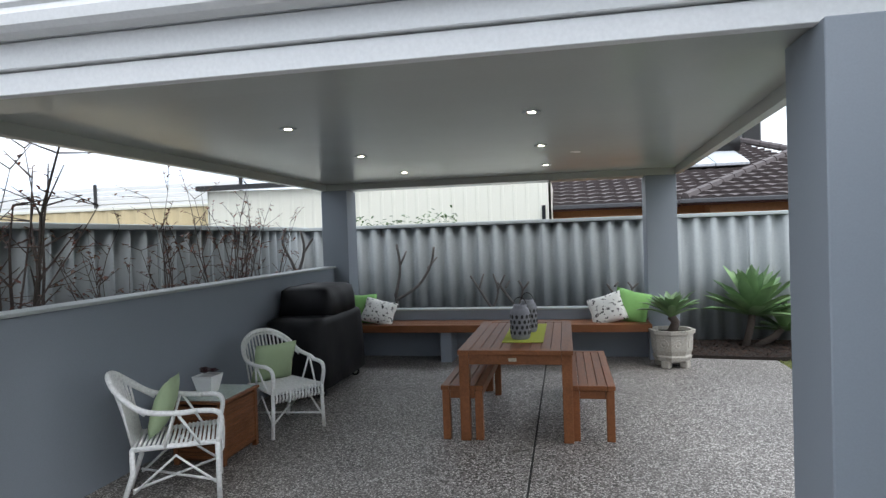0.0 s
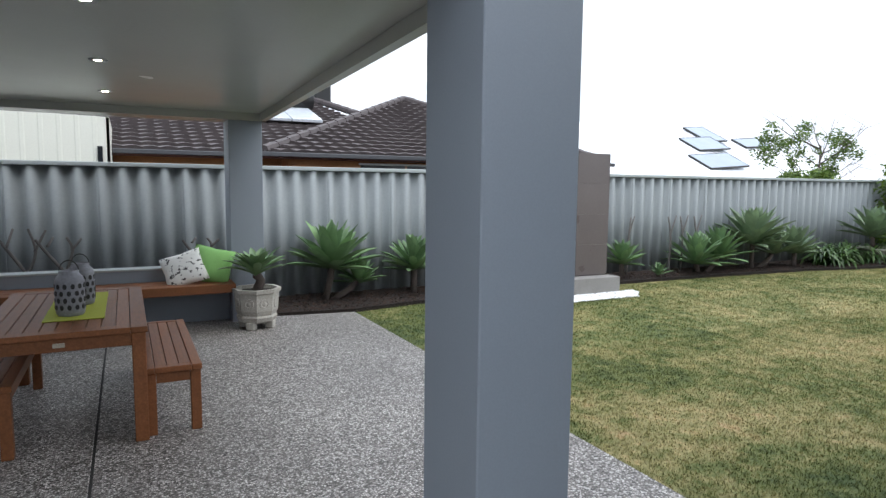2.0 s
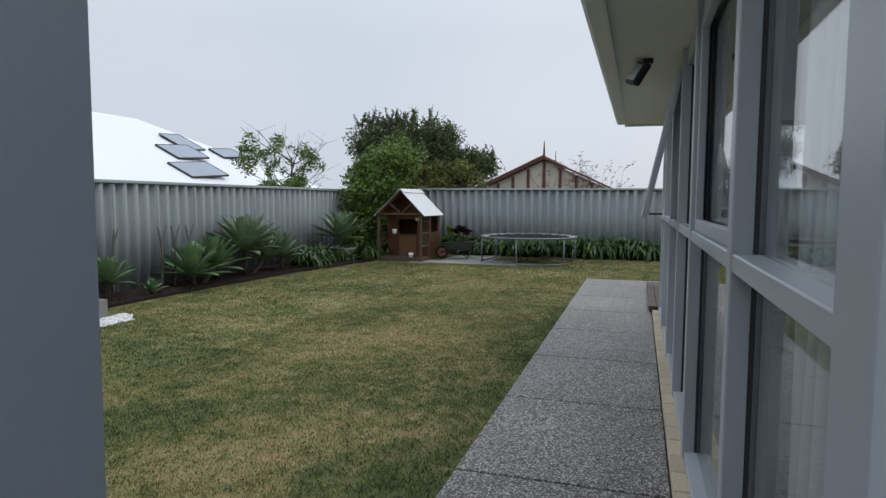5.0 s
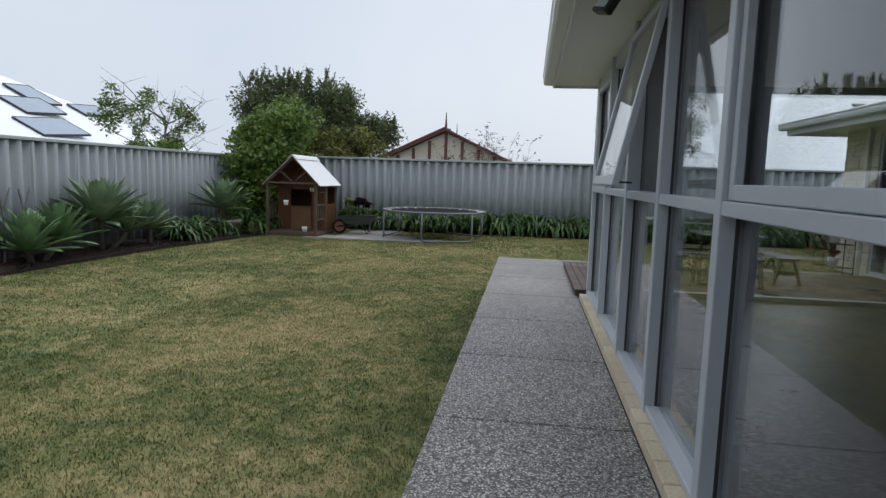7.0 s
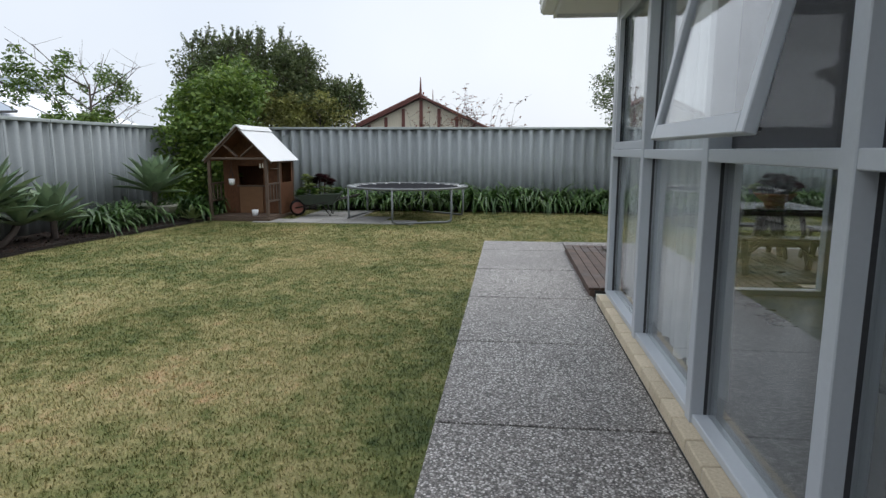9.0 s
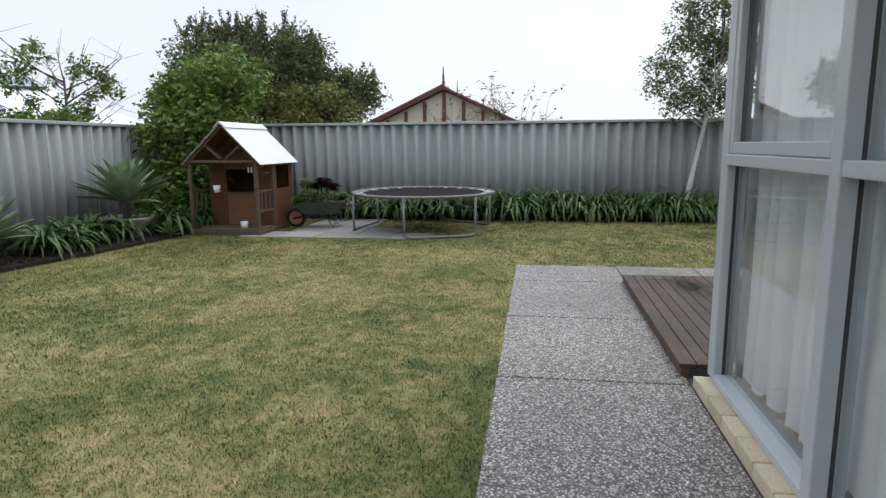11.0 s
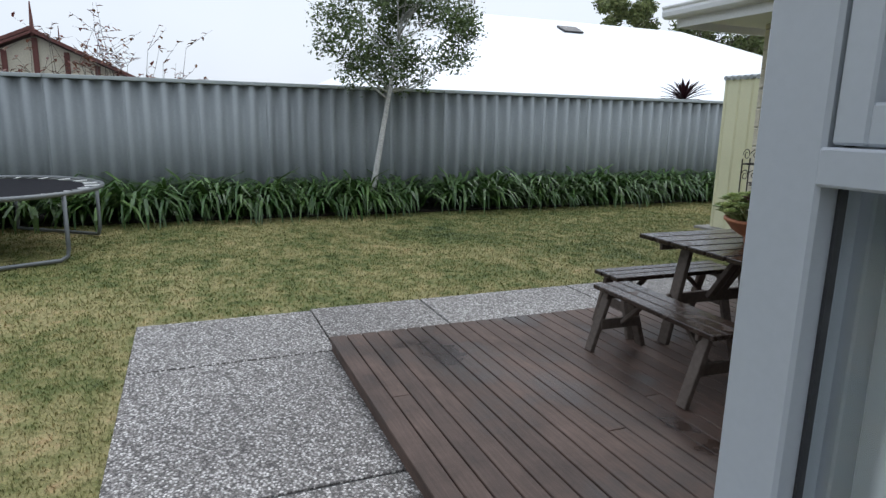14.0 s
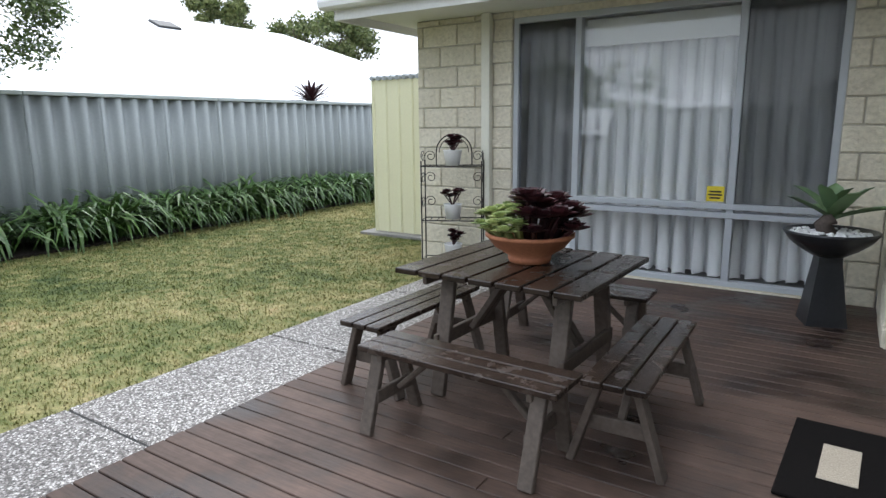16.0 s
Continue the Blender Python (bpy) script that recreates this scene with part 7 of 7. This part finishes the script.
bx(bm, 14.12, -4.3, 0.03, 14.15, -2.84, 1.93)
bx(bm, 12.76, -4.3, 0.03, 14.12, -4.27, 1.93)
part("side_sheet", bm, M_SHED, t)
bm = B()
for k in range(15):
    xx = 12.72 + k * 0.1
    tube(bm, [(xx, -2.8, 1.95), (xx, -4.32, 1.99)], 0.03, 6)
part("roof", bm, M_FENCE, t)
bm = B()
bx(bm, 12.7, -4.4, -0.03, 14.3, -2.7, 0.025, 0.004)
solid("shed_slab", bm, M_CONC, "pale concrete slab under the garden shed", "slab", "", "structure")

# ---- neighbours ----
t = thing("neighbour_shed", pose(0, 0, 0), "large cream steel shed behind the back fence", "shed")
bm = B()
x = -7.7
A, C = [], []
while x <= -0.6:
    for d, q in ((0, 0), (0.16, 0), (0.18, 0.008), (0.22, 0.008)):
        if x + d <= -0.58:
            zt = 2.68 - (x + 7.7) * 0.017
            A.append(bm.verts.new((x + d, 13.7 - q, 0)))
            C.append(bm.verts.new((x + d, 13.7 - q, zt)))
    x += 0.24
A.append(bm.verts.new((-0.575, 13.7, 0)))
C.append(bm.verts.new((-0.575, 13.7, 2.56)))
for i in range(len(A) - 1):
    bm.faces.new((A[i], A[i + 1], C[i + 1], C[i]))
part("front_wall", bm, M_CREAM, t)
bm = B()
bx(bm, -0.62, 13.7, 0, -0.57, 18, 2.55)
part("side_wall", bm, M_CREAM, t)
bm = B()
bx(bm, -7.72, 13.7, 0, -7.68, 18, 2.68)
part("side_wall", bm, M_CREAM, t)
bm = B()
bx(bm, -7.9, 13.55, 2.69, -4.2, 13.75, 2.79, 0.004)
part("roof_edge", bm, M_BLACK, t, "dark gutter")
bm = B()
bx(bm, -7.7, 13.72, 2.5, -0.6, 18, 2.56)
part("roof", bm, M_WHITE_ROOF, t)
bm = B()
bx(bm, -0.75, 13.66, 1.82, -0.68, 13.69, 2.1)
part("vent", bm, M_DARKGLASS, t)
bm = B()
rr = random.Random(77)
for k in range(160):
    leaf(bm, (rr.uniform(-3.9, -1.9), rr.uniform(11.1, 11.4), rr.uniform(1.72, 1.92) + (0.12 * rr.random() if k % 9 == 0 else 0)), rr.uniform(0, 6.28), rr.uniform(-0.4, 0.9), 0.07, 0.04, 0.4, 3)
solid("creeper", bm, M_LILY, "dark creeper along the top of the back fence", "creeper", "", "stuff")


def tiled_plane(p0, p1, p2, p3, course=0.33, wave=0.3, name="tiles", parent=None):
    """A roof plane p0 p1 (eave, left to right) up to p3 p2, as rows of curved tiles."""
    p0, p1, p2, p3 = map(Vector, (p0, p1, p2, p3))
    slope = max((p3 - p0).length, (p2 - p1).length)
    rows = max(1, int(slope / course))
    nrm = (p1 - p0).cross(p3 - p0).normalized()
    if nrm.z < 0:
        nrm = -nrm
    verts, faces = [], []
    for r in range(rows):
        a0, b0 = p0.lerp(p3, r / rows), p1.lerp(p2, r / rows)
        a1, b1 = p0.lerp(p3, (r + 1.04) / rows), p1.lerp(p2, (r + 1.04) / rows)
        n = max(2, int((b0 - a0).length / wave * 4))
        base = len(verts)
        for i in range(n + 1):
            u = i / n
            h = nrm * (0.028 * abs(math.sin(math.pi * i / 4)))
            verts += [tuple(a0.lerp(b0, u) + h + nrm * 0.06), tuple(a0.lerp(b0, u) - nrm * 0.03), tuple(a1.lerp(b1, u) + h * 0.6)]
        for i in range(n):
            b = base + i * 3
            faces.append((b, b + 3, b + 5, b + 2))
            faces.append((b + 1, b + 4, b + 3, b))
    o = raw(name, verts, faces, M_ROOFTILE, parent)
    o["kind"] = "stuff"
    return o


t = thing("brown_roof_house", pose(0, 0, 0), "orange brick house with a brown tiled hip roof behind the fence", "house")
EZ = 2.12
tiled_plane((-7, 14.9, EZ), (6, 14.9, EZ), (4.3, 22, 4.3), (-7, 22, 4.3), name="roof_tiles", parent=t)
PK = (6.54, 18.5, 3.86)
tiled_plane((1.95, 14.4, EZ), (10.3, 14.4, EZ), PK, (6.5, 18.5, 3.86), name="roof_tiles", parent=t)
tiled_plane((1.95, 22.6, EZ), (1.95, 14.4, EZ), PK, (6.54, 18.55, 3.86), name="roof_tiles", parent=t)
tiled_plane((10.3, 14.4, EZ), (10.3, 22.6, EZ), (6.54, 18.55, 3.86), PK, name="roof_tiles", parent=t)
for a, b in (((1.95, 14.4, EZ), PK), ((10.3, 14.4, EZ), PK), ((-7, 22, 4.3), (4.3, 22, 4.3)), ((7.6, 15.5, 2.2), (4.3, 22, 4.3))):
    bm = B()
    a, b = Vector(a) + Vector((0, 0, 0.05)), Vector(b) + Vector((0, 0, 0.05))
    n = int((b - a).length / 0.36)
    for k in range(n):
        tube(bm, [a.lerp(b, k / n), a.lerp(b, (k + 1.05) / n)], [0.1, 0.085], 7)
    part("hip_tiles", bm, M_ROOFTILE, t)
bm = B()
bx(bm, -7, 14.78, EZ - 0.075, 1.9, 14.9, EZ + 0.01, 0.01)
bx(bm, 1.85, 14.28, EZ - 0.07, 10.4, 14.4, EZ + 0.015, 0.01)
bx(bm, 1.83, 14.41, EZ - 0.07, 1.94, 14.77, EZ + 0.015, 0.01)
part("gutter", bm, surface("dark_gutter_steel", (0.05, 0.05, 0.055), (0.08, 0.08, 0.085), 2, 30, 0.4), t)
bm = B()
bx(bm, -7, 14.91, EZ - 0.1, 1.96, 15.2, EZ - 0.02)
bx(bm, 1.96, 14.41, EZ - 0.095, 10.3, 14.8, EZ - 0.015)
part("eave_trim", bm, M_TERRA_TRIM, t)
bm = B()
bx(bm, -7, 15.4, 0, 2.5, 15.5, EZ - 0.02)
bx(bm, 2.5, 14.85, 0, 9.9, 14.95, EZ - 0.02)
bx(bm, 2.5, 14.951, 0, 2.6, 22, EZ - 0.02)
part("wall", bm, M_ORANGE_BRICK, t)
for x0, x1 in ((4.0, 5.0), (5.05, 6.2)):
    bm = B()
    bx(bm, x0, 14.82, 1.0, x1, 14.849, EZ - 0.17)
    w = part("window", bm, M_DARKGLASS, t)
    bm = B()
    bx(bm, x0 - 0.04, 14.8, EZ - 0.17, x1 + 0.04, 14.848, EZ - 0.13)
    part("frame", bm, M_WHITE, w)
t = thing("solar_water_heater", pose(3.15, 18.2, 3.24, 17.5, 0, 0) @ Matrix.Diagonal((1.15, 1.15, 1.15, 1)), "white solar hot-water collector on the brown roof", "solar heater")
for k in range(2):
    bm = B()
    bx(bm, -0.62 + k * 0.66, -0.75, 0.03, 0.02 + k * 0.66, 0.5, 0.1, 0.01)
    part("collector", bm, surface("pale_collector", (0.62, 0.66, 0.7), (0.7, 0.73, 0.76), 3, 30, 0.1), t)
bm = B()
tube(bm, [(-0.75, 0.62, 0.24), (-0.7, 0.62, 0.24), (0.78, 0.62, 0.24), (0.83, 0.62, 0.24)], [0.05, 0.22, 0.22, 0.05], 16)
part("tank", bm, M_BLACK, t, "dark cylindrical tank", True)
bm = B()
bx(bm, 4.75, 21.0, 4.0, 5.25, 21.5, 4.85, 0.04)
solid("roof_cooler", bm, M_BLACK, "dark evaporative cooler box on the brown roof", "cooler")


def hip_house(name, x0, x1, y0, y1, ez, rz, inset, material, label, ridge="x", wallm=None):
    t = thing(name, pose(0, 0, 0), label, "house")
    if ridge == "x":
        a, b = (x0 + inset, (y0 + y1) / 2, rz), (x1 - inset, (y0 + y1) / 2, rz)
        planes = (((x0, y0, ez), (x1, y0, ez), b, a), ((x1, y1, ez), (x0, y1, ez), a, b), ((x1, y0, ez), (x1, y1, ez), b), ((x0, y1, ez), (x0, y0, ez), a))
    else:
        a, b = ((x0 + x1) / 2, y0 + inset, rz), ((x0 + x1) / 2, y1 - inset, rz)
        planes = (((x0, y1, ez), (x0, y0, ez), a, b), ((x1, y0, ez), (x1, y1, ez), b, a), ((x0, y0, ez), (x1, y0, ez), a), ((x1, y1, ez), (x0, y1, ez), b))
    for pl in planes:
        bm = B()
        bm.faces.new([bm.verts.new(p) for p in pl])
        thicken(bm, 0.05)
        part("roof", bm, material, t)
    bm = B()
    bx(bm, x0 + 0.5, y0 + 0.5, 0, x1 - 0.5, y1 - 0.5, ez - 0.02)
    part("wall", bm, wallm or M_CREAM, t)
    bm = B()
    bx(bm, x0 - 0.08, y0 - 0.08, ez - 0.1, x1 + 0.08, y1 + 0.08, ez - 0.015)
    part("gutter", bm, M_WHITE, t)
    return t


wh = hip_house("white_roof_house", 11.5, 27.5, 17.2, 29, 1.75, 4.75, 6.4, M_WHITE_ROOF, "house with a white steel hip roof behind the back fence")
for x, y, w, d in ((19.2, 18.5, 2.0, 1.1), (20.1, 19.95, 1.7, 1.1), (21.2, 20.9, 1.1, 1.4), (23.3, 20.3, 1.5, 0.8)):
    m = pose(x, y, 1.75 + 0.508 * (y - 17.2) + 0.1, 27, -4, 0)
    bm = B()
    bx(bm, -w / 2, -d / 2, 0.05, w / 2, d / 2, 0.09, 0.006)
    sp = part("solar_panel", bm, M_PV, wh, "grey framed solar panel")
    sp.matrix_basis = m
    bm = B()
    for s in (-1, 1):
        bx(bm, -w / 2 - 0.02, s * (d / 2 + 0.012) - 0.012, 0.03, w / 2 + 0.02, s * (d / 2 + 0.012) + 0.012, 0.1)
        bx(bm, s * (w / 2 + 0.012) - 0.01, -d / 2, 0.03, s * (w / 2 + 0.012) + 0.01, d / 2, 0.1)
    part("frame", bm, M_BLACK, sp)
wh2 = hip_house("white_roof_house", 21.5, 36, -22, 0.5, 1.75, 5.0, 6.8, M_WHITE_ROOF, "long house with a white steel roof behind the end fence", "y")
bm = B()
bx(bm, -0.3, -0.4, 0.0, 0.3, 0.4, 0.1, 0.02)
bmesh.ops.transform(bm, matrix=pose(27.65, -9.2, 4.53, 0, -24, 0), verts=bm.verts)
solid("skylight", bm, M_BLACK, "dark skylight on the white roof", "skylight")
hip_house("pale_roof_house", -26, -10.5, 20, 32, 3.2, 5.6, 6, surface("pale_blue_roof_steel", (0.42, 0.47, 0.52), (0.5, 0.55, 0.6), 0.6, 20, 0.4, 0, 0.03, 0.02), "house with a pale blue-grey steel roof")
t = thing("louvre_wall", pose(0, 0, 0), "white horizontal slatted screen behind the fences", "screen")
for k in range(9):
    bm = B()
    bx(bm, -18.5, 17.9, 2.2 + k * 0.13, -9.3, 17.93, 2.31 + k * 0.13, 0.006)
    part("slat", bm, M_WHITE, t)
for x in (-18.5, -14, -9.3):
    bm = B()
    bx(bm, x, 17.86, 0, x + 0.1, 17.899, 3.45, 0.006)
    part("post", bm, M_BLACK, t)
t = thing("cream_fence", pose(0, 0, 0), "cream ribbed steel fence behind the grey side fence", "fence", "", "structure")
bm = B()
A, C = [], []
for i in range(140):
    x, q = -20 + i * 0.0885, (0.03 if i % 4 in (1, 2) else 0)
    A.append(bm.verts.new((x, 14.0 - q, 0)))
    C.append(bm.verts.new((x, 14.0 - q, 2.42)))
for i in range(139):
    bm.faces.new((A[i], A[i + 1], C[i + 1], C[i]))
part("sheet", bm, surface("tan_fence_steel", (0.58, 0.47, 0.27), (0.64, 0.53, 0.32), 1, 30, 0.5, 0, 0.05, 0.02), t)
bm = B()
bx(bm, -20, 13.95, 2.4, -7.7, 14.03, 2.46, 0.006)
part("top_rail", bm, M_CREAM, t)

# gabled house beyond the end fence
t = thing("gabled_house", pose(27, 7.0, -0.2), "cream house with a red-brown timber-framed gable", "house")
bm = B()
f = bm.faces.new([bm.verts.new(p) for p in ((0, -4.2, 0), (0, 4.2, 0), (0, 4.2, 1.5), (0, 0, 3.42), (0, -4.2, 1.5))])
thicken(bm, 0.15)
part("gable_wall", bm, surface("cream_render", (0.6, 0.55, 0.42), (0.66, 0.61, 0.48), 1.5, 40, 0.85), t)
for y in (-2.0, -1.35, -0.68, 0.0, 0.68, 1.35, 2.0):
    bm = B()
    bx(bm, -0.2, y - 0.06, 0.5, -0.151, y + 0.06, 3.36 - abs(y) * 0.46)
    part("batten", bm, M_TERRA_TRIM, t)
for s in (1, -1):
    bm = B()
    bar(bm, (-0.3, s * 4.6, 1.36), (-0.3, 0, 3.5), 0.06, 0.2, (1, 0, 0))
    part("barge_board", bm, M_TERRA_TRIM, t)
    bm = B()
    f = bm.faces.new([bm.verts.new(p) for p in ((-0.35, s * 4.6, 1.42), (9, s * 4.6, 1.42), (9, 0, 3.56), (-0.35, 0, 3.56))])
    thicken(bm, 0.08)
    part("roof", bm, M_TERRA_TRIM, t)
bm = B()
tube(bm, [(-0.3, 0, 3.4), (-0.3, 0, 3.7), (-0.3, 0, 4.2)], [0.06, 0.045, 0.015], 8)
tube(bm, [(3.5, 0, 3.5), (3.5, 0, 4.1)], [0.03, 0.01], 6)
part("finial", bm, M_TERRA_TRIM, t)
for i, (x, y, h) in enumerate(((19.2, 5.15, 2.75), (19.1, 4.75, 2.6), (19.3, 4.4, 2.65), (19.2, 4.05, 2.4), (19.0, 5.9, 2.2))):
    bare_shrub("twiggy_shrub", (x, y, 0), h, 9, 0.16, "thin twiggy shrub behind the end fence", 90 + i, 0.011, True, "shrub", "shrubs behind the end fence", 2.1)
rosette("cordyline", (18.3, -6.0, 0.0), 34, 0.6, 0.05, 1.85, "dark red spiky cordyline above the end fence", 95, M_PURPLE, "", 0.1)
for y in (1.9, 2.45):
    bm = B()
    lathe(bm, [(0.06, 1.2), (0.06, 2.45), (0.12, 2.47), (0.1, 2.6), (0.0, 2.62)], 12)
    bmesh.ops.transform(bm, matrix=Matrix.Translation((23.5, y - 3.2, 0)), verts=bm.verts)
    part("vent_pipe", bm, M_WHITE, wh2)
